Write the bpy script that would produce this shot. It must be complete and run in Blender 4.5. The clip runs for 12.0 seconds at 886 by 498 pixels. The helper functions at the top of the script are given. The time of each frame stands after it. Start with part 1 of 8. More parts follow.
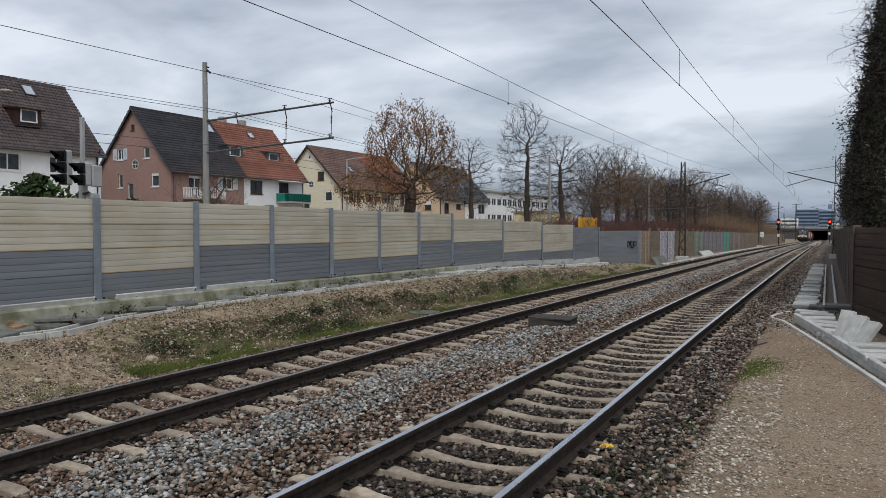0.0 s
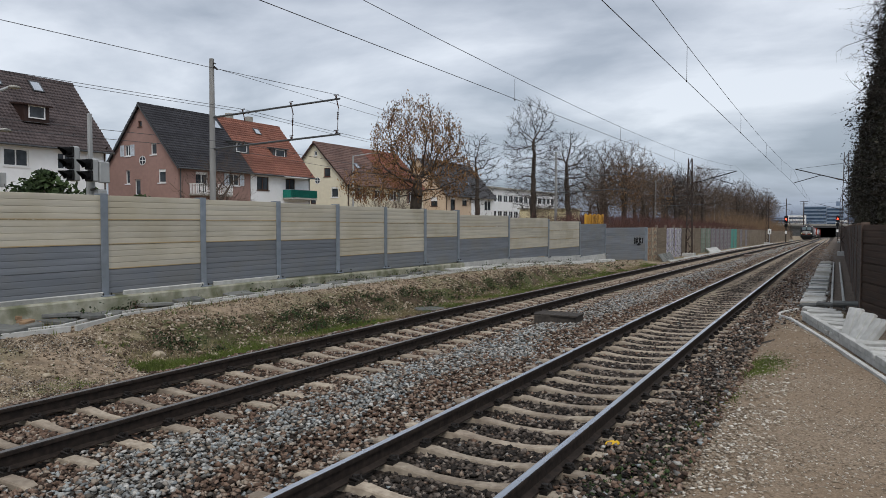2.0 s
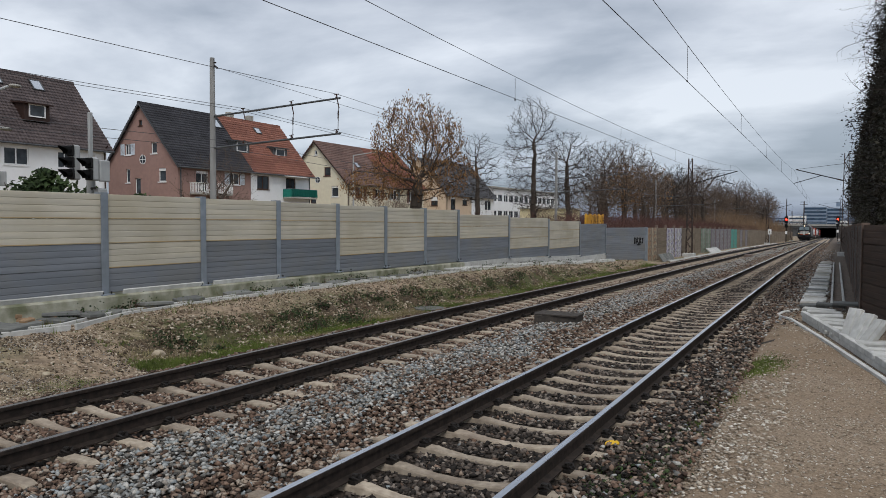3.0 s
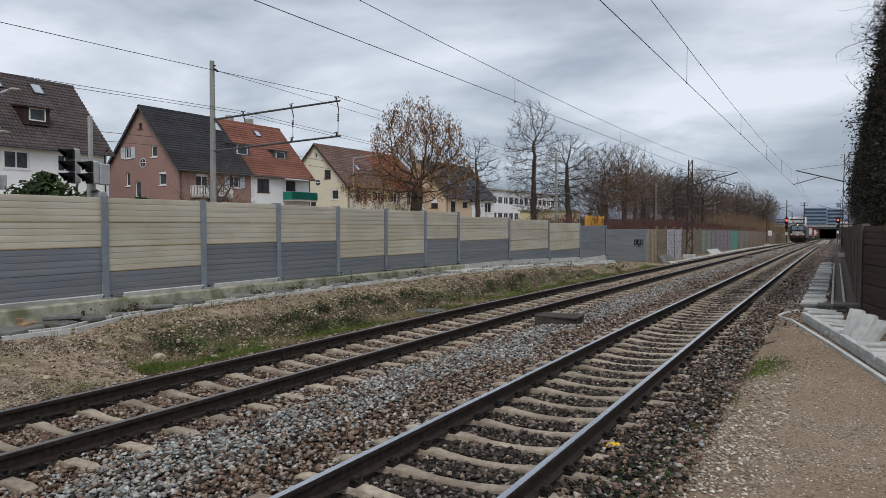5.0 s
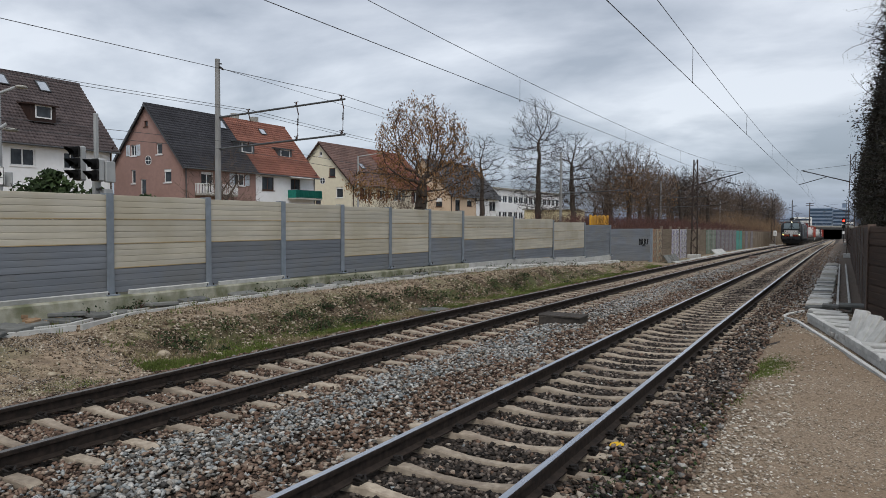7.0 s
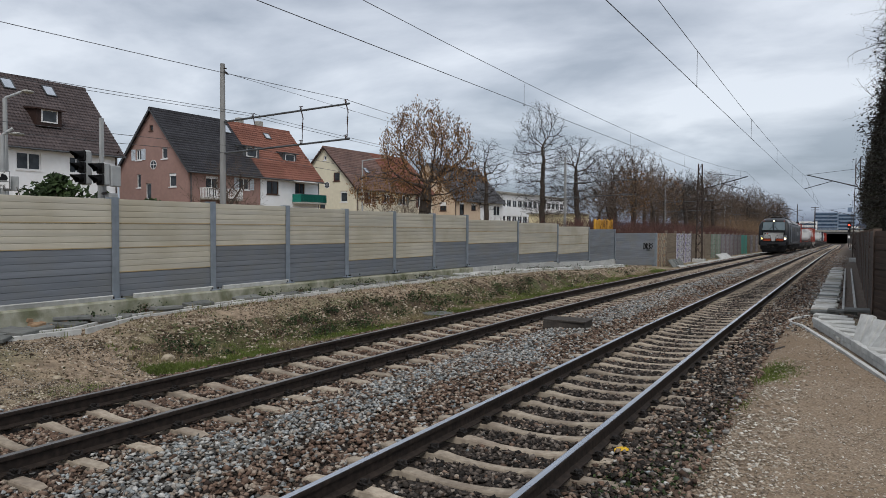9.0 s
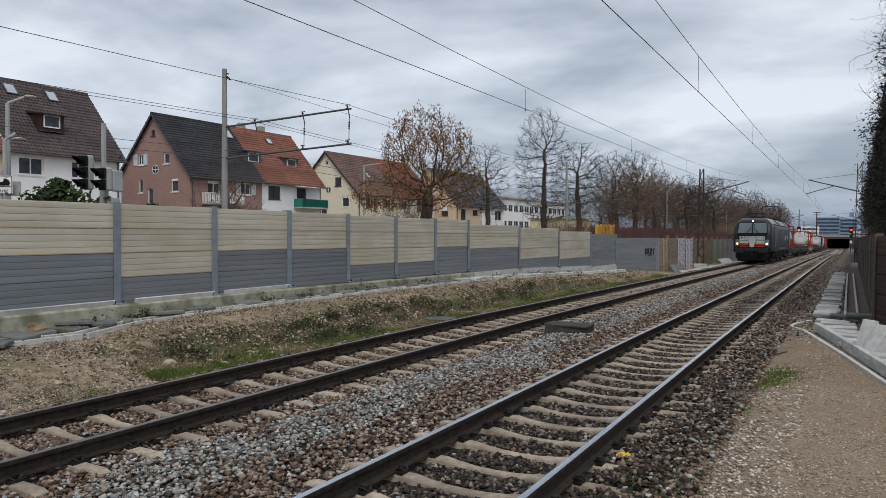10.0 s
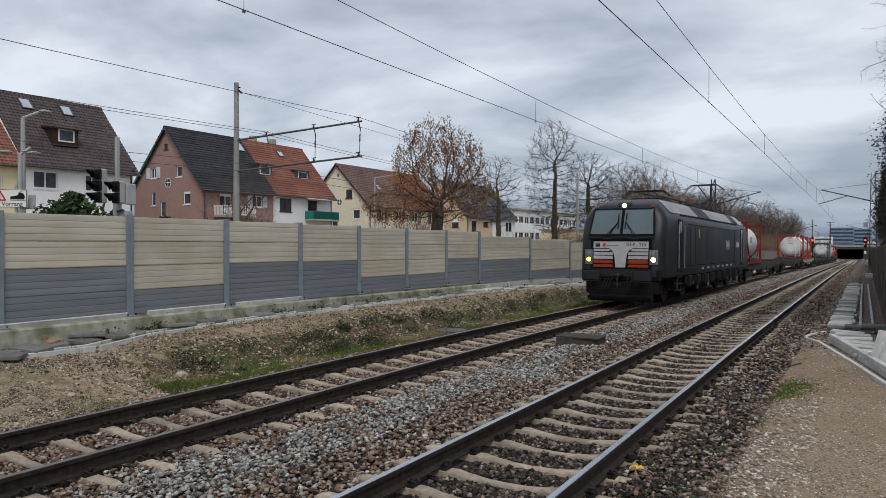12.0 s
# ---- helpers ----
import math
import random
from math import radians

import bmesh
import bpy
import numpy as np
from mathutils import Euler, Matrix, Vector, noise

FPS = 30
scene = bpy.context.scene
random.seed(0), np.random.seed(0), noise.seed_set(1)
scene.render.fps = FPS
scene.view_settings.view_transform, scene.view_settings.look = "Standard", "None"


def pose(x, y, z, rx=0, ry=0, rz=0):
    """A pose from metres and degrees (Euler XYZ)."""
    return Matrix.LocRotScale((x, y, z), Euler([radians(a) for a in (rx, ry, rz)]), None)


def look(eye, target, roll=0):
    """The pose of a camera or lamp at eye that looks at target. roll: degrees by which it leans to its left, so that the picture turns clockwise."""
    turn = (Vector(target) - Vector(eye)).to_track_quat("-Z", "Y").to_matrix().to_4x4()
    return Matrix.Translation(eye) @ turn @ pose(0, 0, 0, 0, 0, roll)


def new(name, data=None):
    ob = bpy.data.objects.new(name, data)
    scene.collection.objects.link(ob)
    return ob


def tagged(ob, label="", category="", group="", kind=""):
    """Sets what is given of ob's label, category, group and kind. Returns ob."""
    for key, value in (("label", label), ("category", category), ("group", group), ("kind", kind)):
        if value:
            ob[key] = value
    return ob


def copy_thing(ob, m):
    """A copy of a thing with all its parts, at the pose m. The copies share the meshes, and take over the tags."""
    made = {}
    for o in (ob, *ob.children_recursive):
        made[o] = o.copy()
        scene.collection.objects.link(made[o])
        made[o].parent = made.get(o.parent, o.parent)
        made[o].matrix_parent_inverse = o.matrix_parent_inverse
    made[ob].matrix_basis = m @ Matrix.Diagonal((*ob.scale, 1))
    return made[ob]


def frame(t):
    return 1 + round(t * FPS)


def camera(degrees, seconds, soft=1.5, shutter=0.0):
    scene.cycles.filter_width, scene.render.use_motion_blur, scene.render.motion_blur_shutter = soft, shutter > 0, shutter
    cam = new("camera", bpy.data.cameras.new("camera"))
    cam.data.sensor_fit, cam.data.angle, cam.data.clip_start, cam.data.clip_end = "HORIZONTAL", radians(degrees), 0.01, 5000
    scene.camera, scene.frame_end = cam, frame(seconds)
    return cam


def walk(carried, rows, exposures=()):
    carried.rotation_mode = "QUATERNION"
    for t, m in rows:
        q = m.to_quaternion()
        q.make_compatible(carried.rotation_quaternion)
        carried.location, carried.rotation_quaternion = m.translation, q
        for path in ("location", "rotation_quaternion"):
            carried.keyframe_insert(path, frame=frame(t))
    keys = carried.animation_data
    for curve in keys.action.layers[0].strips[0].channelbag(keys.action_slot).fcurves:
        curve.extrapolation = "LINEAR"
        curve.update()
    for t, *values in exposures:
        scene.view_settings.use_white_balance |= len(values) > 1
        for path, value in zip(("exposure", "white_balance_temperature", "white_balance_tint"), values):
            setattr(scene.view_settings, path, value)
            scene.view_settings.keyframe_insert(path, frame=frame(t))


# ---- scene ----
cam = camera(63.594, 12.0, soft=0.4)
EYE = Vector((2.952, 0.0, 2.078))


def aim(yaw, pitch, roll):
    y, p = radians(yaw), radians(pitch)
    way = Vector((-math.sin(y) * math.cos(p), math.cos(y) * math.cos(p), math.sin(p)))
    return look(EYE, EYE + way, roll)


PATH = [
    (0.0, 28.399, -1.945, 0.043),
    (0.5, 28.569, -2.143, 0.019),
    (1.0, 28.834, -2.151, -0.076),
    (1.5, 28.849, -2.166, 0.019),
    (2.0, 28.888, -2.228, 0.130),
    (2.5, 28.908, -2.226, 0.164),
    (3.0, 28.896, -2.262, 0.255),
    (5.0, 28.919, -2.084, 0.063),
    (5.5, 29.100, -2.075, -0.059),
    (6.0, 29.150, -2.114, 0.083),
    (6.5, 29.209, -2.157, 0.211),
    (7.0, 29.259, -2.184, 0.306),
    (9.0, 29.598, -1.849, 0.332),
    (9.5, 29.640, -1.668, 0.345),
    (10.0, 29.718, -1.457, 0.340),
    (10.5, 29.974, -1.279, 0.099),
    (11.0, 30.108, -1.152, 0.156),
    (11.5, 30.286, -0.847, 0.129),
    (12.0, 30.580, -0.529, 0.139),
]
walk(cam, [(t, aim(a, b, c)) for t, a, b, c in PATH])

# ---- sky and sun: closed cloud cover ----
world = bpy.data.worlds.new("overcast_sky")
scene.world = world
world.use_nodes = True
wn, wl = world.node_tree.nodes, world.node_tree.links
wn.clear()


def wnode(kind, **values):
    n = wn.new(kind)
    for k, v in values.items():
        n.inputs[k].default_value = v
    return n


w_out = wn.new("ShaderNodeOutputWorld")
w_bg = wnode("ShaderNodeBackground", Strength=0.90)
w_bg2 = wnode("ShaderNodeBackground", Strength=0.02)
w_add = wn.new("ShaderNodeAddShader")
w_sky = wn.new("ShaderNodeTexSky")
w_sky.sky_type, w_sky.sun_disc = "NISHITA", False
w_sky.sun_elevation, w_sky.sun_rotation = radians(42), radians(145)
w_tc = wn.new("ShaderNodeTexCoord")
w_sep = wn.new("ShaderNodeSeparateXYZ")
wl.new(w_tc.outputs["Generated"], w_sep.inputs[0])
w_den = wn.new("ShaderNodeMath"); w_den.operation = "ADD"; w_den.inputs[1].default_value = 0.22
wl.new(w_sep.outputs["Z"], w_den.inputs[0])
w_max = wn.new("ShaderNodeMath"); w_max.operation = "MAXIMUM"; w_max.inputs[1].default_value = 0.05
wl.new(w_den.outputs[0], w_max.inputs[0])
w_dx = wn.new("ShaderNodeMath"); w_dx.operation = "DIVIDE"
w_dy = wn.new("ShaderNodeMath"); w_dy.operation = "DIVIDE"
wl.new(w_sep.outputs["X"], w_dx.inputs[0]); wl.new(w_max.outputs[0], w_dx.inputs[1])
wl.new(w_sep.outputs["Y"], w_dy.inputs[0]); wl.new(w_max.outputs[0], w_dy.inputs[1])
w_com = wn.new("ShaderNodeCombineXYZ")
wl.new(w_dx.outputs[0], w_com.inputs[0]); wl.new(w_dy.outputs[0], w_com.inputs[1])
w_map = wn.new("ShaderNodeMapping")
w_map.inputs["Rotation"].default_value = (0, 0, radians(-30))
w_map.inputs["Scale"].default_value = (1.0, 1.3, 1.0)
wl.new(w_com.outputs[0], w_map.inputs[0])
w_n1 = wnode("ShaderNodeTexNoise", Scale=1.05, Detail=7.0, Roughness=0.52, Distortion=0.25)
wl.new(w_map.outputs[0], w_n1.inputs["Vector"])
w_ramp = wn.new("ShaderNodeValToRGB")
w_ramp.color_ramp.elements[0].position, w_ramp.color_ramp.elements[0].color = 0.39, (0.385, 0.425, 0.49, 1)
w_ramp.color_ramp.elements[1].position, w_ramp.color_ramp.elements[1].color = 0.62, (0.78, 0.82, 0.885, 1)
e = w_ramp.color_ramp.elements.new(0.5)
e.color = (0.565, 0.605, 0.675, 1)
wl.new(w_n1.outputs["Fac"], w_ramp.inputs[0])
# cloud base is darker and bluer low over the distance
w_low = wn.new("ShaderNodeMapRange")
w_low.inputs["From Min"].default_value, w_low.inputs["From Max"].default_value = 0.0, 0.3
wl.new(w_sep.outputs["Z"], w_low.inputs["Value"])
w_mix = wn.new("ShaderNodeMix"); w_mix.data_type = "RGBA"; w_mix.blend_type = "MULTIPLY"
w_mix.inputs["Factor"].default_value = 1.0
w_tint = wn.new("ShaderNodeValToRGB")
w_tint.color_ramp.elements[0].color = (0.24, 0.315, 0.46, 1)
e = w_tint.color_ramp.elements.new(0.45)
e.color = (0.63, 0.68, 0.755, 1)
w_tint.color_ramp.elements[1].color = (1, 1, 1, 1)
wl.new(w_low.outputs[0], w_tint.inputs[0])
wl.new(w_ramp.outputs[0], w_mix.inputs["A"]); wl.new(w_tint.outputs[0], w_mix.inputs["B"])
wl.new(w_mix.outputs["Result"], w_bg.inputs["Color"])
wl.new(w_sky.outputs[0], w_bg2.inputs["Color"])
wl.new(w_bg.outputs[0], w_add.inputs[0]); wl.new(w_bg2.outputs[0], w_add.inputs[1])
wl.new(w_add.outputs[0], w_out.inputs["Surface"])

sun = new("sun", bpy.data.lights.new("sun", "SUN"))
sun.data.energy, sun.data.angle, sun.data.color = 1.75, radians(30), (1.0, 0.97, 0.93)
sun.matrix_world = look((11, -16, 25), (0, 0, 0))


# ---- materials ----
def mat(name, c1, c2=None, scale=8.0, rough=0.8, bump=0.0, bump_scale=None, metal=0.0, vary=0.0, island=0.0,
        stain=None, stain_scale=0.6, stain_amount=0.5, stretch=(1, 1, 1), detail=6.0, spec=0.22, ramp=(0.35, 0.68), coat=0.0):
    """Surface with grain (c1 to c2), broad stains, relief, and tone that varies from piece to piece."""
    m = bpy.data.materials.new(name)
    m.use_nodes = True
    n, l = m.node_tree.nodes, m.node_tree.links
    b = n["Principled BSDF"]
    b.inputs["Metallic"].default_value = metal
    b.inputs["Specular IOR Level"].default_value = spec
    b.inputs["Coat Weight"].default_value = coat
    tc, oi, mp = n.new("ShaderNodeTexCoord"), n.new("ShaderNodeObjectInfo"), n.new("ShaderNodeVectorMath")
    mul = n.new("ShaderNodeVectorMath"); mul.operation = "SCALE"
    mul.inputs[0].default_value = (37.0, 61.0, 23.0)
    l.new(oi.outputs["Random"], mul.inputs["Scale"])
    mp.operation = "ADD"
    l.new(tc.outputs["Object"], mp.inputs[0]); l.new(mul.outputs[0], mp.inputs[1])
    st = n.new("ShaderNodeMapping"); st.inputs["Scale"].default_value = stretch
    l.new(mp.outputs[0], st.inputs[0])
    noise1 = n.new("ShaderNodeTexNoise")
    noise1.inputs["Scale"].default_value, noise1.inputs["Detail"].default_value = scale, detail
    l.new(st.outputs[0], noise1.inputs["Vector"])
    rp = n.new("ShaderNodeValToRGB")
    c2 = c2 or tuple(v * 0.8 for v in c1)
    rp.color_ramp.elements[0].position, rp.color_ramp.elements[0].color = ramp[0], (*c2, 1)
    rp.color_ramp.elements[1].position, rp.color_ramp.elements[1].color = ramp[1], (*c1, 1)
    l.new(noise1.outputs["Fac"], rp.inputs[0])
    col = rp.outputs[0]
    noise2 = n.new("ShaderNodeTexNoise")
    noise2.inputs["Scale"].default_value, noise2.inputs["Detail"].default_value = stain_scale, 5
    l.new(mp.outputs[0], noise2.inputs["Vector"])
    if stain:
        fr = n.new("ShaderNodeMapRange")
        fr.inputs["From Min"].default_value, fr.inputs["From Max"].default_value = 0.45, 0.65
        fr.inputs["To Max"].default_value = stain_amount
        l.new(noise2.outputs["Fac"], fr.inputs["Value"])
        mx = n.new("ShaderNodeMix"); mx.data_type = "RGBA"
        mx.inputs["B"].default_value = (*stain, 1)
        l.new(fr.outputs[0], mx.inputs["Factor"]); l.new(col, mx.inputs["A"])
        col = mx.outputs["Result"]
    for src, amount in ((oi.outputs["Random"], vary), (None, island)):
        if not amount:
            continue
        if src is None:
            src = n.new("ShaderNodeNewGeometry").outputs["Random Per Island"]
        hs, mr = n.new("ShaderNodeHueSaturation"), n.new("ShaderNodeMapRange")
        mr.inputs["To Min"].default_value, mr.inputs["To Max"].default_value = 1 - amount, 1 + amount
        l.new(src, mr.inputs["Value"]); l.new(mr.outputs[0], hs.inputs["Value"]); l.new(col, hs.inputs["Color"])
        col = hs.outputs[0]
    l.new(col, b.inputs["Base Color"])
    rr = n.new("ShaderNodeMapRange")
    rr.inputs["To Min"].default_value, rr.inputs["To Max"].default_value = max(0.02, rough - 0.1), min(1, rough + 0.1)
    l.new(noise2.outputs["Fac"], rr.inputs["Value"]); l.new(rr.outputs[0], b.inputs["Roughness"])
    if bump:
        bp, nb = n.new("ShaderNodeBump"), n.new("ShaderNodeTexNoise")
        nb.inputs["Scale"].default_value, nb.inputs["Detail"].default_value = bump_scale or scale * 2, 4
        l.new(st.outputs[0], nb.inputs["Vector"])
        bp.inputs["Strength"].default_value, bp.inputs["Distance"].default_value = min(1, bump), 0.02
        l.new(nb.outputs["Fac"], bp.inputs["Height"]); l.new(bp.outputs[0], b.inputs["Normal"])
    return m


def glow(name, color, strength):
    m = bpy.data.materials.new(name)
    m.use_nodes = True
    b = m.node_tree.nodes["Principled BSDF"]
    b.inputs["Base Color"].default_value = (*color, 1)
    b.inputs["Emission Color"].default_value, b.inputs["Emission Strength"].default_value = (*color, 1), strength
    return m


def stones_mat(name, stops, rough=0.9):
    """Broken stone: each stone takes its own tone out of the given colours."""
    m = mat(name, (1, 1, 1), (0.7, 0.7, 0.7), scale=30, rough=rough, bump=0.4, bump_scale=60)
    n, l = m.node_tree.nodes, m.node_tree.links
    b = n["Principled BSDF"]
    grain = b.inputs["Base Color"].links[0].from_socket
    geo, rp, mx = n.new("ShaderNodeNewGeometry"), n.new("ShaderNodeValToRGB"), n.new("ShaderNodeMix")
    rp.color_ramp.interpolation = "LINEAR"
    while len(rp.color_ramp.elements) < len(stops):
        rp.color_ramp.elements.new(0.5)
    for i, (p, c) in enumerate(stops):
        rp.color_ramp.elements[i].position, rp.color_ramp.elements[i].color = p, (*c, 1)
    l.new(geo.outputs["Random Per Island"], rp.inputs[0])
    mx.data_type, mx.blend_type = "RGBA", "MULTIPLY"
    mx.inputs["Factor"].default_value = 1
    l.new(rp.outputs[0], mx.inputs["A"]); l.new(grain, mx.inputs["B"]); l.new(mx.outputs["Result"], b.inputs["Base Color"])
    return m


BALLAST_BROWN = stones_mat("brown_ballast", [(0, (0.035, 0.025, 0.02)), (0.25, (0.10, 0.066, 0.048)), (0.5, (0.20, 0.128, 0.092)), (0.7, (0.25, 0.175, 0.13)), (0.9, (0.34, 0.27, 0.21)), (1, (0.46, 0.40, 0.33))])
BALLAST_GREY = stones_mat("grey_ballast", [(0, (0.06, 0.058, 0.056)), (0.18, (0.15, 0.135, 0.115)), (0.36, (0.24, 0.265, 0.275)), (0.5, (0.34, 0.27, 0.205)), (0.66, (0.33, 0.365, 0.375)), (0.85, (0.42, 0.40, 0.36)), (1, (0.58, 0.57, 0.54))])
BALLAST_DARK = stones_mat("sooty_ballast", [(0, (0.012, 0.011, 0.010)), (0.5, (0.055, 0.045, 0.038)), (0.8, (0.125, 0.10, 0.083)), (1, (0.30, 0.255, 0.215))])
PEBBLES = stones_mat("pale_pebbles", [(0, (0.20, 0.155, 0.115)), (0.4, (0.33, 0.26, 0.19)), (0.75, (0.52, 0.45, 0.36)), (1, (0.80, 0.76, 0.68))])
CLODS = stones_mat("earth_clods", [(0, (0.05, 0.035, 0.024)), (0.4, (0.20, 0.145, 0.095)), (0.7, (0.36, 0.29, 0.21)), (1, (0.62, 0.54, 0.43))])
BED = mat("ballast_bed", (0.065, 0.05, 0.04), (0.02, 0.016, 0.013), scale=24, rough=0.95, bump=1.0, bump_scale=26, stain=(0.05, 0.043, 0.037), stain_scale=0.5, stain_amount=0.5, detail=3)
SOIL = mat("soil", (0.37, 0.285, 0.20), (0.17, 0.128, 0.09), scale=7, rough=0.95, bump=0.8, bump_scale=30, stain=(0.10, 0.115, 0.05), stain_scale=0.7, stain_amount=0.6)
ROOTY = mat("rooty_dark_soil", (0.13, 0.095, 0.062), (0.045, 0.032, 0.022), scale=9, rough=0.95, bump=1.0, bump_scale=18, stain=(0.075, 0.10, 0.03), stain_scale=1.1, stain_amount=0.7)
GRAVEL = mat("sandy_gravel", (0.36, 0.28, 0.20), (0.17, 0.125, 0.086), scale=40, rough=0.95, bump=0.9, bump_scale=55, stain=(0.21, 0.148, 0.095), stain_scale=0.45, stain_amount=0.7)
RUBBLE = mat("brown_rubble_ground", (0.20, 0.155, 0.12), (0.07, 0.053, 0.042), scale=16, rough=0.95, bump=1.0, bump_scale=24, stain=(0.13, 0.115, 0.10), stain_scale=0.6, stain_amount=0.6)
CONCRETE = mat("weathered_concrete", (0.42, 0.41, 0.38), (0.30, 0.29, 0.26), scale=9, rough=0.9, bump=0.25, bump_scale=40, vary=0.10, stain=(0.17, 0.165, 0.12), stain_scale=1.3, stain_amount=0.55)
PALE_CONCRETE = mat("pale_concrete", (0.55, 0.55, 0.53), (0.42, 0.42, 0.40), scale=8, rough=0.9, bump=0.2, bump_scale=40, vary=0.12, stain=(0.33, 0.33, 0.31), stain_scale=1.1)
MOSSY = mat("mossy_concrete", (0.40, 0.39, 0.32), (0.26, 0.26, 0.19), scale=5, rough=0.95, bump=0.3, bump_scale=30, stain=(0.10, 0.11, 0.055), stain_scale=2.2, stain_amount=0.75)
SLEEPER = mat("sleeper_concrete", (0.43, 0.365, 0.285), (0.29, 0.24, 0.185), scale=14, rough=0.92, bump=0.3, bump_scale=60, vary=0.16, stain=(0.15, 0.115, 0.09), stain_scale=1.6, stain_amount=0.6)
RAIL_SIDE = mat("rusty_rail", (0.042, 0.031, 0.025), (0.018, 0.014, 0.012), scale=14, rough=0.75, bump=0.15, metal=0.2)
RAIL_TOP = mat("polished_rail", (0.62, 0.64, 0.68), (0.48, 0.50, 0.54), scale=3, rough=0.28, metal=1.0, stretch=(20, 0.3, 1))
RAIL_DULL = mat("dull_rail_head", (0.34, 0.33, 0.33), (0.20, 0.185, 0.17), scale=6, rough=0.42, metal=0.9, stretch=(20, 0.3, 1))
IRON = mat("dark_iron", (0.05, 0.045, 0.042), (0.025, 0.022, 0.02), scale=12, rough=0.6, metal=0.6)
STEEL = mat("galvanised_steel", (0.40, 0.43, 0.47), (0.30, 0.33, 0.37), scale=4, rough=0.5, metal=0.55, vary=0.06)
POST_STEEL = mat("blue_grey_post", (0.27, 0.31, 0.355), (0.20, 0.235, 0.27), scale=5, rough=0.55, metal=0.3, vary=0.05, stain=(0.22, 0.22, 0.21), stain_amount=0.3)
BEIGE = mat("beige_panel", (0.53, 0.49, 0.395), (0.43, 0.405, 0.34), scale=2.0, rough=0.6, vary=0.06, stain=(0.37, 0.33, 0.24), stain_scale=0.8, stain_amount=0.6, stretch=(1, 0.25, 4))
BEIGE_EDGE = mat("sandy_panel_edge", (0.42, 0.31, 0.155), (0.33, 0.26, 0.15), scale=3, rough=0.7, stretch=(1, 0.3, 1))
GREY_PANEL = mat("slate_grey_panel", (0.195, 0.212, 0.235), (0.145, 0.16, 0.18), scale=2.0, rough=0.6, vary=0.07, stain=(0.19, 0.185, 0.165), stain_scale=0.9, stain_amount=0.45, stretch=(1, 0.25, 4))
WOODWALL = mat("tan_timber_panel", (0.25, 0.20, 0.145), (0.15, 0.12, 0.085), scale=4, rough=0.85, stretch=(1, 0.2, 6), vary=0.12)
BROWN_FENCE = mat("dark_brown_panel", (0.062, 0.038, 0.027), (0.034, 0.022, 0.016), scale=5, rough=0.7, stretch=(1, 0.2, 3), vary=0.15, bump=0.2)
RUST_POST = mat("red_brown_post", (0.19, 0.14, 0.115), (0.13, 0.095, 0.078), scale=8, rough=0.7)
GRAPHITE = mat("anthracite_paint", (0.019, 0.020, 0.023), (0.014, 0.015, 0.017), scale=1.5, rough=0.42, spec=0.3)
BLACK = mat("matt_black", (0.008, 0.008, 0.009), (0.005, 0.005, 0.005), scale=6, rough=0.7)
WHITE = mat("white_paint", (0.76, 0.76, 0.75), (0.68, 0.68, 0.67), scale=2, rough=0.55, stain=(0.62, 0.61, 0.58), stain_amount=0.3)
CABLE = mat("catenary_wire", (0.10, 0.10, 0.105), (0.06, 0.06, 0.062), scale=5, rough=0.7, metal=0.0)


# ---- mesh helpers ----
def fin(bm, name):
    me = bpy.data.meshes.new(name)
    bm.normal_update()
    bm.to_mesh(me)
    bm.free()
    return me


def link(name, me, material, parent=None, label="", m=None):
    ob = new(name, me)
    mats = material if isinstance(material, (list, tuple)) else [material]
    if not me.materials:
        for k in mats:
            me.materials.append(k)
    elif me.materials[0] is not mats[0]:
        ob.material_slots[0].link = "OBJECT"
        ob.material_slots[0].material = mats[0]
    if parent is not None:
        ob.parent = parent
    if m is not None:
        ob.matrix_basis = m
    if label:
        ob["label"] = label
    return ob


def part(name, bm, material, parent=None, label="", m=None):
    return link(name, fin(bm, name), material, parent, label, m)


def thing(name, m=None, label="", category="", group="", kind=""):
    ob = new(name)
    ob.empty_display_size = 0.2
    if m is not None:
        ob.matrix_basis = m
    return tagged(ob, label, category, group, kind)


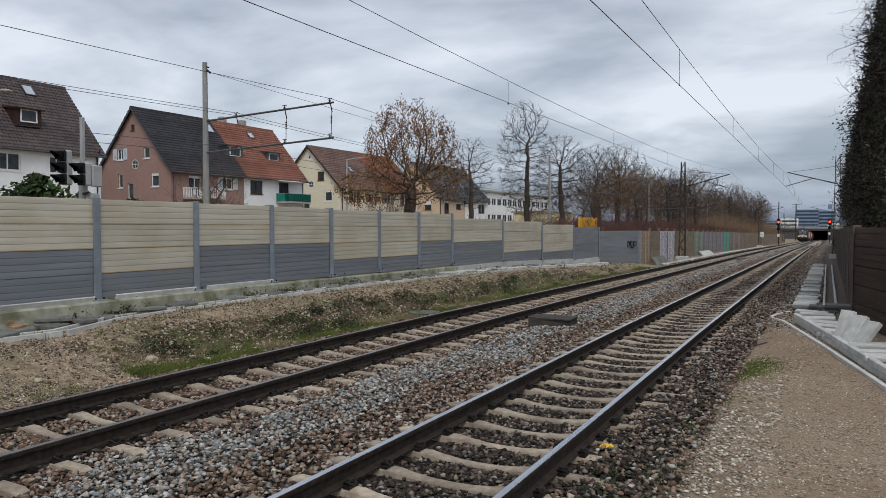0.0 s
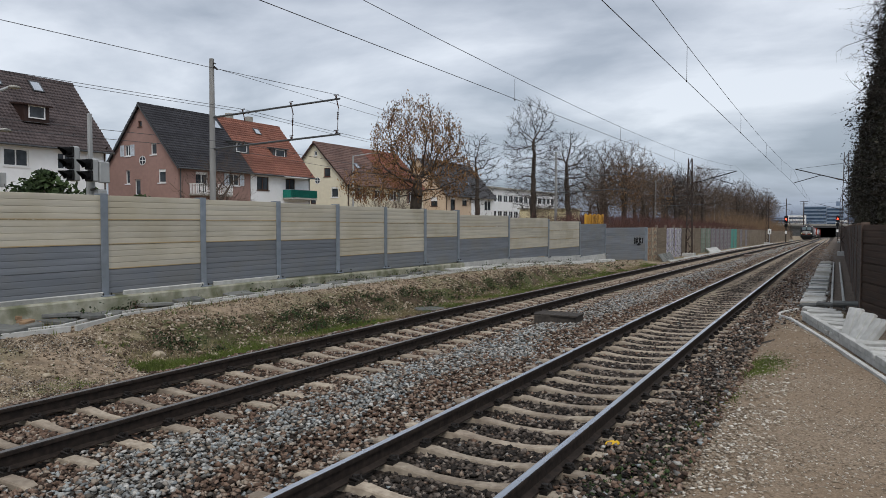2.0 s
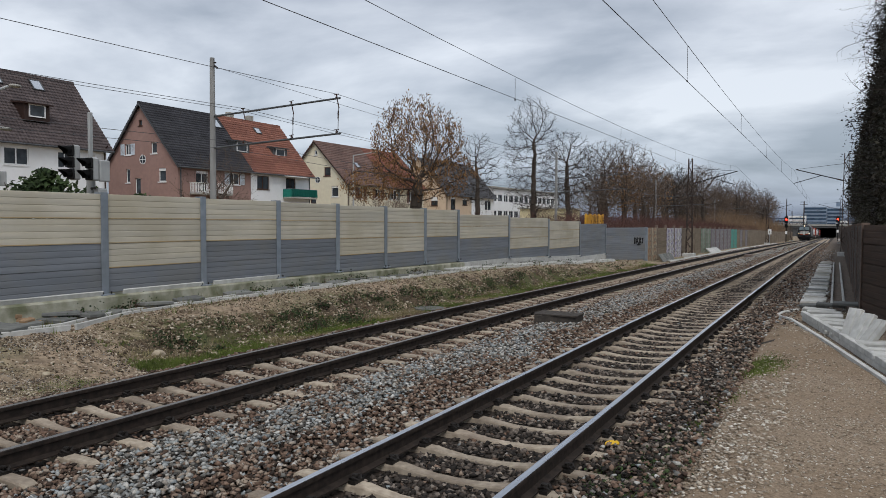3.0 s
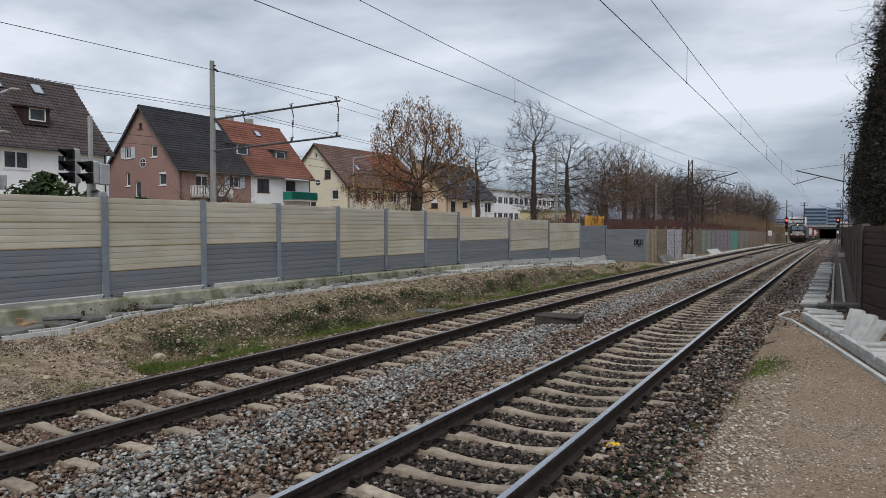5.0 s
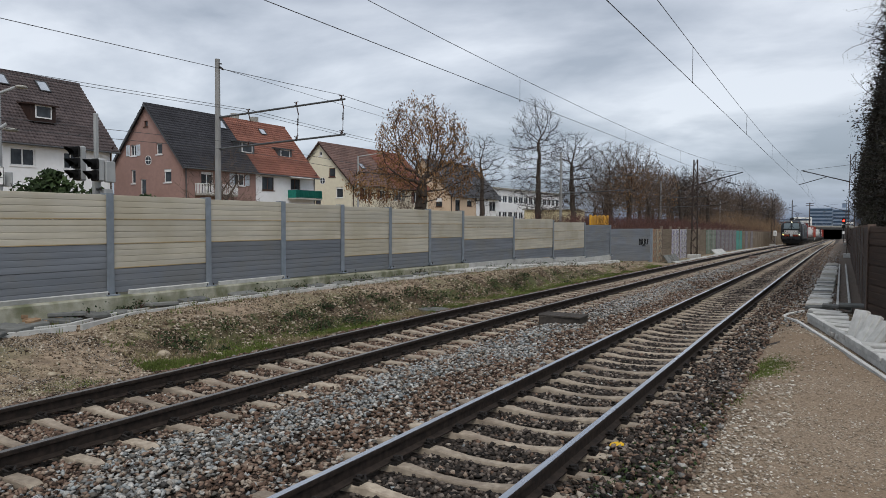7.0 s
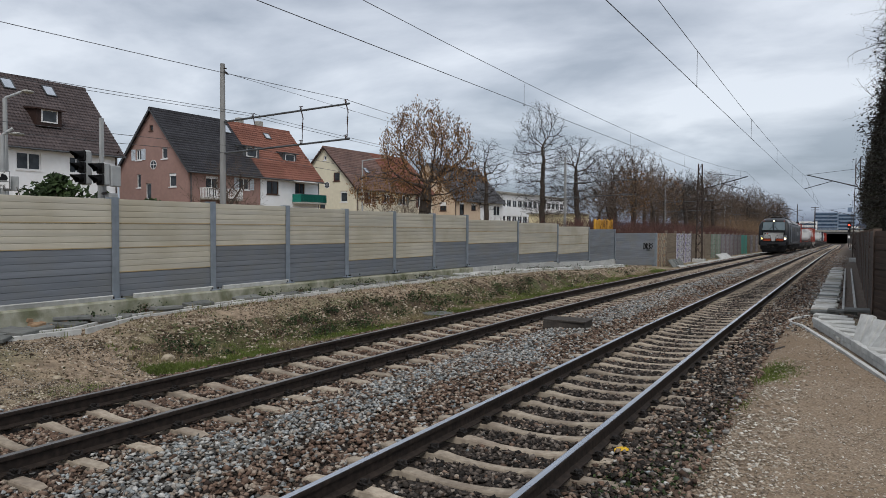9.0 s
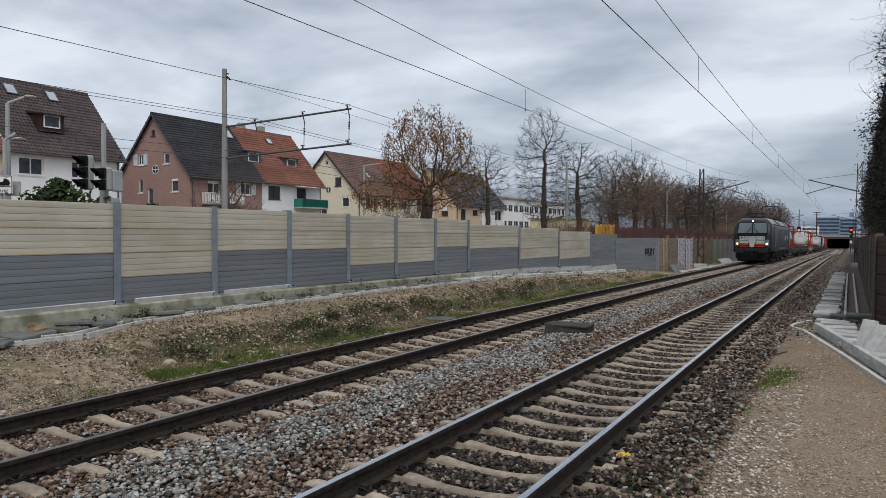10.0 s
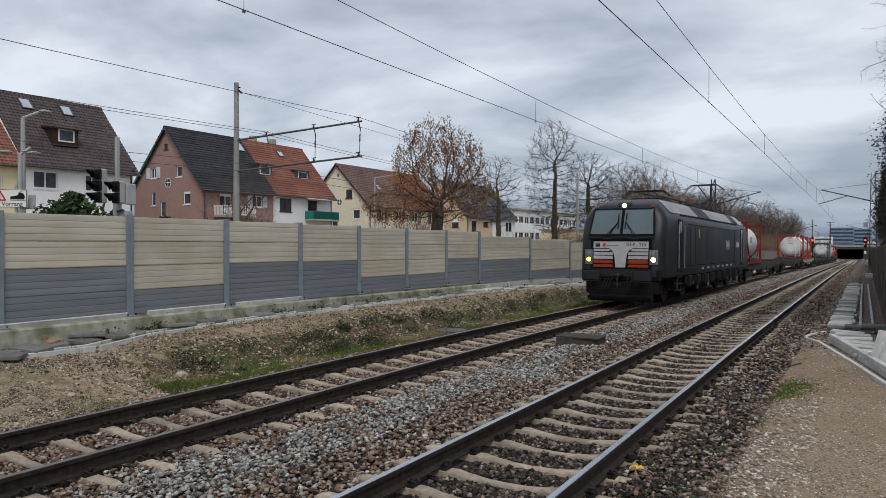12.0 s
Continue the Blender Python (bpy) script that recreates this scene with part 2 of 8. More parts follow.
def box(bm, c, s, m=None, bevel=0.0, mi=0):
    """Box of size s round the centre c, turned by m, with its edges broken by bevel."""
    mm = Matrix.Translation(c) @ (m if m else Matrix())
    h = [v / 2 for v in s]
    sg = (-1, 1)
    fs = []
    if not bevel:
        v = {(i, j, k): bm.verts.new(mm @ Vector((i * h[0], j * h[1], k * h[2]))) for i in sg for j in sg for k in sg}
        for a in range(3):
            b, c2 = [x for x in range(3) if x != a]
            for e in sg:
                loop = []
                for p, q in ((-1, -1), (1, -1), (1, 1), (-1, 1)):
                    key = [0, 0, 0]
                    key[a], key[b], key[c2] = e, p, q
                    loop.append(v[tuple(key)])
                fs.append(bm.faces.new(loop))
    else:
        v = {}
        for i in sg:
            for j in sg:
                for k in sg:
                    for a in range(3):
                        co = [w * (h[x] - (0 if x == a else bevel)) for x, w in enumerate((i, j, k))]
                        v[(i, j, k, a)] = bm.verts.new(mm @ Vector(co))
        for a in range(3):
            b, c2 = [x for x in range(3) if x != a]
            for e in sg:
                def at(p, q, ax):
                    key = [0, 0, 0]
                    key[a], key[b], key[c2] = e, p, q
                    return v[(*key, ax)]
                fs.append(bm.faces.new([at(p, q, a) for p, q in ((-1, -1), (1, -1), (1, 1), (-1, 1))]))
            for p in sg:
                for q in sg:
                    k0, k1 = [0, 0, 0], [0, 0, 0]
                    k0[a], k0[b], k0[c2] = -1, p, q
                    k1[a], k1[b], k1[c2] = 1, p, q
                    fs.append(bm.faces.new((v[(*k0, b)], v[(*k1, b)], v[(*k1, c2)], v[(*k0, c2)])))
        for i in sg:
            for j in sg:
                for k in sg:
                    fs.append(bm.faces.new([v[(i, j, k, a)] for a in range(3)]))
    bmesh.ops.recalc_face_normals(bm, faces=fs)
    for f in fs:
        f.material_index = mi
    return fs


def tube(bm, a, b, r1, r2=None, n=8, mi=0, caps=True):
    """Round bar from a to b."""
    a, b = Vector(a), Vector(b)
    d = b - a
    if d.length < 1e-6:
        return
    q = d.to_track_quat("Z", "Y").to_matrix().to_4x4()
    mm = Matrix.Translation((a + b) / 2) @ q
    r = bmesh.ops.create_cone(bm, cap_ends=caps, segments=n, radius1=r1, radius2=r1 if r2 is None else r2, depth=d.length, matrix=mm)
    if mi:
        for f in {f for v in r["verts"] for f in v.link_faces}:
            f.material_index = mi


def prism(bm, outline, a, b, axis="y", mi=0):
    """Extrude a closed outline (pairs of the other two axes) from a to b along the axis."""
    put = {"y": lambda u, v, w: (u, w, v), "x": lambda u, v, w: (w, u, v), "z": lambda u, v, w: (u, v, w)}[axis]
    lo = [bm.verts.new(put(u, v, a)) for u, v in outline]
    hi = [bm.verts.new(put(u, v, b)) for u, v in outline]
    n = len(outline)
    fs = [bm.faces.new((lo[i], lo[(i + 1) % n], hi[(i + 1) % n], hi[i])) for i in range(n)]
    fs += [bm.faces.new(lo[::-1]), bm.faces.new(hi)]
    for f in fs:
        f.material_index = mi
    bmesh.ops.recalc_face_normals(bm, faces=fs)
    return fs


def sweep(bm, outline, pts, closed=True, smooth=False):
    """Sweep an (x, z) outline along points that run mainly along y."""
    rings = [[bm.verts.new((p[0] + u, p[1], p[2] + v)) for u, v in outline] for p in pts]
    n = len(outline)
    fs = []
    for r, s in zip(rings, rings[1:]):
        for i in range(n if closed else n - 1):
            fs.append(bm.faces.new((r[i], r[(i + 1) % n], s[(i + 1) % n], s[i])))
    if closed:
        fs += [bm.faces.new(rings[0][::-1]), bm.faces.new(rings[-1])]
    bmesh.ops.recalc_face_normals(bm, faces=fs)
    return fs


def quick_mesh(name, verts, faces):
    me = bpy.data.meshes.new(name)
    me.from_pydata(verts, [], faces)
    me.update()
    return me


# ---- lie of the land ----
def drop(y):
    """Height of the rail heads: level past the camera, then falling away."""
    d = max(0.0, y - 15.0)
    if d > 95:
        return -0.98325 - 0.0151 * (d - 95)
    return -0.0056 * d - 0.00005 * d * d


def bend(y):
    """The line swings gently to the left in the distance."""
    return -1.6 * (max(0.0, y - 60.0) / 340.0) ** 2


def left_x(y):
    return -4.334 + 0.0056 * min(max(0.0, y - 15.0), 75.0) + bend(y)


def smooth(a, b, v):
    t = min(1.0, max(0.0, (v - a) / (b - a)))
    return t * t * (3 - 2 * t)


# ---- ground: one sheet to the horizon ----
def ground_z(x, y):
    base = drop(min(max(y, -40), 520))
    wob = 0.05 * noise.noise((x * 0.9, y * 0.9, 3.1)) + 0.025 * noise.noise((x * 3.1, y * 3.1, 7.7))
    if x > 1.45:                                   # gravel path beside the line
        z = -0.20 + 0.17 * smooth(1.5, 2.1, x)
        z += wob * 0.45
    elif x > -6.0:                                 # formation under both tracks
        z = -0.25 + 0.06 * smooth(0.9, 0.2, abs(x + 2.17)) + 0.05 * smooth(0.9, 1.2, x) + wob * 0.3
    else:
        near = smooth(10.5, 6.5, y)                # the bank runs out beside the crossing
        crest = 0.27 - 0.42 * smooth(22, 44, y)
        foot, top = -6.9, -8.3 + 0.3 * smooth(8, 30, y)
        steep = -0.34 + (crest + 0.34) * smooth(foot, top, x) + 0.04 * smooth(-6.0, -6.2, x)
        gentle = -0.30 + (crest + 0.22) * smooth(-6.1, -8.8, x)
        z = steep * (1 - near) + gentle * near + wob * (1.2 if x > -8.6 else 0.5)
        if x < -9.55:
            z += 0.25 * smooth(-9.55, -10.2, x) + 0.7 * smooth(-14, -40, x)
        if y > 44:
            k = smooth(44, 50, y)
            z = z * (1 - k) + (-0.38 + wob * 0.5 + 0.8 * smooth(-7.2, -14, x)) * k
    return base + z


def build_ground():
    xs = sorted({*np.round(np.arange(-10.4, 8.01, 0.2), 2), *np.round(np.arange(-60, -10.4, 4.0), 1), -2500, -1200, -600, -300, -150, -90, 14, 25, 50, 100, 250, 600, 1200, 2500})
    ys = sorted({*np.round(np.arange(-6, 30, 0.2), 2), *np.round(np.arange(30, 70, 0.5), 2), *np.arange(70, 540, 6), -2000, -800, -200, -60, -20, 700, 1000, 1600, 2600, 4000})
    verts = [(x, y, ground_z(x, y)) for y in ys for x in xs]
    nx = len(xs)
    faces = [(j * nx + i, j * nx + i + 1, (j + 1) * nx + i + 1, (j + 1) * nx + i) for j in range(len(ys) - 1) for i in range(nx - 1)]
    me = quick_mesh("ground", verts, faces)
    for m in (SOIL, GRAVEL, BED, ROOTY, RUBBLE):
        me.materials.append(m)
    idx = []
    for f in me.polygons:
        x, y = f.center.x, f.center.y
        w = 0.25 * noise.noise((x * 1.1, y * 1.1, 1.3)) + 0.12 * noise.noise((x * 4, y * 4, 5.3))
        idx.append(2 if -6.05 + w < x < 1.75 + w and -60 < y < 540 else 4 if 0 < x < 30 and y > 19.2 + 2 * w else 1 if x > 0 and x < 30 and -200 < y < 60 else 3 if -7.75 + w * 1.5 < x < -6.0 and 8.0 + 3 * w < y < 34 else 0)
    me.polygons.foreach_set("material_index", idx)
    me.polygons.foreach_set("use_smooth", [True] * len(idx))
    ob = new("ground", me)
    return tagged(ob, "bare soil, sandy gravel path and ballast formation", "ground", kind="structure")


build_ground()

# ---- the two tracks ----
RAIL = [(-0.075, -0.172), (0.075, -0.172), (0.075, -0.160), (0.012, -0.142), (0.009, -0.055), (0.036, -0.042), (0.036, -0.010), (0.030, -0.0015),
        (-0.030, -0.0015), (-0.036, -0.010), (-0.036, -0.042), (-0.009, -0.055), (-0.012, -0.142), (-0.075, -0.160)]
GAUGE = 0.7535


def rail_part(cx, side, head, parent):
    ys = [*range(-12, 16, 9), *range(15, 540, 5)]
    pts = [(cx(y) + side * GAUGE, y, drop(y)) for y in ys]
    bm = bmesh.new()
    sweep(bm, RAIL, pts)
    rail = part("rail", bm, RAIL_SIDE, parent, "rusty rail with worn bright head")
    bm = bmesh.new()
    sweep(bm, [(-0.031, -0.002), (0.031, -0.002), (0.026, 0.001), (-0.026, 0.001)], pts)
    part("running_surface", bm, head, rail)


def sleeper_mesh():
    """Prestressed concrete sleeper: thick ends under the rails, waisted and dished in the middle."""
    bm = bmesh.new()
    st = [(-1.30, 0.065, 0.11, -0.20), (-1.22, 0.075, 0.115, -0.178), (-0.95, 0.075, 0.115, -0.177), (-0.52, 0.073, 0.112, -0.178), (-0.40, 0.066, 0.105, -0.196), (-0.2, 0.056, 0.095, -0.214), (0, 0.054, 0.092, -0.218)]
    st = st + [(-a, b, c, d) for a, b, c, d in st[-2::-1]]
    rings = []
    for x, wt, wb, zt in st:
        rings.append([bm.verts.new(p) for p in ((x, -wb, -0.38), (x, -wt - 0.012, zt - 0.015), (x, -wt, zt), (x, wt, zt), (x, wt + 0.012, zt - 0.015), (x, wb, -0.38))])
    for r, s in zip(rings, rings[1:]):
        for i in range(5):
            bm.faces.new((r[i], r[i + 1], s[i + 1], s[i]))
    bm.faces.new(rings[0]); bm.faces.new(rings[-1][::-1])
    bmesh.ops.recalc_face_normals(bm, faces=bm.faces)
    bmesh.ops.scale(bm, vec=(1, 0.8, 1), verts=bm.verts)
    return fin(bm, "sleeper")


def clip_mesh():
    """Spring clip with its bolt on the rail foot."""
    bm = bmesh.new()
    box(bm, (0.11, 0, -0.165), (0.07, 0.13, 0.03))
    tube(bm, (0.10, 0, -0.17), (0.10, 0, -0.105), 0.017, n=6)
    tube(bm, (0.10, 0, -0.125), (0.10, 0, -0.108), 0.03, n=6)
    for s in (-1, 1):
        tube(bm, (0.055, s * 0.02, -0.145), (0.12, s * 0.055, -0.12), 0.011, n=5)
        tube(bm, (0.12, s * 0.055, -0.12), (0.15, s * 0.02, -0.15), 0.011, n=5)
    return fin(bm, "rail_clip")


SLEEPER_MESH, CLIP_MESH = sleeper_mesh(), clip_mesh()


def build_track(name, cx, phase, head, label):
    tr = thing(name, label=label, category="railway track", group="railway tracks")
    for s in (-1, 1):
        rail_part(cx, s, head, tr)
    k0 = -int((phase + 2) / 0.6)
    for i in range(k0, k0 + 520):
        y = phase + 0.6 * i
        sl = link("sleeper", SLEEPER_MESH, SLEEPER, tr, m=pose(cx(y) + random.uniform(-0.012, 0.012), y, drop(y) + random.uniform(-0.008, 0.004), 0, 0, random.uniform(-0.5, 0.5)))
        if 2 < y < 22:
            for s in (-1, 1):
                for e in (-1, 1):
                    link("rail_clip", CLIP_MESH, IRON, sl, m=pose(s * GAUGE, 0, 0, 0, 0, 0 if e > 0 else 180))
    return tr


build_track("right_track", bend, 4.96, RAIL_TOP, "straight railway track with bright worn rails on concrete sleepers")
build_track("left_track", left_x, 4.79, RAIL_DULL, "railway track with rusty rails on dished concrete sleepers")


# ---- broken stone ----
def stone_field(name, material, spots, sizes, label, flat=0.75, category="ballast"):
    """Many small angular stones in one mesh. spots: array of x, y, z; sizes: one a stone."""
    n = len(spots)
    rng = np.random.default_rng(len(name) * 7 + n)
    octa = np.array([(1, 0, 0), (-1, 0, 0), (0, 1, 0), (0, -1, 0), (0, 0, 1), (0, 0, -1)], float)
    tri = np.array([(0, 2, 4), (2, 1, 4), (1, 3, 4), (3, 0, 4), (2, 0, 5), (1, 2, 5), (3, 1, 5), (0, 3, 5)])
    v = octa[None] * rng.uniform(0.6, 1.25, (n, 6, 1)) + rng.uniform(-0.28, 0.28, (n, 6, 3))
    v[:, :, 1] *= rng.uniform(0.6, 1.0, (n, 1))
    v[:, :, 2] *= rng.uniform(0.5, 0.9, (n, 1))
    a, b = rng.uniform(0, 6.283, n), rng.uniform(-0.7, 0.7, n)
    cb, sb = np.cos(b)[:, None], np.sin(b)[:, None]
    x, z = v[:, :, 0] * cb - v[:, :, 2] * sb, v[:, :, 0] * sb + v[:, :, 2] * cb
    ca, sa = np.cos(a)[:, None], np.sin(a)[:, None]
    x, y = x * ca - v[:, :, 1] * sa, x * sa + v[:, :, 1] * ca
    v = np.stack([x, y, z * flat], 2) * np.asarray(sizes)[:, None, None] + np.asarray(spots)[:, None, :]
    f = (tri[None] + (np.arange(n) * 6)[:, None, None]).reshape(-1, 3)
    me = bpy.data.meshes.new(name)
    me.vertices.add(n * 6); me.vertices.foreach_set("co", v.reshape(-1))
    me.loops.add(n * 24); me.loops.foreach_set("vertex_index", f.reshape(-1).astype(np.int32))
    me.polygons.add(n * 8); me.polygons.foreach_set("loop_start", np.arange(0, n * 24, 3, dtype=np.int32))
    me.update(calc_edges=True)
    me.materials.append(material)
    return tagged(new(name, me), label, category, kind="stuff")


RNG = np.random.default_rng(4)


def scatter(x0, x1, y0, y1, per_m2, keep):
    n = int((x1 - x0) * (y1 - y0) * per_m2)
    p = np.stack([RNG.uniform(x0, x1, n), RNG.uniform(y0, y1, n)], 1)
    return p[[keep(x, y) for x, y in p]]


def off_sleepers(x, y):
    for cx, ph in ((0.0, 4.96), (left_x(y), 4.79)):
        d = abs(x - cx)
        if d < 1.36:
            k = abs((y - ph + 0.3) % 0.6 - 0.3)
            if k < 0.10:
                return (d > 1.22 and random.random() < 0.5) or (x > 0.95 and noise.noise((x, y * 0.7, 8)) > -0.1)
            if abs(d - GAUGE) < 0.11:
                return False
    return True


def grey_zone(x, y):
    return -2.95 + 0.5 * noise.noise((y * 0.5, 0, 9)) < x < -1.85 + 0.6 * noise.noise((y * 0.4, 4, 2))


def lay_ballast():
    brown, grey, dark, sb, sg, sd = [], [], [], [], [], []
    for x0, x1, y0, y1, dens, lo, hi in ((-6.1, 1.9, 2.6, 12, 720, 0.026, 0.05), (-6.1, 1.8, 12, 26, 400, 0.03, 0.055), (-6.1, 1.9, 26, 75, 120, 0.04, 0.07), (-6.0, 1.9, 75, 150, 22, 0.07, 0.12), (-0.7, 0.7, 11, 26, 450, 0.026, 0.045), (-0.7, 0.7, 26, 75, 170, 0.04, 0.06)):
        for x, y in scatter(x0, x1, y0, y1, dens, off_sleepers):
            if x > 1.35 and random.random() < (x - 1.35) * 1.2:
                continue
            between = min(abs(x), abs(x - left_x(y))) < 0.7
            z = ground_z(x, y) + (random.uniform(0.0, 0.03) if between else random.uniform(0.01, 0.06))
            s = random.uniform(lo, hi)
            if (abs(x) < 0.72 and random.random() < 0.9) or (0.85 < x < 1.7 and random.random() < (0.62 if y < 14 else 0.4)):
                dark.append((x, y, z)); sd.append(s)
                continue
            g = grey_zone(x, y)
            if (g and random.random() < 0.75 + 0.5 * noise.noise((x * 1.7, y * 1.1, 31))) or (not g and random.random() < (0.16 if -4 < x < -1 or x > 0.8 else 0.05)):
                grey.append((x, y, z)); sg.append(s)
            else:
                brown.append((x, y, z)); sb.append(s)
    for x, y in scatter(1.4, 2.9, 15.5, 80, 150, lambda x, y: random.random() < 0.95 * smooth(3.0, 1.9, x) * smooth(15, 19, y)):
        (brown if random.random() < 0.6 else grey).append((x, y, ground_z(x, y) + 0.015))
        (sb if len(brown) > len(sb) else sg).append(random.uniform(0.025, 0.055))
    for x, y in scatter(-8.6, -6.2, 3.8, 7.6, 1300, lambda x, y: noise.noise((x * 0.7, y * 0.7, 40)) > -0.25 + 0.3 * random.random()):
        if random.random() < 0.6:
            dark.append((x, y, ground_z(x, y) + 0.002)); sd.append(random.uniform(0.006, 0.018))
        else:
            grey.append((x, y, ground_z(x, y) + 0.002)); sg.append(random.uniform(0.006, 0.016))
    stone_field("brown_ballast", BALLAST_BROWN, brown, sb, "rust-brown broken ballast stones round the sleepers")
    stone_field("dark_ballast", BALLAST_DARK, dark, sd, "sooty dark ballast between and beside the bright rails")
    stone_field("grey_ballast", BALLAST_GREY, grey, sg, "fresh pale grey ballast between the tracks")


lay_ballast()


def lay_pebbles():
    """Loose pebbles on the path and the shoulder."""
    pts, sz = [], []
    def dens(x, y):
        return random.random() < 0.25 + 0.75 * smooth(0.25, -0.15, noise.noise((x * 0.8, y * 0.8, 6))) * smooth(4.2, 1.9, x)
    for x, y in scatter(1.45, 4.6, 2.6, 11, 1500, dens):
        pts.append((x, y, ground_z(x, y) + 0.004)); sz.append(random.uniform(0.004, 0.019) * (1.9 if x < 2.5 and random.random() < 0.6 else 1))
    for x, y in scatter(1.45, 3.8, 11, 20, 420, dens):
        pts.append((x, y, ground_z(x, y) + 0.006)); sz.append(random.uniform(0.008, 0.024))
    stone_field("path_pebbles", PEBBLES, pts, sz, "pale limestone pebbles strewn over the sandy path", 0.5, "pebbles")
    pts, sz = [], []
    for x, y in scatter(-9.0, -6.05, 4, 26, 260, lambda x, y: random.random() < 0.4 + 0.6 * smooth(-0.2, 0.3, noise.noise((x * 0.9, y * 0.6, 12)))):
        pts.append((x, y, ground_z(x, y) + 0.004)); sz.append(random.uniform(0.012, 0.04) * (1.5 if random.random() < 0.06 else 1))
    for x, y in scatter(-9.0, -6.05, 4, 14, 900, lambda x, y: noise.noise((x * 1.1, y * 0.8, 17)) > -0.35 + 0.4 * random.random()):
        pts.append((x, y, ground_z(x, y) + 0.002)); sz.append(random.uniform(0.007, 0.02))
    for x, y in scatter(-9.0, -6.05, 26, 44, 50, lambda x, y: True):
        pts.append((x, y, ground_z(x, y) + 0.004)); sz.append(random.uniform(0.025, 0.06))
    for x, y in scatter(-8.0, -6.6, 8.5, 34, 150, lambda x, y: noise.noise((x * 1.3, y * 0.8, 20)) > -0.15):
        pts.append((x, y, ground_z(x, y) + 0.012)); sz.append(random.uniform(0.02, 0.06))
    stone_field("bank_rubble", CLODS, pts, sz, "crumbly earth and pale rubble on the bank", 0.8, "rubble")


lay_pebbles()


# ---- noise barrier along the street ----
WX = -9.6
BAYS = [(8.98 + 2.47 * i) for i in range(-5, 7)] + [28.55, 33.4, 38.3, 43.3]


def wall_top(y):
    return 2.57 - 0.10 * smooth(9, 24, y) - (0.15 if y > 24 else 0) - 0.30 * smooth(26, 40, y) - (0.08 if y > 38.5 else 0)


def panel_profile(t, h):
    """Ribbed aluminium panel, seen end on: four ribs with sunk joints."""
    n = 4
    out = []
    r = h / n
    for i in range(n):
        z = i * r
        deep = 0.016 if i == 0 else 0.007
        out += [(t / 2 - deep, z + 0.002), (t / 2, z + 0.010), (t / 2 + 0.002, z + r * 0.5), (t / 2, z + r - 0.007), (t / 2 - 0.007, z + r - 0.002)]
    return out + [(-t / 2, h - 0.003), (-t / 2, 0.003)]


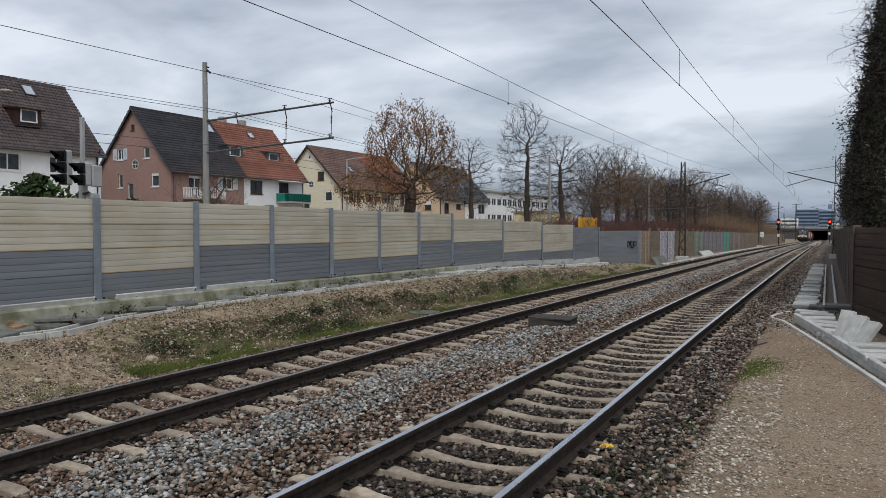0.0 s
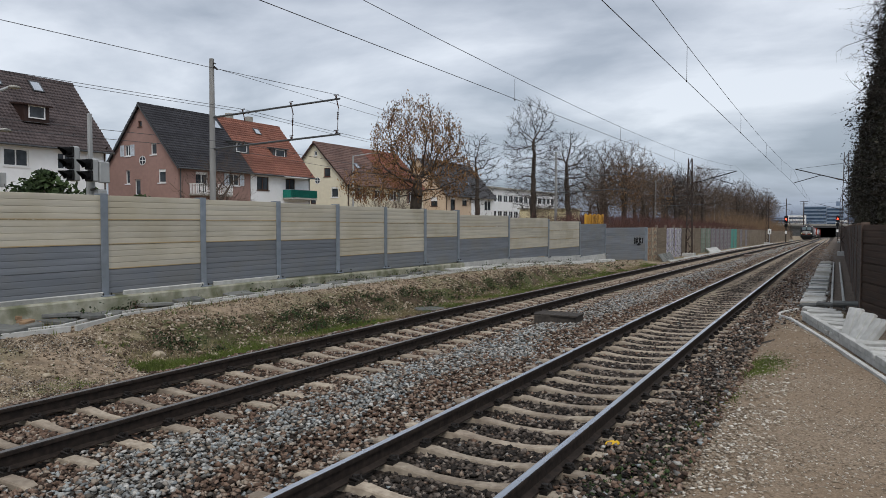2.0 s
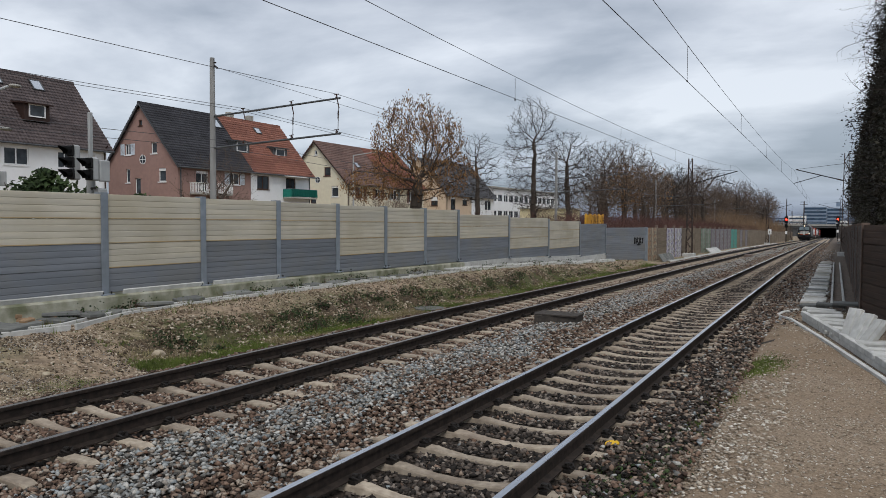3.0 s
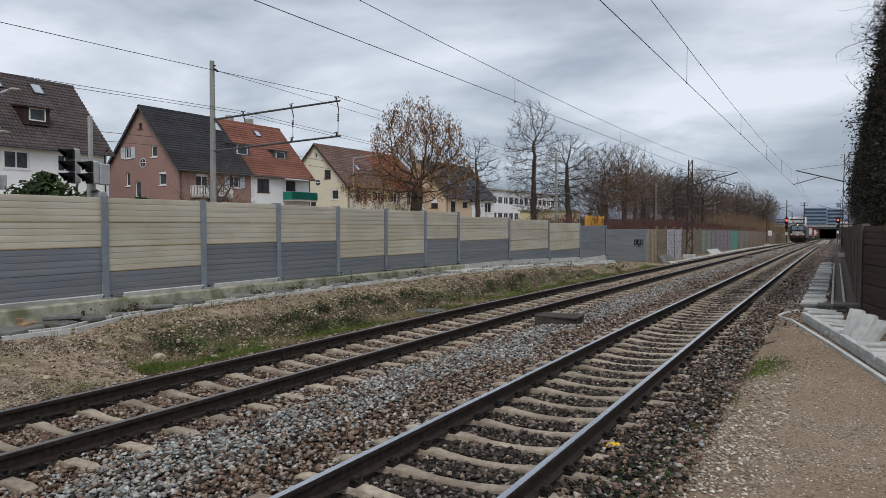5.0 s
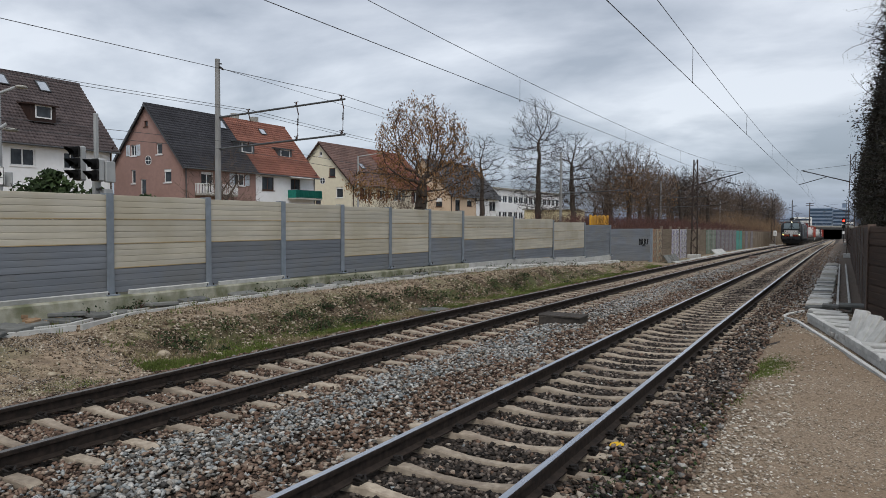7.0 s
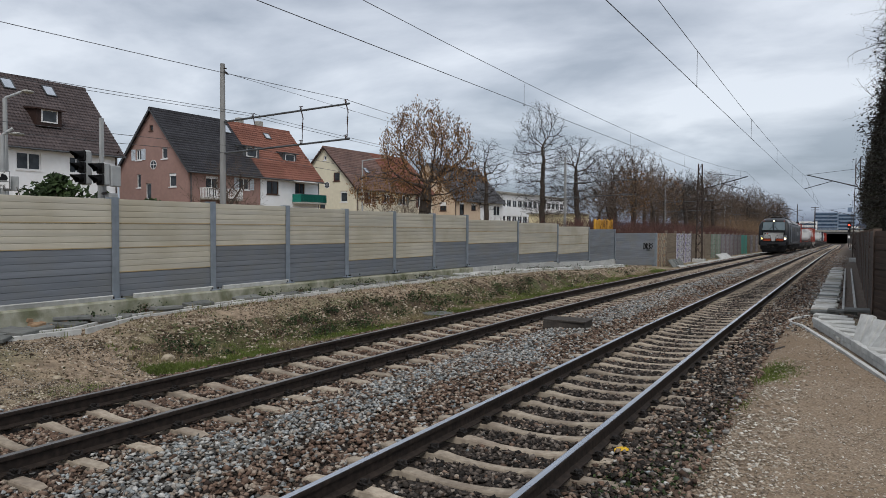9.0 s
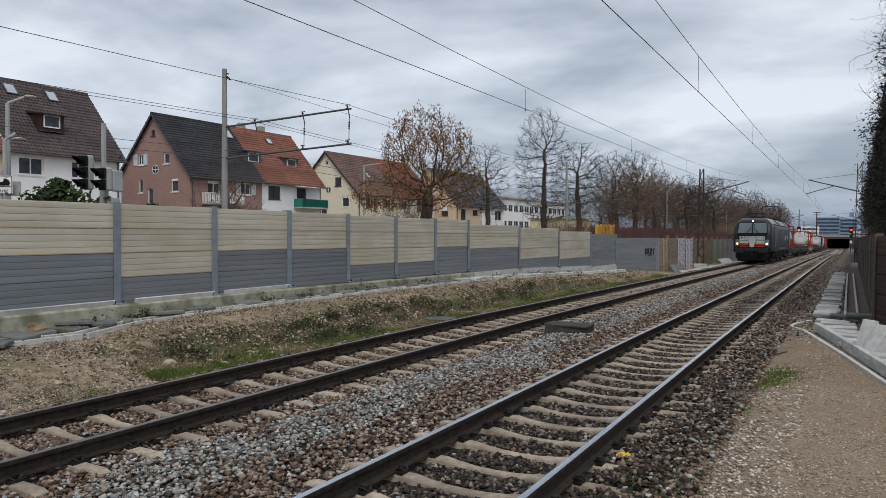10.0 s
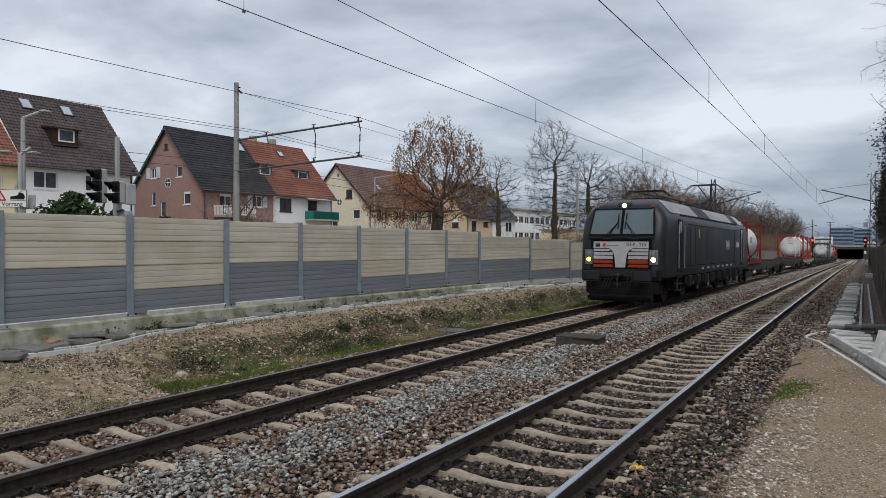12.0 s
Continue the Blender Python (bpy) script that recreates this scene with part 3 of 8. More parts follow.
def build_barrier():
    wall = thing("noise_barrier", label="beige and slate-grey ribbed noise barrier between blue-grey steel posts", category="noise barrier")
    meshes = {}
    # how many of the four panels from the top are beige
    beige = {-6: 2, -5: 2, -4: 3, -3: 2, -2: 2, -1: 2, 0: 3, 1: 2, 2: 2, 3: 3, 4: 3, 5: 2, 6: 2, 7: 3, 8: 3, 9: 0}
    for i, (a, b) in enumerate(zip(BAYS, BAYS[1:])):
        n = i - 5
        top = wall_top((a + b) / 2)
        h = 0.483
        if n >= 6:
            h = 0.46
        for k in range(4):
            key = (round(b - a, 2), h)
            if key not in meshes:
                bm = bmesh.new()
                prism(bm, panel_profile(0.11, h), -(b - a) / 2 + 0.05, (b - a) / 2 - 0.05)
                meshes[key] = [fin(bm, "panel"), None]
            light = k < beige[n]
            me = meshes[key][0]
            if not light:
                if meshes[key][1] is None:
                    meshes[key][1] = me.copy()
                    meshes[key][1].materials.clear()
                me = meshes[key][1]
            pn = link("panel", me, BEIGE if light else GREY_PANEL, wall, m=pose(WX, (a + b) / 2, top - h * (k + 1)))
            if light:
                bm = bmesh.new()
                box(bm, (0.058, 0, 0.012), (0.012, b - a - 0.12, 0.018))
                part("joint_strip", bm, BEIGE_EDGE, pn)
    for i, y in enumerate(BAYS):
        top = wall_top(y - 0.3) + 0.03
        if i == len(BAYS) - 1:
            top = wall_top(y - 0.3) + 0.0
        zb = 0.60 - 0.55 * smooth(22, 43, y)
        bm = bmesh.new()
        for s in (-1, 1):
            box(bm, (s * 0.085, 0, (top + zb) / 2), (0.016, 0.16, top - zb), bevel=0.004)
        box(bm, (0, 0, (top + zb) / 2), (0.16, 0.014, top - zb))
        box(bm, (0.02, 0, zb + 0.01), (0.34, 0.28, 0.03), bevel=0.005)
        po = part("post", bm, POST_STEEL, wall, m=pose(WX, y, 0, 0, 0, random.uniform(-1, 1)))
        for s in (-1, 1):
            bm = bmesh.new()
            tube(bm, (0.14, s * 0.09, zb + 0.02), (0.14, s * 0.09, zb + 0.07), 0.016, n=6)
            part("anchor_bolt", bm, IRON, po)
    # concrete footing
    bm = bmesh.new()
    sweep(bm, [(-0.22, -0.6), (0.24, -0.6), (0.24, -0.035), (0.215, 0.0), (-0.22, 0.0)], [(WX, y, 0.60 - 0.08 * smooth(12, 24, y)) for y in (-4, 3, 8, 13, 18, 24.0)])
    part("footing", bm, MOSSY, wall, "mossy streaked concrete footing")
    bm = bmesh.new()
    sweep(bm, [(-0.10, -0.7), (0.10, -0.7), (0.10, 0.0), (-0.10, 0.0)], [(WX, y, min(wall_top(y - 0.01), wall_top(y + 0.01)) - 1.84 + 0.02) for y in (24.05, 28, 32, 36, 38.4, 38.6, 40, 43.4)])
    part("footing", bm, PALE_CONCRETE, wall, "pale concrete base board")
    # flashing boards left at the foot
    for y0, y1 in ((3.0, 6.3), (6.45, 8.9), (9.35, 11.4), (11.7, 13.9)):
        bm = bmesh.new()
        box(bm, (WX + 0.12, (y0 + y1) / 2, 0.645), (0.05, y1 - y0, 0.09), pose(0, 0, 0, 0, random.uniform(6, 16), random.uniform(-0.4, 0.4)), bevel=0.006)
        part("base_board", bm, PALE_CONCRETE, wall)
    # dark end panel that turns towards the line
    p, q = Vector((WX, 43.5, 0)), Vector((-8.1, 47.6, 0))
    ln, ang = (q - p).length, math.degrees(math.atan2(q.y - p.y, q.x - p.x))
    for k in range(4):
        bm = bmesh.new()
        prism(bm, panel_profile(0.11, 0.52), -ln / 2, ln / 2)
        part("panel", bm, GREY_PANEL, wall, m=Matrix.Translation(((p + q) / 2 + Vector((0, 0, 1.70 - 0.52 * (k + 1))))) @ pose(0, 0, 0, 0, 0, ang - 90))
    bm = bmesh.new()
    box(bm, (-8.1, 47.6, 0.5), (0.26, 0.26, 2.4), bevel=0.02)
    part("post", bm, POST_STEEL, wall)
    return wall, (p, q, ang)


BARRIER, TURN = build_barrier()


def graffiti_mat(name, colours, scale):
    """Spray paint in loose coloured fields over timber."""
    m = mat(name, (0.25, 0.20, 0.145), (0.15, 0.12, 0.085), scale=4, rough=0.8)
    n, l = m.node_tree.nodes, m.node_tree.links
    b = n["Principled BSDF"]
    base = b.inputs["Base Color"].links[0].from_socket
    tc, ns, rp, mp = n.new("ShaderNodeTexCoord"), n.new("ShaderNodeTexNoise"), n.new("ShaderNodeValToRGB"), n.new("ShaderNodeMapping")
    mp.inputs["Scale"].default_value = (1, 1.6, 0.8)
    ns.inputs["Scale"].default_value, ns.inputs["Detail"].default_value, ns.inputs["Distortion"].default_value = scale, 1.5, 1.2
    l.new(tc.outputs["Object"], mp.inputs[0]); l.new(mp.outputs[0], ns.inputs["Vector"]); l.new(ns.outputs["Fac"], rp.inputs[0])
    rp.color_ramp.interpolation = "CONSTANT"
    while len(rp.color_ramp.elements) < len(colours):
        rp.color_ramp.elements.new(0.5)
    for i, c in enumerate(colours):
        rp.color_ramp.elements[i].position = 0.30 + 0.4 * i / len(colours) if i else 0
        rp.color_ramp.elements[i].color = (*c, 1)
    mx = n.new("ShaderNodeMix"); mx.data_type = "RGBA"; mx.inputs["Factor"].default_value = 0.85
    l.new(base, mx.inputs["A"]); l.new(rp.outputs[0], mx.inputs["B"]); l.new(mx.outputs["Result"], b.inputs["Base Color"])
    return m


G_WHITE = graffiti_mat("white_purple_graffiti", ((0.22, 0.18, 0.13), (0.5, 0.5, 0.52), (0.03, 0.03, 0.04), (0.62, 0.62, 0.64), (0.16, 0.12, 0.30), (0.55, 0.55, 0.57), (0.45, 0.4, 0.15)), 1.6)
G_GREEN = graffiti_mat("green_graffiti", ((0.20, 0.17, 0.13), (0.12, 0.22, 0.14), (0.30, 0.30, 0.28), (0.10, 0.17, 0.12), (0.22, 0.2, 0.17)), 1.3)
G_TEAL = graffiti_mat("teal_graffiti", ((0.05, 0.30, 0.24), (0.07, 0.36, 0.30), (0.05, 0.25, 0.22), (0.2, 0.2, 0.18)), 1.0)
G_GREY = graffiti_mat("grey_graffiti", ((0.20, 0.17, 0.14), (0.28, 0.28, 0.29), (0.12, 0.11, 0.14), (0.24, 0.2, 0.25)), 1.4)
G_ORANGE = graffiti_mat("faded_cream_graffiti", ((0.20, 0.165, 0.12), (0.16, 0.13, 0.10), (0.42, 0.36, 0.26), (0.30, 0.17, 0.10), (0.2, 0.16, 0.12)), 1.5)


def build_far_wall():
    """Older timber barrier with graffiti that runs on along the line."""
    w = thing("timber_barrier", label="old tan timber noise barrier covered with graffiti", category="noise barrier")
    x = -8.1
    paint = {0: G_ORANGE, 2: G_WHITE, 3: G_WHITE, 7: G_GREEN, 8: G_GREEN, 9: G_GREY, 10: G_GREY, 11: G_GREY, 12: G_GREY, 13: G_GREY, 14: G_TEAL, 15: G_TEAL, 17: G_GREY, 19: G_GREY}
    y = 47.8
    for k in range(44):
        ln = 3.0 if k < 30 else 6.0
        z = drop(y + ln / 2)
        for j in range(5):
            bm = bmesh.new()
            prism(bm, panel_profile(0.12, 0.465), -ln / 2 + 0.07, ln / 2 - 0.07)
            part("board", bm, paint.get(k, WOODWALL), w, m=pose(x, y + ln / 2, z - 0.42 + 0.47 * j))
        bm = bmesh.new()
        box(bm, (x, y + ln, z + 0.75), (0.16, 0.14, 2.7), bevel=0.01)
        part("post", bm, RUST_POST, w)
        bm = bmesh.new()
        box(bm, (x + 0.1, y + ln / 2, z - 0.6), (0.2, ln - 0.03, 0.42), bevel=0.02)
        part("footing", bm, PALE_CONCRETE, w)
        y += ln
    return w


build_far_wall()


def spray_tag():
    """Black sprayed strokes on the dark end panels."""
    p, q, ang = TURN
    d = (q - p).normalized()
    nrm = Vector((d.y, -d.x, 0))
    bm = bmesh.new()
    strokes = [[(0, 0), (0.02, 0.62), (0.28, 0.45), (0.25, 0.1), (0, 0)], [(0.42, 0), (0.45, 0.62), (0.7, 0.5), (0.48, 0.3), (0.78, -0.02)], [(0.95, 0.02), (0.95, 0.6), (1.2, 0.5), (1.0, 0.3), (1.25, 0.15), (0.95, 0.02)], [(1.6, 0.55), (1.4, 0.5), (1.55, 0.28), (1.4, 0.02)], [(0.5, -0.1), (1.1, -0.12)]]
    for st in strokes:
        for (a, b), (c, e) in zip(st, st[1:]):
            s, t = [p + d * (2.45 + u * 0.62 + 0.55) + nrm * 0.075 + Vector((0, 0, 0.66 + v * 0.62)) for u, v in ((a, b), (c, e))]
            tube(bm, s, t, 0.028, n=5)
    part("spray_tag", bm, BLACK, BARRIER, "black sprayed tag")


spray_tag()


# ---- houses beyond the street ----
HX = -50.0
PINK = mat("dusky_pink_render", (0.33, 0.21, 0.18), (0.29, 0.185, 0.16), scale=3, rough=0.9, bump=0.2, bump_scale=60, stain=(0.245, 0.155, 0.13), stain_scale=0.35)
OFFWHITE = mat("white_render", (0.80, 0.81, 0.82), (0.76, 0.77, 0.78), scale=3, rough=0.9, bump=0.15, bump_scale=60, stain=(0.70, 0.70, 0.69), stain_scale=0.4)
CREAM = mat("cream_render", (0.70, 0.645, 0.50), (0.65, 0.595, 0.46), scale=3, rough=0.9, bump=0.15, bump_scale=60, stain=(0.58, 0.53, 0.41), stain_scale=0.4)
PEACH = mat("peach_render", (0.62, 0.48, 0.35), (0.57, 0.44, 0.32), scale=3, rough=0.9, bump=0.15, bump_scale=60)
YELLOW = mat("pale_yellow_render", (0.74, 0.66, 0.42), (0.69, 0.61, 0.39), scale=3, rough=0.9)


def tile_mat(name, c1, c2, vary=0.12):
    m = mat(name, c1, c2, scale=2.2, rough=0.8, bump=0.0, island=vary, stain=tuple(v * 0.7 for v in c2), stain_scale=0.5, stain_amount=0.5)
    n, l = m.node_tree.nodes, m.node_tree.links
    tc, wv, bp = n.new("ShaderNodeTexCoord"), n.new("ShaderNodeTexWave"), n.new("ShaderNodeBump")
    wv.bands_direction = "Y"
    wv.inputs["Scale"].default_value = 1.05
    l.new(tc.outputs["Object"], wv.inputs["Vector"])
    bp.inputs["Strength"].default_value, bp.inputs["Distance"].default_value = 0.9, 0.05
    l.new(wv.outputs["Fac"], bp.inputs["Height"]); l.new(bp.outputs[0], n["Principled BSDF"].inputs["Normal"])
    return m


ROOF_DARK = tile_mat("anthracite_tiles", (0.050, 0.050, 0.056), (0.034, 0.034, 0.039))
ROOF_ORANGE = tile_mat("orange_clay_tiles", (0.27, 0.118, 0.082), (0.20, 0.085, 0.062))
ROOF_BROWN = tile_mat("brown_tiles", (0.105, 0.083, 0.081), (0.07, 0.056, 0.056))
ROOF_ROSE = tile_mat("faded_red_brown_tiles", (0.20, 0.125, 0.105), (0.14, 0.09, 0.078))
ROOF_RED = tile_mat("red_brown_tiles", (0.27, 0.11, 0.075), (0.18, 0.075, 0.055))
ROOF_GREY = tile_mat("grey_tiles", (0.10, 0.10, 0.105), (0.065, 0.065, 0.07))
FRAME_WHITE = mat("white_window_frame", (0.78, 0.78, 0.78), (0.72, 0.72, 0.72), scale=4, rough=0.4)
FRAME_BROWN = mat("brown_window_frame", (0.09, 0.045, 0.03), (0.06, 0.03, 0.02), scale=6, rough=0.6)
SHUTTER_BLUE = mat("pale_blue_shutter", (0.60, 0.66, 0.72), (0.54, 0.60, 0.66), scale=4, rough=0.6)
SHUTTER_BROWN = mat("brown_shutter", (0.13, 0.045, 0.03), (0.09, 0.03, 0.022), scale=5, rough=0.7)
SHUTTER_GREY = mat("grey_green_shutter", (0.14, 0.155, 0.15), (0.10, 0.115, 0.11), scale=5, rough=0.7)
PANE = mat("dark_window_pane", (0.055, 0.065, 0.075), (0.02, 0.024, 0.028), scale=1.2, rough=0.12, spec=0.35)
GUTTER = mat("zinc_gutter", (0.12, 0.125, 0.13), (0.08, 0.085, 0.09), scale=3, rough=0.5, metal=0.5)
GUTTER_BROWN = mat("brown_gutter", (0.045, 0.025, 0.02), (0.03, 0.018, 0.015), scale=3, rough=0.5)
GREEN_CLOTH = mat("green_balcony_cloth", (0.02, 0.20, 0.155), (0.015, 0.15, 0.12), scale=5, rough=0.9, bump=0.3)
AWNING = mat("grey_awning", (0.55, 0.54, 0.52), (0.46, 0.45, 0.43), scale=5, rough=0.8)


def holed_wall(bm, u0, u1, v0, top, holes, put, thick):
    """Wall between u0 and u1 from v0 up to top(u), with rectangular openings (ua, va, ub, vb). put(u, v, w) gives the place at depth w."""
    cuts = sorted({u0, u1, *[h[0] for h in holes], *[h[2] for h in holes], *([(u0 + u1) / 2] if top((u0 + u1) / 2) > top(u0) + 0.1 else [])})

    def quad(a, b, c, d):
        bm.faces.new([bm.verts.new(p) for p in (a, b, c, d)])

    for a, b in zip(cuts, cuts[1:]):
        m = (a + b) / 2
        hs = sorted((h[1], h[3]) for h in holes if h[0] < m < h[2])
        z = v0
        for lo, hi in hs:
            for w in (0, -thick):
                quad(put(a, z, w), put(b, z, w), put(b, lo, w), put(a, lo, w))
            z = hi
        for w in (0, -thick):
            quad(put(a, z, w), put(b, z, w), put(b, top(b), w), put(a, top(a), w))
    for ua, va, ub, vb in holes:
        for (p, q), (r, s) in (((ua, va), (ub, va)), ((ub, va), (ub, vb)), ((ub, vb), (ua, vb)), ((ua, vb), (ua, va))):
            quad(put(p, q, 0), put(r, s, 0), put(r, s, -thick), put(p, q, -thick))
    for u in (u0, u1):
        quad(put(u, v0, 0), put(u, top(u), 0), put(u, top(u), -thick), put(u, v0, -thick))


def window_part(house, hole, put, frame=FRAME_WHITE, shutters=None, bars=1, sill=True, blind=0.0, wide=0.45):
    ua, va, ub, vb = hole

    def slab(bm, a, b, c, d, w0, w1):
        pts = [put(u, v, w) for w in (w0, w1) for u, v in ((a, b), (c, b), (c, d), (a, d))]
        vs = [bm.verts.new(p) for p in pts]
        fs = [bm.faces.new([vs[i] for i in f]) for f in ((0, 1, 2, 3), (4, 5, 6, 7), (0, 1, 5, 4), (1, 2, 6, 5), (2, 3, 7, 6), (3, 0, 4, 7))]
        bmesh.ops.recalc_face_normals(bm, faces=fs)

    f = 0.09
    bm = bmesh.new()
    for a, b, c, d in ((ua, va, ub, va + f), (ua, vb - f, ub, vb), (ua, va + f, ua + f, vb - f), (ub - f, va + f, ub, vb - f)):
        slab(bm, a, b, c, d, -0.10, -0.17)
    for k in range(bars):
        m = ua + (ub - ua) * (k + 1) / (bars + 1)
        slab(bm, m - 0.045, va + f, m + 0.045, vb - f, -0.10, -0.17)
    win = part("window", bm, frame, house)
    bm = bmesh.new()
    slab(bm, ua + f, va + f, ub - f, vb - f, -0.13, -0.15)
    part("pane", bm, PANE, win)
    if sill:
        bm = bmesh.new()
        slab(bm, ua - 0.08, va - 0.09, ub + 0.08, va, 0.06, -0.12)
        part("sill", bm, frame if frame is FRAME_WHITE else FRAME_BROWN, win)
    if blind:
        bm = bmesh.new()
        slab(bm, ua + 0.02, vb - blind, ub - 0.02, vb - 0.01, -0.05, -0.098)
        part("roller_blind", bm, FRAME_WHITE, win)
    if shutters:
        for a, b in ((ua - wide - 0.03, ua - 0.03), (ub + 0.03, ub + wide + 0.03)):
            bm = bmesh.new()
            slab(bm, a, va, a + 0.05, vb, 0.004, 0.05); slab(bm, b - 0.05, va, b, vb, 0.004, 0.05)
            slab(bm, a + 0.05, va, b - 0.05, va + 0.06, 0.004, 0.05); slab(bm, a + 0.05, vb - 0.06, b - 0.05, vb, 0.004, 0.05)
            n = 9
            for k in range(n):
                z = va + 0.06 + (vb - va - 0.12) * (k + 0.1) / n
                slab(bm, a + 0.05, z, b - 0.05, z + (vb - va - 0.12) / n * 0.75, 0.012, 0.035)
            part("shutter", bm, shutters, win)
    return win


def round_window(house, u, v, r, put):
    bm = bmesh.new()
    n = 20
    ring = [[bm.verts.new(put(u + rr * math.cos(6.2832 * k / n), v + rr * math.sin(6.2832 * k / n), w)) for k in range(n)] for rr, w in ((r * 1.0, 0.005), (r * 1.0, 0.03), (r * 0.9, 0.03), (r * 0.9, 0.005))]
    for a, b in zip(ring, ring[1:]):
        for k in range(n):
            bm.faces.new((a[k], a[(k + 1) % n], b[(k + 1) % n], b[k]))
    for a, b in (((-r, -0.03), (r, 0.03)), ((-0.03, -r), (0.03, r))):
        vs = [bm.verts.new(put(u + p * 0.88, v + q * 0.88, 0.022)) for p, q in ((a[0], a[1]), (b[0], a[1]), (b[0], b[1]), (a[0], b[1]))]
        bm.faces.new(vs)
    win = part("round_window", bm, FRAME_WHITE, house)
    bm = bmesh.new()
    bm.faces.new([bm.verts.new(put(u + r * 0.9 * math.cos(6.2832 * k / n), v + r * 0.9 * math.sin(6.2832 * k / n), 0.008)) for k in range(n)])
    part("pane", bm, PANE, win)


def roof_part(house, y0, y1, xf, xb, ze, zr, material, over=0.45, name="roof"):
    """Two pitches of overlapping tile courses, each course a thin step."""
    xm = (xf + xb) / 2
    bm = bmesh.new()
    slope = (zr - ze) / (xf - xm)
    for s in (1, -1):
        run = (xf - xm) + over
        n = int(run * math.hypot(1, slope) / 0.34)
        for k in range(n):
            a, b = run * (1 - k / n), run * (1 - (k + 1.12) / n)
            za, zb = zr - a * slope, zr - b * slope
            pts = [(xm + s * a, za + 0.13), (xm + s * b, zb + 0.02), (xm + s * b, zb - 0.02), (xm + s * a, za + 0.02)]
            prism(bm, pts, y0 + random.uniform(-0.012, 0.012), y1 + random.uniform(-0.012, 0.012))
    roof = part("roof", bm, material, house)
    roof["kind"] = "stuff"
    bm = bmesh.new()
    n = int((y1 - y0) / 0.4)
    for k in range(n):
        a = y0 + (y1 - y0) * k / n
        prism(bm, [(xm - 0.17, zr - 0.1), (xm - 0.12, zr + 0.07), (xm, zr + 0.12), (xm + 0.12, zr + 0.07), (xm + 0.17, zr - 0.1)], a, a + (y1 - y0) / n * 1.06)
    part("ridge_tiles", bm, material, roof)
    bm = bmesh.new()
    e = over + 0.02
    for s in (1, -1):
        x = xm + s * (xf - xm + e)
        z = zr - (xf - xm + e) * slope
        tube(bm, (x + s * 0.05, y0, z - 0.02), (x + s * 0.05, y1, z - 0.02), 0.075, n=8)
    part("gutter", bm, GUTTER, roof)
    return roof


def barge_boards(house, y, xf, xb, ze, zr, over, material):
    xm = (xf + xb) / 2
    slope = (zr - ze) / (xf - xm)
    bm = bmesh.new()
    for s in (1, -1):
        a = xf - xm + over
        prism(bm, [(xm + s * a, zr - a * slope - 0.02), (xm, zr - 0.02), (xm, zr - 0.22), (xm + s * a, zr - a * slope - 0.22)], y - 0.03, y + 0.03)
    part("barge_board", bm, material, house)


def dormer(house, y0, y1, x0, z0, z1, depth, side, roofm, frame=FRAME_WHITE):
    bm = bmesh.new()
    box(bm, ((x0 + x0 - depth) / 2, (y0 + y1) / 2, (z0 + z1) / 2), (depth, y1 - y0, z1 - z0))
    box(bm, ((x0 + x0 - depth) / 2 + 0.12, (y0 + y1) / 2, z1 + 0.06), (depth + 0.3, y1 - y0 + 0.3, 0.12), pose(0, 0, 0, 0, 6, 0))
    d = part("dormer", bm, [side], house)
    put = lambda u, v, w: (x0 + 0.16 + w, u, v)
    window_part(d, (y0 + 0.35, z0 + 0.3, y1 - 0.35, z1 - 0.12), put, frame, bars=0, sill=False)


def skylight(house, y, z, xf, xb, ze, zr, w=0.8, h=1.1):
    xm = (xf + xb) / 2
    slope = (zr - ze) / (xf - xm)
    x = xm + (zr - z) / slope
    m = Matrix.Translation((x + 0.06, y, z + 0.09)) @ pose(0, 0, 0, 0, math.degrees(math.atan(slope)), 0)
    bm = bmesh.new()
    for c, s in (((-h / 2, 0, 0), (0.08, w, 0.1)), ((h / 2, 0, 0), (0.08, w, 0.1)), ((0, -w / 2, 0), (h, 0.08, 0.1)), ((0, w / 2, 0), (h, 0.08, 0.1))):
        box(bm, c, s)
    sk = part("skylight", bm, GUTTER, house, m=m)
    bm = bmesh.new()
    box(bm, (0, 0, 0.02), (h - 0.06, w - 0.06, 0.02))
    part("pane", bm, SKY_PANE, sk)


# pale metallic base puts the white sky's reflection into the pane
SKY_PANE = mat("skylight_glass", (0.72, 0.75, 0.78), (0.62, 0.65, 0.68), scale=1, rough=0.06, metal=0.9)


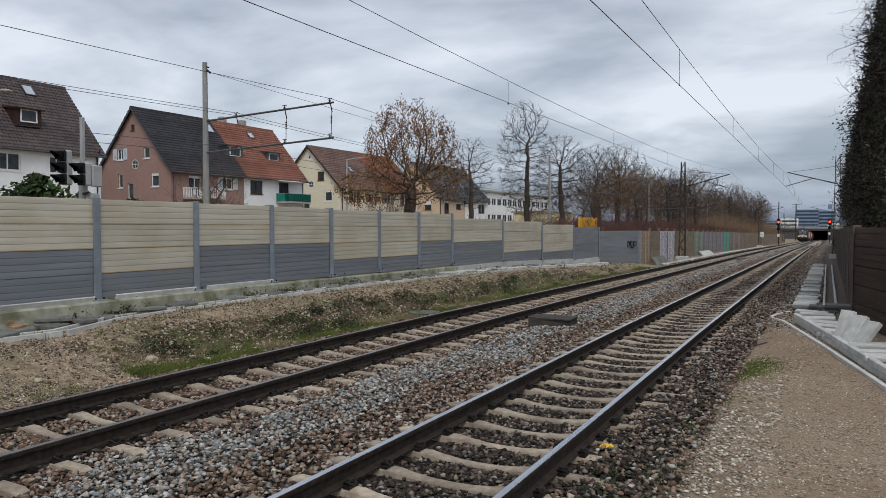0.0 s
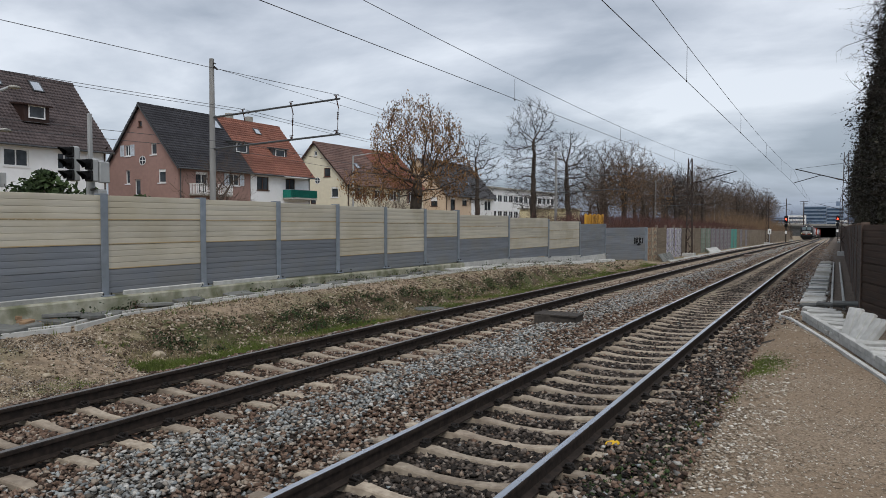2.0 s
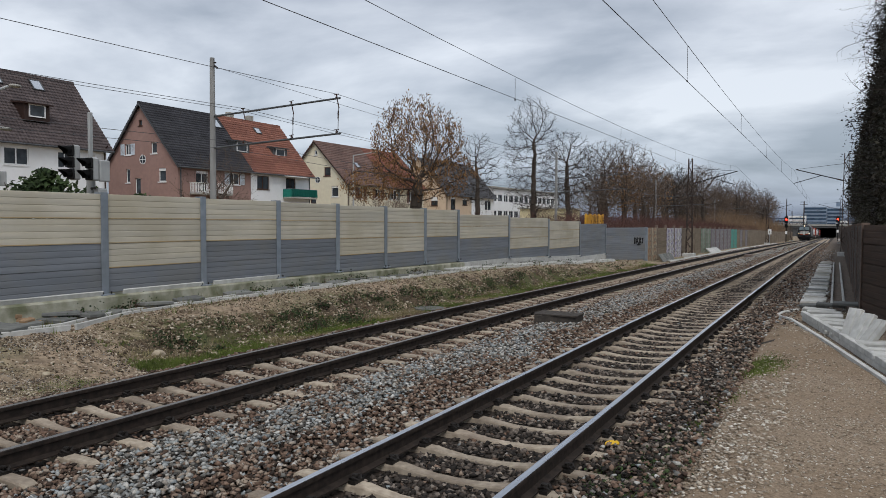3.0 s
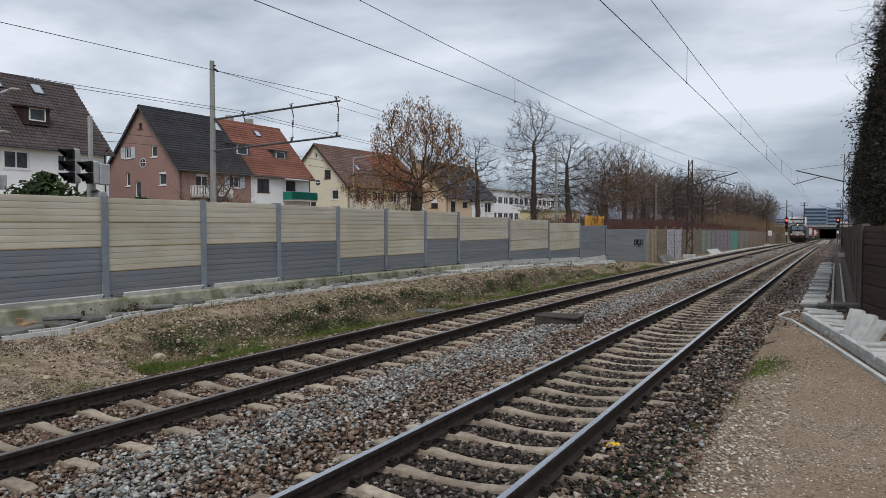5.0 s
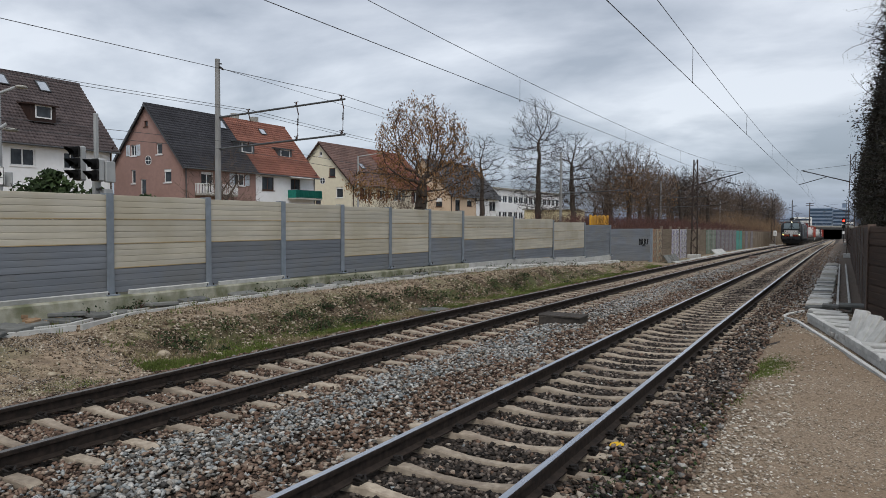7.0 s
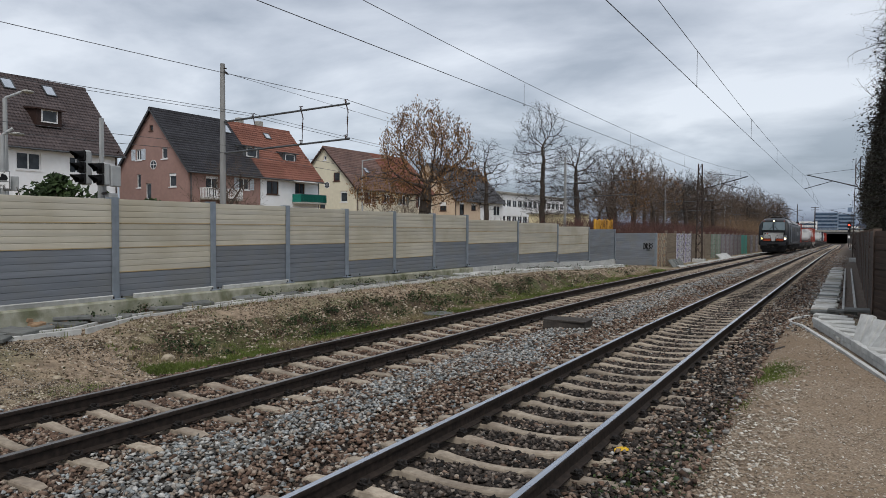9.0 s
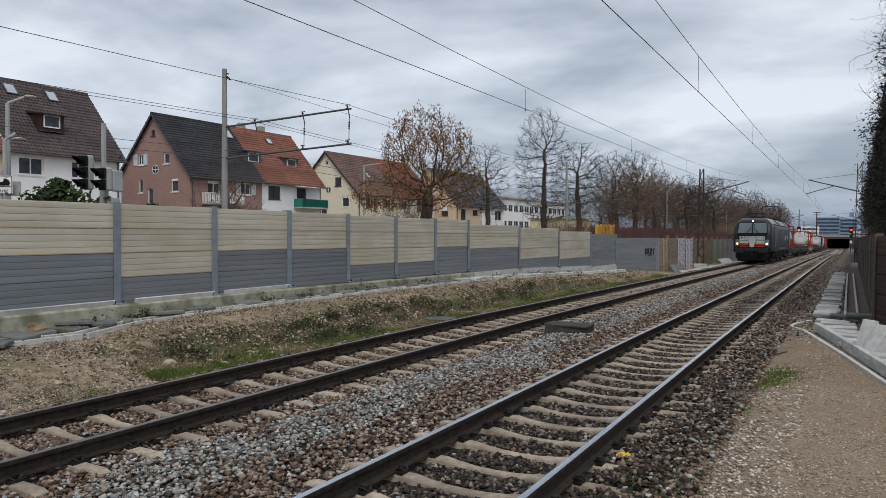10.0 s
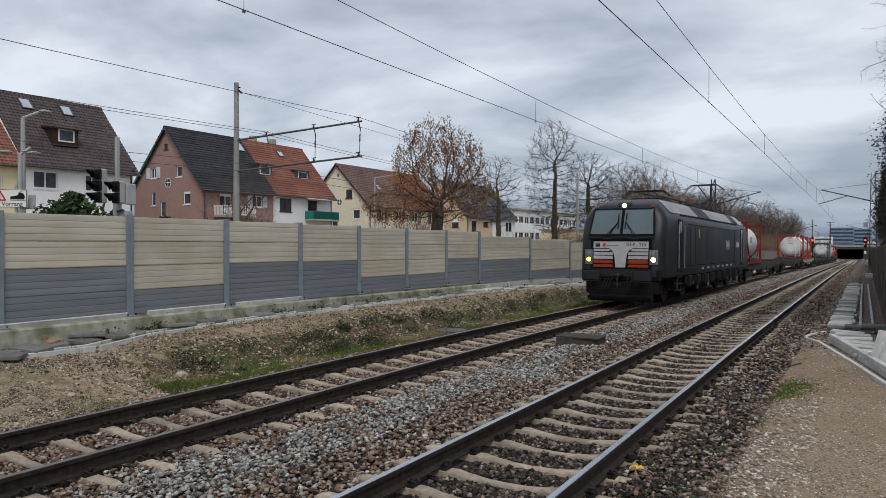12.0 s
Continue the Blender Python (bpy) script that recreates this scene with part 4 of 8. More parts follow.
def house_shell(house, y0, y1, xf, xb, zg, ze, zr, wall_m, front=(), gable=(), gable_wall=True, back_gable=True):
    xm = (xf + xb) / 2
    slope = (zr - ze) / (xf - xm)
    bm = bmesh.new()
    holed_wall(bm, y0, y1, zg, lambda u: ze, front, lambda u, v, w: (xf + w, u, v), 0.32)
    holed_wall(bm, y0, y1, zg, lambda u: ze, (), lambda u, v, w: (xb - w, u, v), 0.32)
    top = lambda u: zr - abs(u - xm) * slope
    if gable_wall:
        holed_wall(bm, xb + 0.001, xf - 0.001, zg, top, gable, lambda u, v, w: (u, y0 + 0.001 - w, v), 0.32)
    if back_gable:
        holed_wall(bm, xb + 0.001, xf - 0.001, zg, top, (), lambda u, v, w: (u, y1 - 0.001 + w, v), 0.32)
    bmesh.ops.recalc_face_normals(bm, faces=bm.faces)
    part("wall", bm, wall_m, house)
    bm = bmesh.new()
    box(bm, (xm, (y0 + y1) / 2, 4.4 if ze > 7.2 else 4.0), (xf - xb - 0.7, y1 - y0 - 0.7, 0.2))
    part("floor_slab", bm, CONCRETE, house)


FRONT = lambda u, v, w: (HX + w, u, v)


def gable_put(y):
    return lambda u, v, w: (u, y - w, v)


def downpipe(house, x, y, z0, z1, m=GUTTER):
    bm = bmesh.new()
    tube(bm, (x, y, z0), (x, y, z1 - 0.4), 0.055, n=7)
    tube(bm, (x, y, z1 - 0.4), (x + 0.4, y, z1 - 0.05), 0.055, n=7)
    part("downpipe", bm, m, house)


def balcony(house, y0, y1, z0, z1, style):
    bm = bmesh.new()
    box(bm, (HX + 0.65, (y0 + y1) / 2, z0 - 0.09), (1.3, y1 - y0, 0.18), bevel=0.02)
    b = part("balcony", bm, CONCRETE, house)
    bm = bmesh.new()
    x = HX + 1.25
    tube(bm, (x, y0, z1), (x, y1, z1), 0.03, n=6)
    for y in (y0, y1):
        tube(bm, (HX + 0.05, y, z1), (x, y, z1), 0.03, n=6)
    if style == "bars":
        tube(bm, (x, y0, z0 + 0.1), (x, y1, z0 + 0.1), 0.025, n=6)
        n = int((y1 - y0) / 0.22)
        for k in range(n + 1):
            y = y0 + (y1 - y0) * k / n
            box(bm, (x, y, (z0 + z1) / 2), (0.03, 0.09, z1 - z0))
        for k in range(6):
            for y in (y0, y1):
                box(bm, (HX + 0.15 + k * 0.2, y, (z0 + z1) / 2), (0.09, 0.03, z1 - z0))
    rail = part("railing", bm, FRAME_WHITE if style == "bars" else STEEL, b)
    if style == "cloth":
        bm = bmesh.new()
        n = 16
        top, low = [], []
        for k in range(n + 1):
            y = y0 + (y1 - y0) * k / n
            w = 0.03 * math.sin(k * 2.1)
            top.append(bm.verts.new((x + 0.04, y, z1))); low.append(bm.verts.new((x + 0.05 + w, y, z0 + 0.02)))
        for k in range(n):
            bm.faces.new((top[k], top[k + 1], low[k + 1], low[k]))
        bmesh.ops.solidify(bm, geom=list(bm.faces), thickness=0.015)
        part("privacy_cloth", bm, GREEN_CLOTH, b, "green privacy cloth")
        bm = bmesh.new()
        box(bm, (HX + 0.65, y0, (z0 + z1) / 2), (1.2, 0.02, z1 - z0))
        part("privacy_cloth", bm, GREEN_CLOTH, b, "green privacy cloth")


def houses():
    xf, xb = HX, HX - 9.8
    # dusky pink half with dark roof
    h = thing("house", label="dusky pink rendered house half with anthracite tiled gable roof", category="house", group="street houses")
    y0, y1, zg, ze, zr = 45.7, 54.95, 0.6, 7.45, 13.1
    G = gable_put(y0)
    fr = [(47.8, 4.6, 49.3, 6.7), (52.0, 5.6, 53.4, 6.75)]
    ga = [(-55.3, 10.95, -54.8, 11.5), (-57.3, 8.25, -56.45, 9.3), (-53.6, 8.25, -52.8, 9.3), (-57.2, 5.6, -56.6, 6.9), (-55.9, 4.5, -55.1, 6.0), (-52.6, 5.6, -51.6, 6.85)]
    house_shell(h, y0, y1, xf, xb, zg, ze, zr, PINK, fr, ga, back_gable=False)
    roof_part(h, y0 - 0.35, y1, xf, xb, ze, zr, ROOF_DARK)
    barge_boards(h, y0 - 0.33, xf, xb, ze, zr, 0.4, GUTTER)
    window_part(h, fr[0], FRONT, bars=1, blind=0.25)
    window_part(h, fr[1], FRONT, shutters=SHUTTER_BLUE, wide=0.6)
    window_part(h, ga[0], G, FRAME_BROWN, bars=0)
    window_part(h, ga[1], G, shutters=SHUTTER_BLUE, bars=1, wide=0.55)
    for k, bl in ((2, 0), (3, 0), (4, 0), (5, 0.25)):
        window_part(h, ga[k], G, bars=0, blind=bl)
    round_window(h, -54.75, 7.75, 0.45, G)
    balcony(h, 47.0, 51.2, 4.6, 5.5, "bars")
    downpipe(h, xf + 0.08, y0 + 0.25, zg, ze)
    dormer(h, 54.0, 55.0 + 1.2, xf - 1.35, 8.85, 10.25, 2.0, GUTTER, ROOF_DARK)
    skylight(h, 54.0, 12.0, xf, xb, ze, zr, 0.9, 1.2)
    bm = bmesh.new()
    r = bmesh.ops.create_uvsphere(bm, u_segments=12, v_segments=6, radius=0.38)
    bmesh.ops.scale(bm, vec=(0.25, 1, 1), verts=r["verts"])
    bmesh.ops.translate(bm, vec=(HX + 0.45, 51.5, 5.2), verts=r["verts"])
    tube(bm, (HX, 51.5, 5.1), (HX + 0.4, 51.5, 5.2), 0.03)
    part("satellite_dish", bm, CONCRETE, h, "grey satellite dish")
    # white half with orange roof
    h = thing("house", label="white rendered house half with orange clay roof and green balcony cloth", category="house", group="street houses")
    y0, y1 = 55.0, 64.4
    fr = [(55.9, 5.3, 57.7, 6.7), (60.3, 4.7, 61.9, 6.7)]
    house_shell(h, y0, y1, xf, xb, zg, ze, zr, OFFWHITE, fr, gable_wall=False)
    roof_part(h, y0 + 0.02, y1 + 0.35, xf, xb, ze, zr - 0.03, ROOF_ORANGE)
    window_part(h, fr[0], FRONT, FRAME_BROWN, bars=1)
    window_part(h, fr[1], FRONT, FRAME_BROWN, bars=1)
    balcony(h, 59.8, 64.1, 4.6, 5.45, "cloth")
    dormer(h, 60.0, 62.2, xf - 1.5, 8.85, 10.1, 2.0, GUTTER, ROOF_ORANGE)
    skylight(h, 60.0, 11.9, xf, xb, ze, zr, 0.8, 0.8)
    downpipe(h, xf + 0.08, y1 - 0.2, zg, ze)
    bm = bmesh.new()
    box(bm, (HX + 0.55, 61.2, 6.85), (1.1, 3.5, 0.08), pose(0, 0, 0, 0, 10, 0), bevel=0.02)
    part("awning", bm, AWNING, h, "half-closed grey awning")
    for y in (57.5, 60.5):
        bm = bmesh.new()
        box(bm, ((xf + xb) / 2 - 0.6, y, zr + 0.25), (0.6, 0.7, 0.9), bevel=0.02)
        part("chimney", bm, CONCRETE, h)
    # white house with brown roof
    h = thing("house", label="white house with brown tiled roof, dormer and roof lights", category="house", group="street houses")
    y0, y1, ze, zr = 29.2, 38.4, 8.15, 13.75
    fr = [(30.1, 6.05, 31.95, 7.35), (34.2, 6.05, 35.4, 7.35)]
    house_shell(h, y0, y1, xf, xb, zg, ze, zr, OFFWHITE, fr)
    roof_part(h, y0 + 0.02, y1 + 0.4, xf, xb, ze, zr, ROOF_BROWN)
    for f in fr:
        window_part(h, f, FRONT, bars=1)
    dormer(h, 32.2, 34.2, xf - 0.95, 9.55, 10.95, 2.6, GUTTER_BROWN, ROOF_BROWN)
    skylight(h, 31.8, 12.85, xf, xb, ze, zr, 0.85, 1.1)
    skylight(h, 35.1, 12.8, xf, xb, ze, zr, 0.85, 1.1)
    downpipe(h, xf + 0.08, y1 - 0.2, zg, ze, GUTTER_BROWN)
    bm = bmesh.new()
    for k in range(4):
        y = 34.6 + k * 0.95
        tube(bm, (xf + 0.05, y, ze + 0.75), (xf - 0.15, y, ze + 0.55), 0.03, n=5)
    part("snow_guard", bm, GUTTER, h)
    bm = bmesh.new()
    box(bm, (HX + 0.05, 31.4, 3.6), (0.1, 3.0, 2.1), bevel=0.01)
    part("garage_door", bm, FRAME_WHITE, h)
    # yellow neighbour
    h = thing("house", label="pale yellow house with orange tiled roof", category="house", group="street houses")
    house_shell(h, 19.0, 29.1, xf, xb, zg, 8.0, 13.4, YELLOW, [(26.6, 5.6, 27.9, 6.9)])
    roof_part(h, 18.6, 29.2, xf, xb, 8.0, 13.3, ROOF_ORANGE)
    window_part(h, (26.6, 5.6, 27.9, 6.9), FRONT)
    downpipe(h, xf + 0.08, 29.0, zg, 8.0)
    # cream house, brown and red roof halves
    h = thing("house", label="cream gabled house with brown shutters and faded red-brown roof", category="house", group="street houses")
    y0, y1, ze, zr = 71.4, 90.0, 6.95, 12.0
    G = gable_put(y0)
    fr = [(73.8, 4.8, 74.9, 6.25), (77.6, 5.0, 78.9, 6.15), (81.4, 4.9, 82.9, 6.2), (86.0, 4.6, 87.2, 6.2)]
    ga = [(-55.05, 10.3, -54.6, 10.85), (-53.5, 7.6, -52.5, 8.7), (-52.4, 5.0, -51.3, 6.3), (-55.7, 4.2, -54.8, 5.5)]
    house_shell(h, y0, y1, xf, xb, zg, ze, zr, CREAM, fr, ga)
    roof_part(h, y0 - 0.35, 81.0, xf, xb, ze, zr, ROOF_ROSE)
    roof_part(h, 81.02, y1 + 0.35, xf, xb, ze, zr, ROOF_RED)
    barge_boards(h, y0 - 0.33, xf, xb, ze, zr, 0.4, GUTTER_BROWN)
    for f, s in zip(fr, (SHUTTER_BROWN, SHUTTER_BROWN, SHUTTER_GREY, SHUTTER_BROWN)):
        window_part(h, f, FRONT, shutters=s, wide=0.6)
    window_part(h, ga[0], G, bars=0)
    window_part(h, ga[1], G, SHUTTER_BROWN, bars=0)
    window_part(h, ga[2], G, bars=0, blind=0.2)
    window_part(h, ga[3], G, FRAME_BROWN, bars=0)
    round_window(h, -54.5, 7.15, 0.42, G)
    downpipe(h, xf + 0.08, y0 + 0.3, zg, ze, GUTTER_BROWN)
    skylight(h, 76.5, 9.2, xf, xb, ze, zr, 0.8, 0.9)
    # peach house and its white half
    h = thing("house", label="peach house half with grey tiled roof and roof lights", category="house", group="street houses")
    y0, y1, ze, zr = 96.7, 105.6, 6.5, 11.9
    G = gable_put(y0)
    fr = [(98.4, 3.8, 100.0, 5.8), (102.4, 4.6, 104.1, 5.75)]
    ga = [(-52.6, 4.4, -51.4, 5.8)]
    house_shell(h, y0, y1, xf, xb, 0.2, ze, zr, PEACH, fr, ga, back_gable=False)
    roof_part(h, y0 - 0.3, y1, xf, xb, ze, zr, ROOF_GREY)
    for f in fr:
        window_part(h, f, FRONT, FRAME_BROWN, bars=0, blind=0.3)
    window_part(h, ga[0], G, FRAME_BROWN, bars=0, blind=0.6)
    for y, z in ((98.5, 9.8), (101.0, 8.3), (104.0, 8.3)):
        skylight(h, y, z, xf, xb, ze, zr, 0.9, 1.2)
    downpipe(h, xf + 0.08, y0 + 0.3, 0.2, ze, GUTTER_BROWN)
    h = thing("house", label="white house half with grey tiled roof beside the peach half", category="house", group="street houses")
    fr = [(107.2, 4.3, 108.4, 5.6), (110.7, 3.9, 113.3, 5.6)]
    house_shell(h, 105.62, 114.4, xf, xb, 0.2, ze, zr, OFFWHITE, fr, gable_wall=False)
    roof_part(h, 105.62, 114.8, xf, xb, ze, zr, ROOF_GREY)
    for f in fr:
        window_part(h, f, FRONT, bars=1)
    skylight(h, 107.5, 8.3, xf, xb, ze, zr, 0.9, 1.2)
    # flat-roofed building
    h = thing("office_building", label="long flat-roofed white two-storey building with window bands", category="office building")
    xo, y0, y1 = -60.0, 134.0, 175.0
    holes = [(y0 + 1.2 + 2.9 * k, z, y0 + 3.5 + 2.9 * k, z + 1.5) for z in (2.8, 6.2) for k in range(13)]
    bm = bmesh.new()
    P = lambda u, v, w: (xo + w, u, v)
    holed_wall(bm, y0, y1, -1.0, lambda u: 8.9, holes, P, 0.3)
    holed_wall(bm, xo - 14, xo - 0.01, -1.0, lambda u: 8.9, (), lambda u, v, w: (u, y0 - w + 0.002, v), 0.3)
    bmesh.ops.recalc_face_normals(bm, faces=bm.faces)
    part("wall", bm, OFFWHITE, h)
    bm = bmesh.new()
    box(bm, (xo - 7, (y0 + y1) / 2, 9.1), (14.8, y1 - y0 + 0.8, 0.4))
    part("roof", bm, CONCRETE, h)
    for hole in holes:
        window_part(h, hole, P, bars=1, sill=False)
    h = thing("shed", label="yellow painted building glimpsed behind bare trees", category="building")
    bm = bmesh.new()
    box(bm, (-42, 121, 1.7), (8, 9, 5), bevel=0.05)
    part("wall", bm, YELLOW, h)
    bm = bmesh.new()
    box(bm, (-42, 121, 4.3), (8.6, 9.6, 0.25))
    part("roof", bm, CONCRETE, h)


houses()


# ---- trees ----
BARK = mat("grey_brown_bark", (0.085, 0.068, 0.056), (0.05, 0.04, 0.034), scale=9, rough=0.95, bump=0.5, bump_scale=14, stretch=(1, 1, 0.3))
TWIG = mat("brown_twigs", (0.14, 0.105, 0.08), (0.08, 0.06, 0.048), scale=0.5, rough=0.95, vary=0.3)
DARK_TWIG = mat("dark_twigs", (0.05, 0.04, 0.034), (0.03, 0.025, 0.022), scale=3, rough=0.95)
MAROON = mat("maroon_brush_twigs", (0.13, 0.065, 0.055), (0.07, 0.04, 0.034), scale=0.6, rough=0.95)
TWIG_WARM = mat("ochre_twigs", (0.25, 0.165, 0.10), (0.13, 0.09, 0.06), scale=0.5, rough=0.95)
LEAF_BROWN = mat("withered_leaves", (0.27, 0.155, 0.065), (0.13, 0.068, 0.032), scale=0.7, rough=0.9, island=0.45)
IVY = mat("ivy_leaves", (0.030, 0.030, 0.017), (0.016, 0.012, 0.009), scale=1.5, rough=0.6, island=0.5)
HEDGE = mat("hedge_leaves", (0.045, 0.07, 0.025), (0.02, 0.035, 0.014), scale=1.5, rough=0.8, island=0.5)
GRASS = mat("grass_blades", (0.135, 0.17, 0.04), (0.075, 0.10, 0.024), scale=1.2, rough=0.9, island=0.35)
DRY_GRASS = mat("dry_grass", (0.26, 0.22, 0.12), (0.16, 0.13, 0.07), scale=1.2, rough=0.95, island=0.35)


class Wood:
    """Gathers tapered bars and leaf faces, then makes a mesh of them."""

    def __init__(self):
        self.v, self.f = [], []

    def bar(self, a, b, r1, r2, n=4):
        d = (b - a)
        if d.length < 1e-5:
            return
        q = d.to_track_quat("Z", "Y")
        k = len(self.v)
        for p, r in ((a, r1), (b, r2)):
            for i in range(n):
                an = 6.2832 * i / n
                self.v.append(p + q @ Vector((r * math.cos(an), r * math.sin(an), 0)))
        for i in range(n):
            self.f.append((k + i, k + (i + 1) % n, k + n + (i + 1) % n, k + n + i))

    def leaf(self, p, size, rnd, long=1.6, hang=0.0):
        u = Vector((rnd.gauss(0, 1), rnd.gauss(0, 1), rnd.gauss(0, 0.7) - hang)).normalized()
        w = u.cross(Vector((rnd.gauss(0, 1), rnd.gauss(0, 1), rnd.gauss(0, 1)))).normalized()
        k = len(self.v)
        c = u.cross(w) * size * 0.18
        self.v += [p - u * size * long * 0.5, p + w * size * 0.5 + c, p + u * size * long * 0.5, p - w * size * 0.5 + c]
        self.f.append((k, k + 1, k + 2, k + 3))

    def mesh(self, name):
        return quick_mesh(name, self.v, self.f)


def grow(limbs, twigs, tips, p, d, length, r, depth, rnd, spread, lift, fine):
    """A limb that bends, tapers and forks."""
    steps = 3 if depth > 1 else 2
    for k in range(steps):
        d = (d + Vector((rnd.gauss(0, 0.14), rnd.gauss(0, 0.14), rnd.gauss(0, 0.08) + lift))).normalized()
        q = p + d * length / steps
        r2 = r * (0.86 if depth > 1 else 0.72)
        (limbs if r > fine else twigs).bar(p, q, r, r2, 6 if r > 0.08 else 4 if r > 0.03 else 3)
        p, r = q, r2
        if depth > 0 and k < steps - 1 and rnd.random() < 0.75:
            side = Vector((rnd.gauss(0, 1), rnd.gauss(0, 1), rnd.gauss(0.25, 0.45))).normalized()
            grow(limbs, twigs, tips, p, (d * 0.55 + side * spread).normalized(), length * rnd.uniform(0.45, 0.72), r * 0.55, depth - 1, rnd, spread, lift, fine)
    if depth == 0:
        tips.append((p, d))
        return
    for k in range(rnd.choice((2, 2, 3))):
        side = Vector((rnd.gauss(0, 1), rnd.gauss(0, 1), rnd.gauss(0.2, 0.5))).normalized()
        grow(limbs, twigs, tips, p, (d * 0.8 + side * spread * 0.8).normalized(), length * rnd.uniform(0.62, 0.85), r * 0.68, depth - 1, rnd, spread, lift, fine)


def crown_tree(seed, lobes, count, fork, trunk_r, step=0.26, reach=1.7, near=0.42, lean=(0, 0), tip_r=0.011):
    """A tree whose limbs grow towards points spread through the lobes (centre, half axes) of its crown. Gives limbs, twigs and twig ends."""
    rng = np.random.default_rng(seed)
    total = sum(r[0] * r[1] * r[2] for c, r in lobes)
    pts = []
    for c, r in lobes:
        n = int(count * r[0] * r[1] * r[2] / total)
        d = rng.normal(size=(n, 3))
        d /= np.linalg.norm(d, axis=1)[:, None]
        pts.append(np.array(c) + d * (rng.uniform(0.12, 1.0, n) ** 0.45)[:, None] * np.array(r))
    pts = np.concatenate(pts)
    nodes, parent = [np.array((0.0, 0.0, -0.3))], [-1]
    while nodes[-1][2] < fork:
        t = max(0.0, nodes[-1][2]) / fork
        nodes.append(nodes[-1] + np.array((lean[0] * 0.1 * t + rng.normal(0, 0.035), lean[1] * 0.1 * t + rng.normal(0, 0.035), step)))
        parent.append(len(nodes) - 2)
    best = np.full(len(pts), 1e9)
    who = np.zeros(len(pts), int)
    fresh = list(range(len(nodes)))
    for turn in range(140):
        for k in fresh:
            d = np.linalg.norm(pts - nodes[k], axis=1)
            m = d < best
            best[m], who[m] = d[m], k
        alive = best > near
        pts, best, who = pts[alive], best[alive], who[alive]
        if not len(pts):
            break
        lim = reach if (best < reach).any() else best.min() + 0.6
        fresh = []
        for k in np.unique(who[best < lim]):
            v = pts[(who == k) & (best < lim)] - nodes[k]
            d = (v / np.linalg.norm(v, axis=1)[:, None]).sum(0)
            d = d / (np.linalg.norm(d) + 1e-6) + rng.normal(0, 0.16, 3)
            d /= np.linalg.norm(d)
            back = nodes[k] - nodes[parent[k]] if parent[k] >= 0 else np.array((0, 0, step))
            d = d * 0.8 + back / step * 0.22
            q = nodes[k] + d / np.linalg.norm(d) * step
            nodes.append(q)
            parent.append(int(k))
            fresh.append(len(nodes) - 1)
    n = len(nodes)
    area = np.zeros(n)
    kids = np.zeros(n, int)
    for k in range(n - 1, 0, -1):
        if not kids[k]:
            area[k] = 1.0
        area[parent[k]] += area[k]
        kids[parent[k]] += 1
    rad = tip_r + (trunk_r - tip_r) * ((area - 1) / (area[0] - 1)) ** 0.7
    limbs, twigs, tips = Wood(), Wood(), []
    for k in range(1, n):
        a, b = Vector(nodes[parent[k]]), Vector(nodes[k])
        r = rad[k]
        ra = rad[parent[k]] if kids[parent[k]] == 1 or r > 0.6 * rad[parent[k]] else min(rad[parent[k]], r * 1.35)
        (limbs if r > 0.035 else twigs).bar(a, b, ra, r, 8 if r > 0.12 else 5 if r > 0.04 else 3)
        if r < tip_r * 3.2:
            tips.append((b, (b - a).normalized()))
    return limbs, twigs, tips


def plant(name, limbs, twigs, label, m, twig_m=TWIG, leaves=None, leaf_m=None, group="", category="tree"):
    t = thing(name, m, label, category, group)
    link("trunk", limbs.mesh("trunk"), BARK, t)
    link("crown", twigs.mesh("crown"), twig_m, t)
    if leaves:
        link("leaves", leaves.mesh("leaves"), leaf_m, t)
    return t


def twiggy(tips, twigs, rnd, n, ln, r=0.008):
    for p, d in tips:
        for k in range(n):
            e = (d + Vector((rnd.gauss(0, 0.55), rnd.gauss(0, 0.55), rnd.gauss(0.15, 0.45)))).normalized()
            q = p + e * ln * rnd.uniform(0.5, 1.2)
            twigs.bar(p, q, r, r * 0.5, 3)


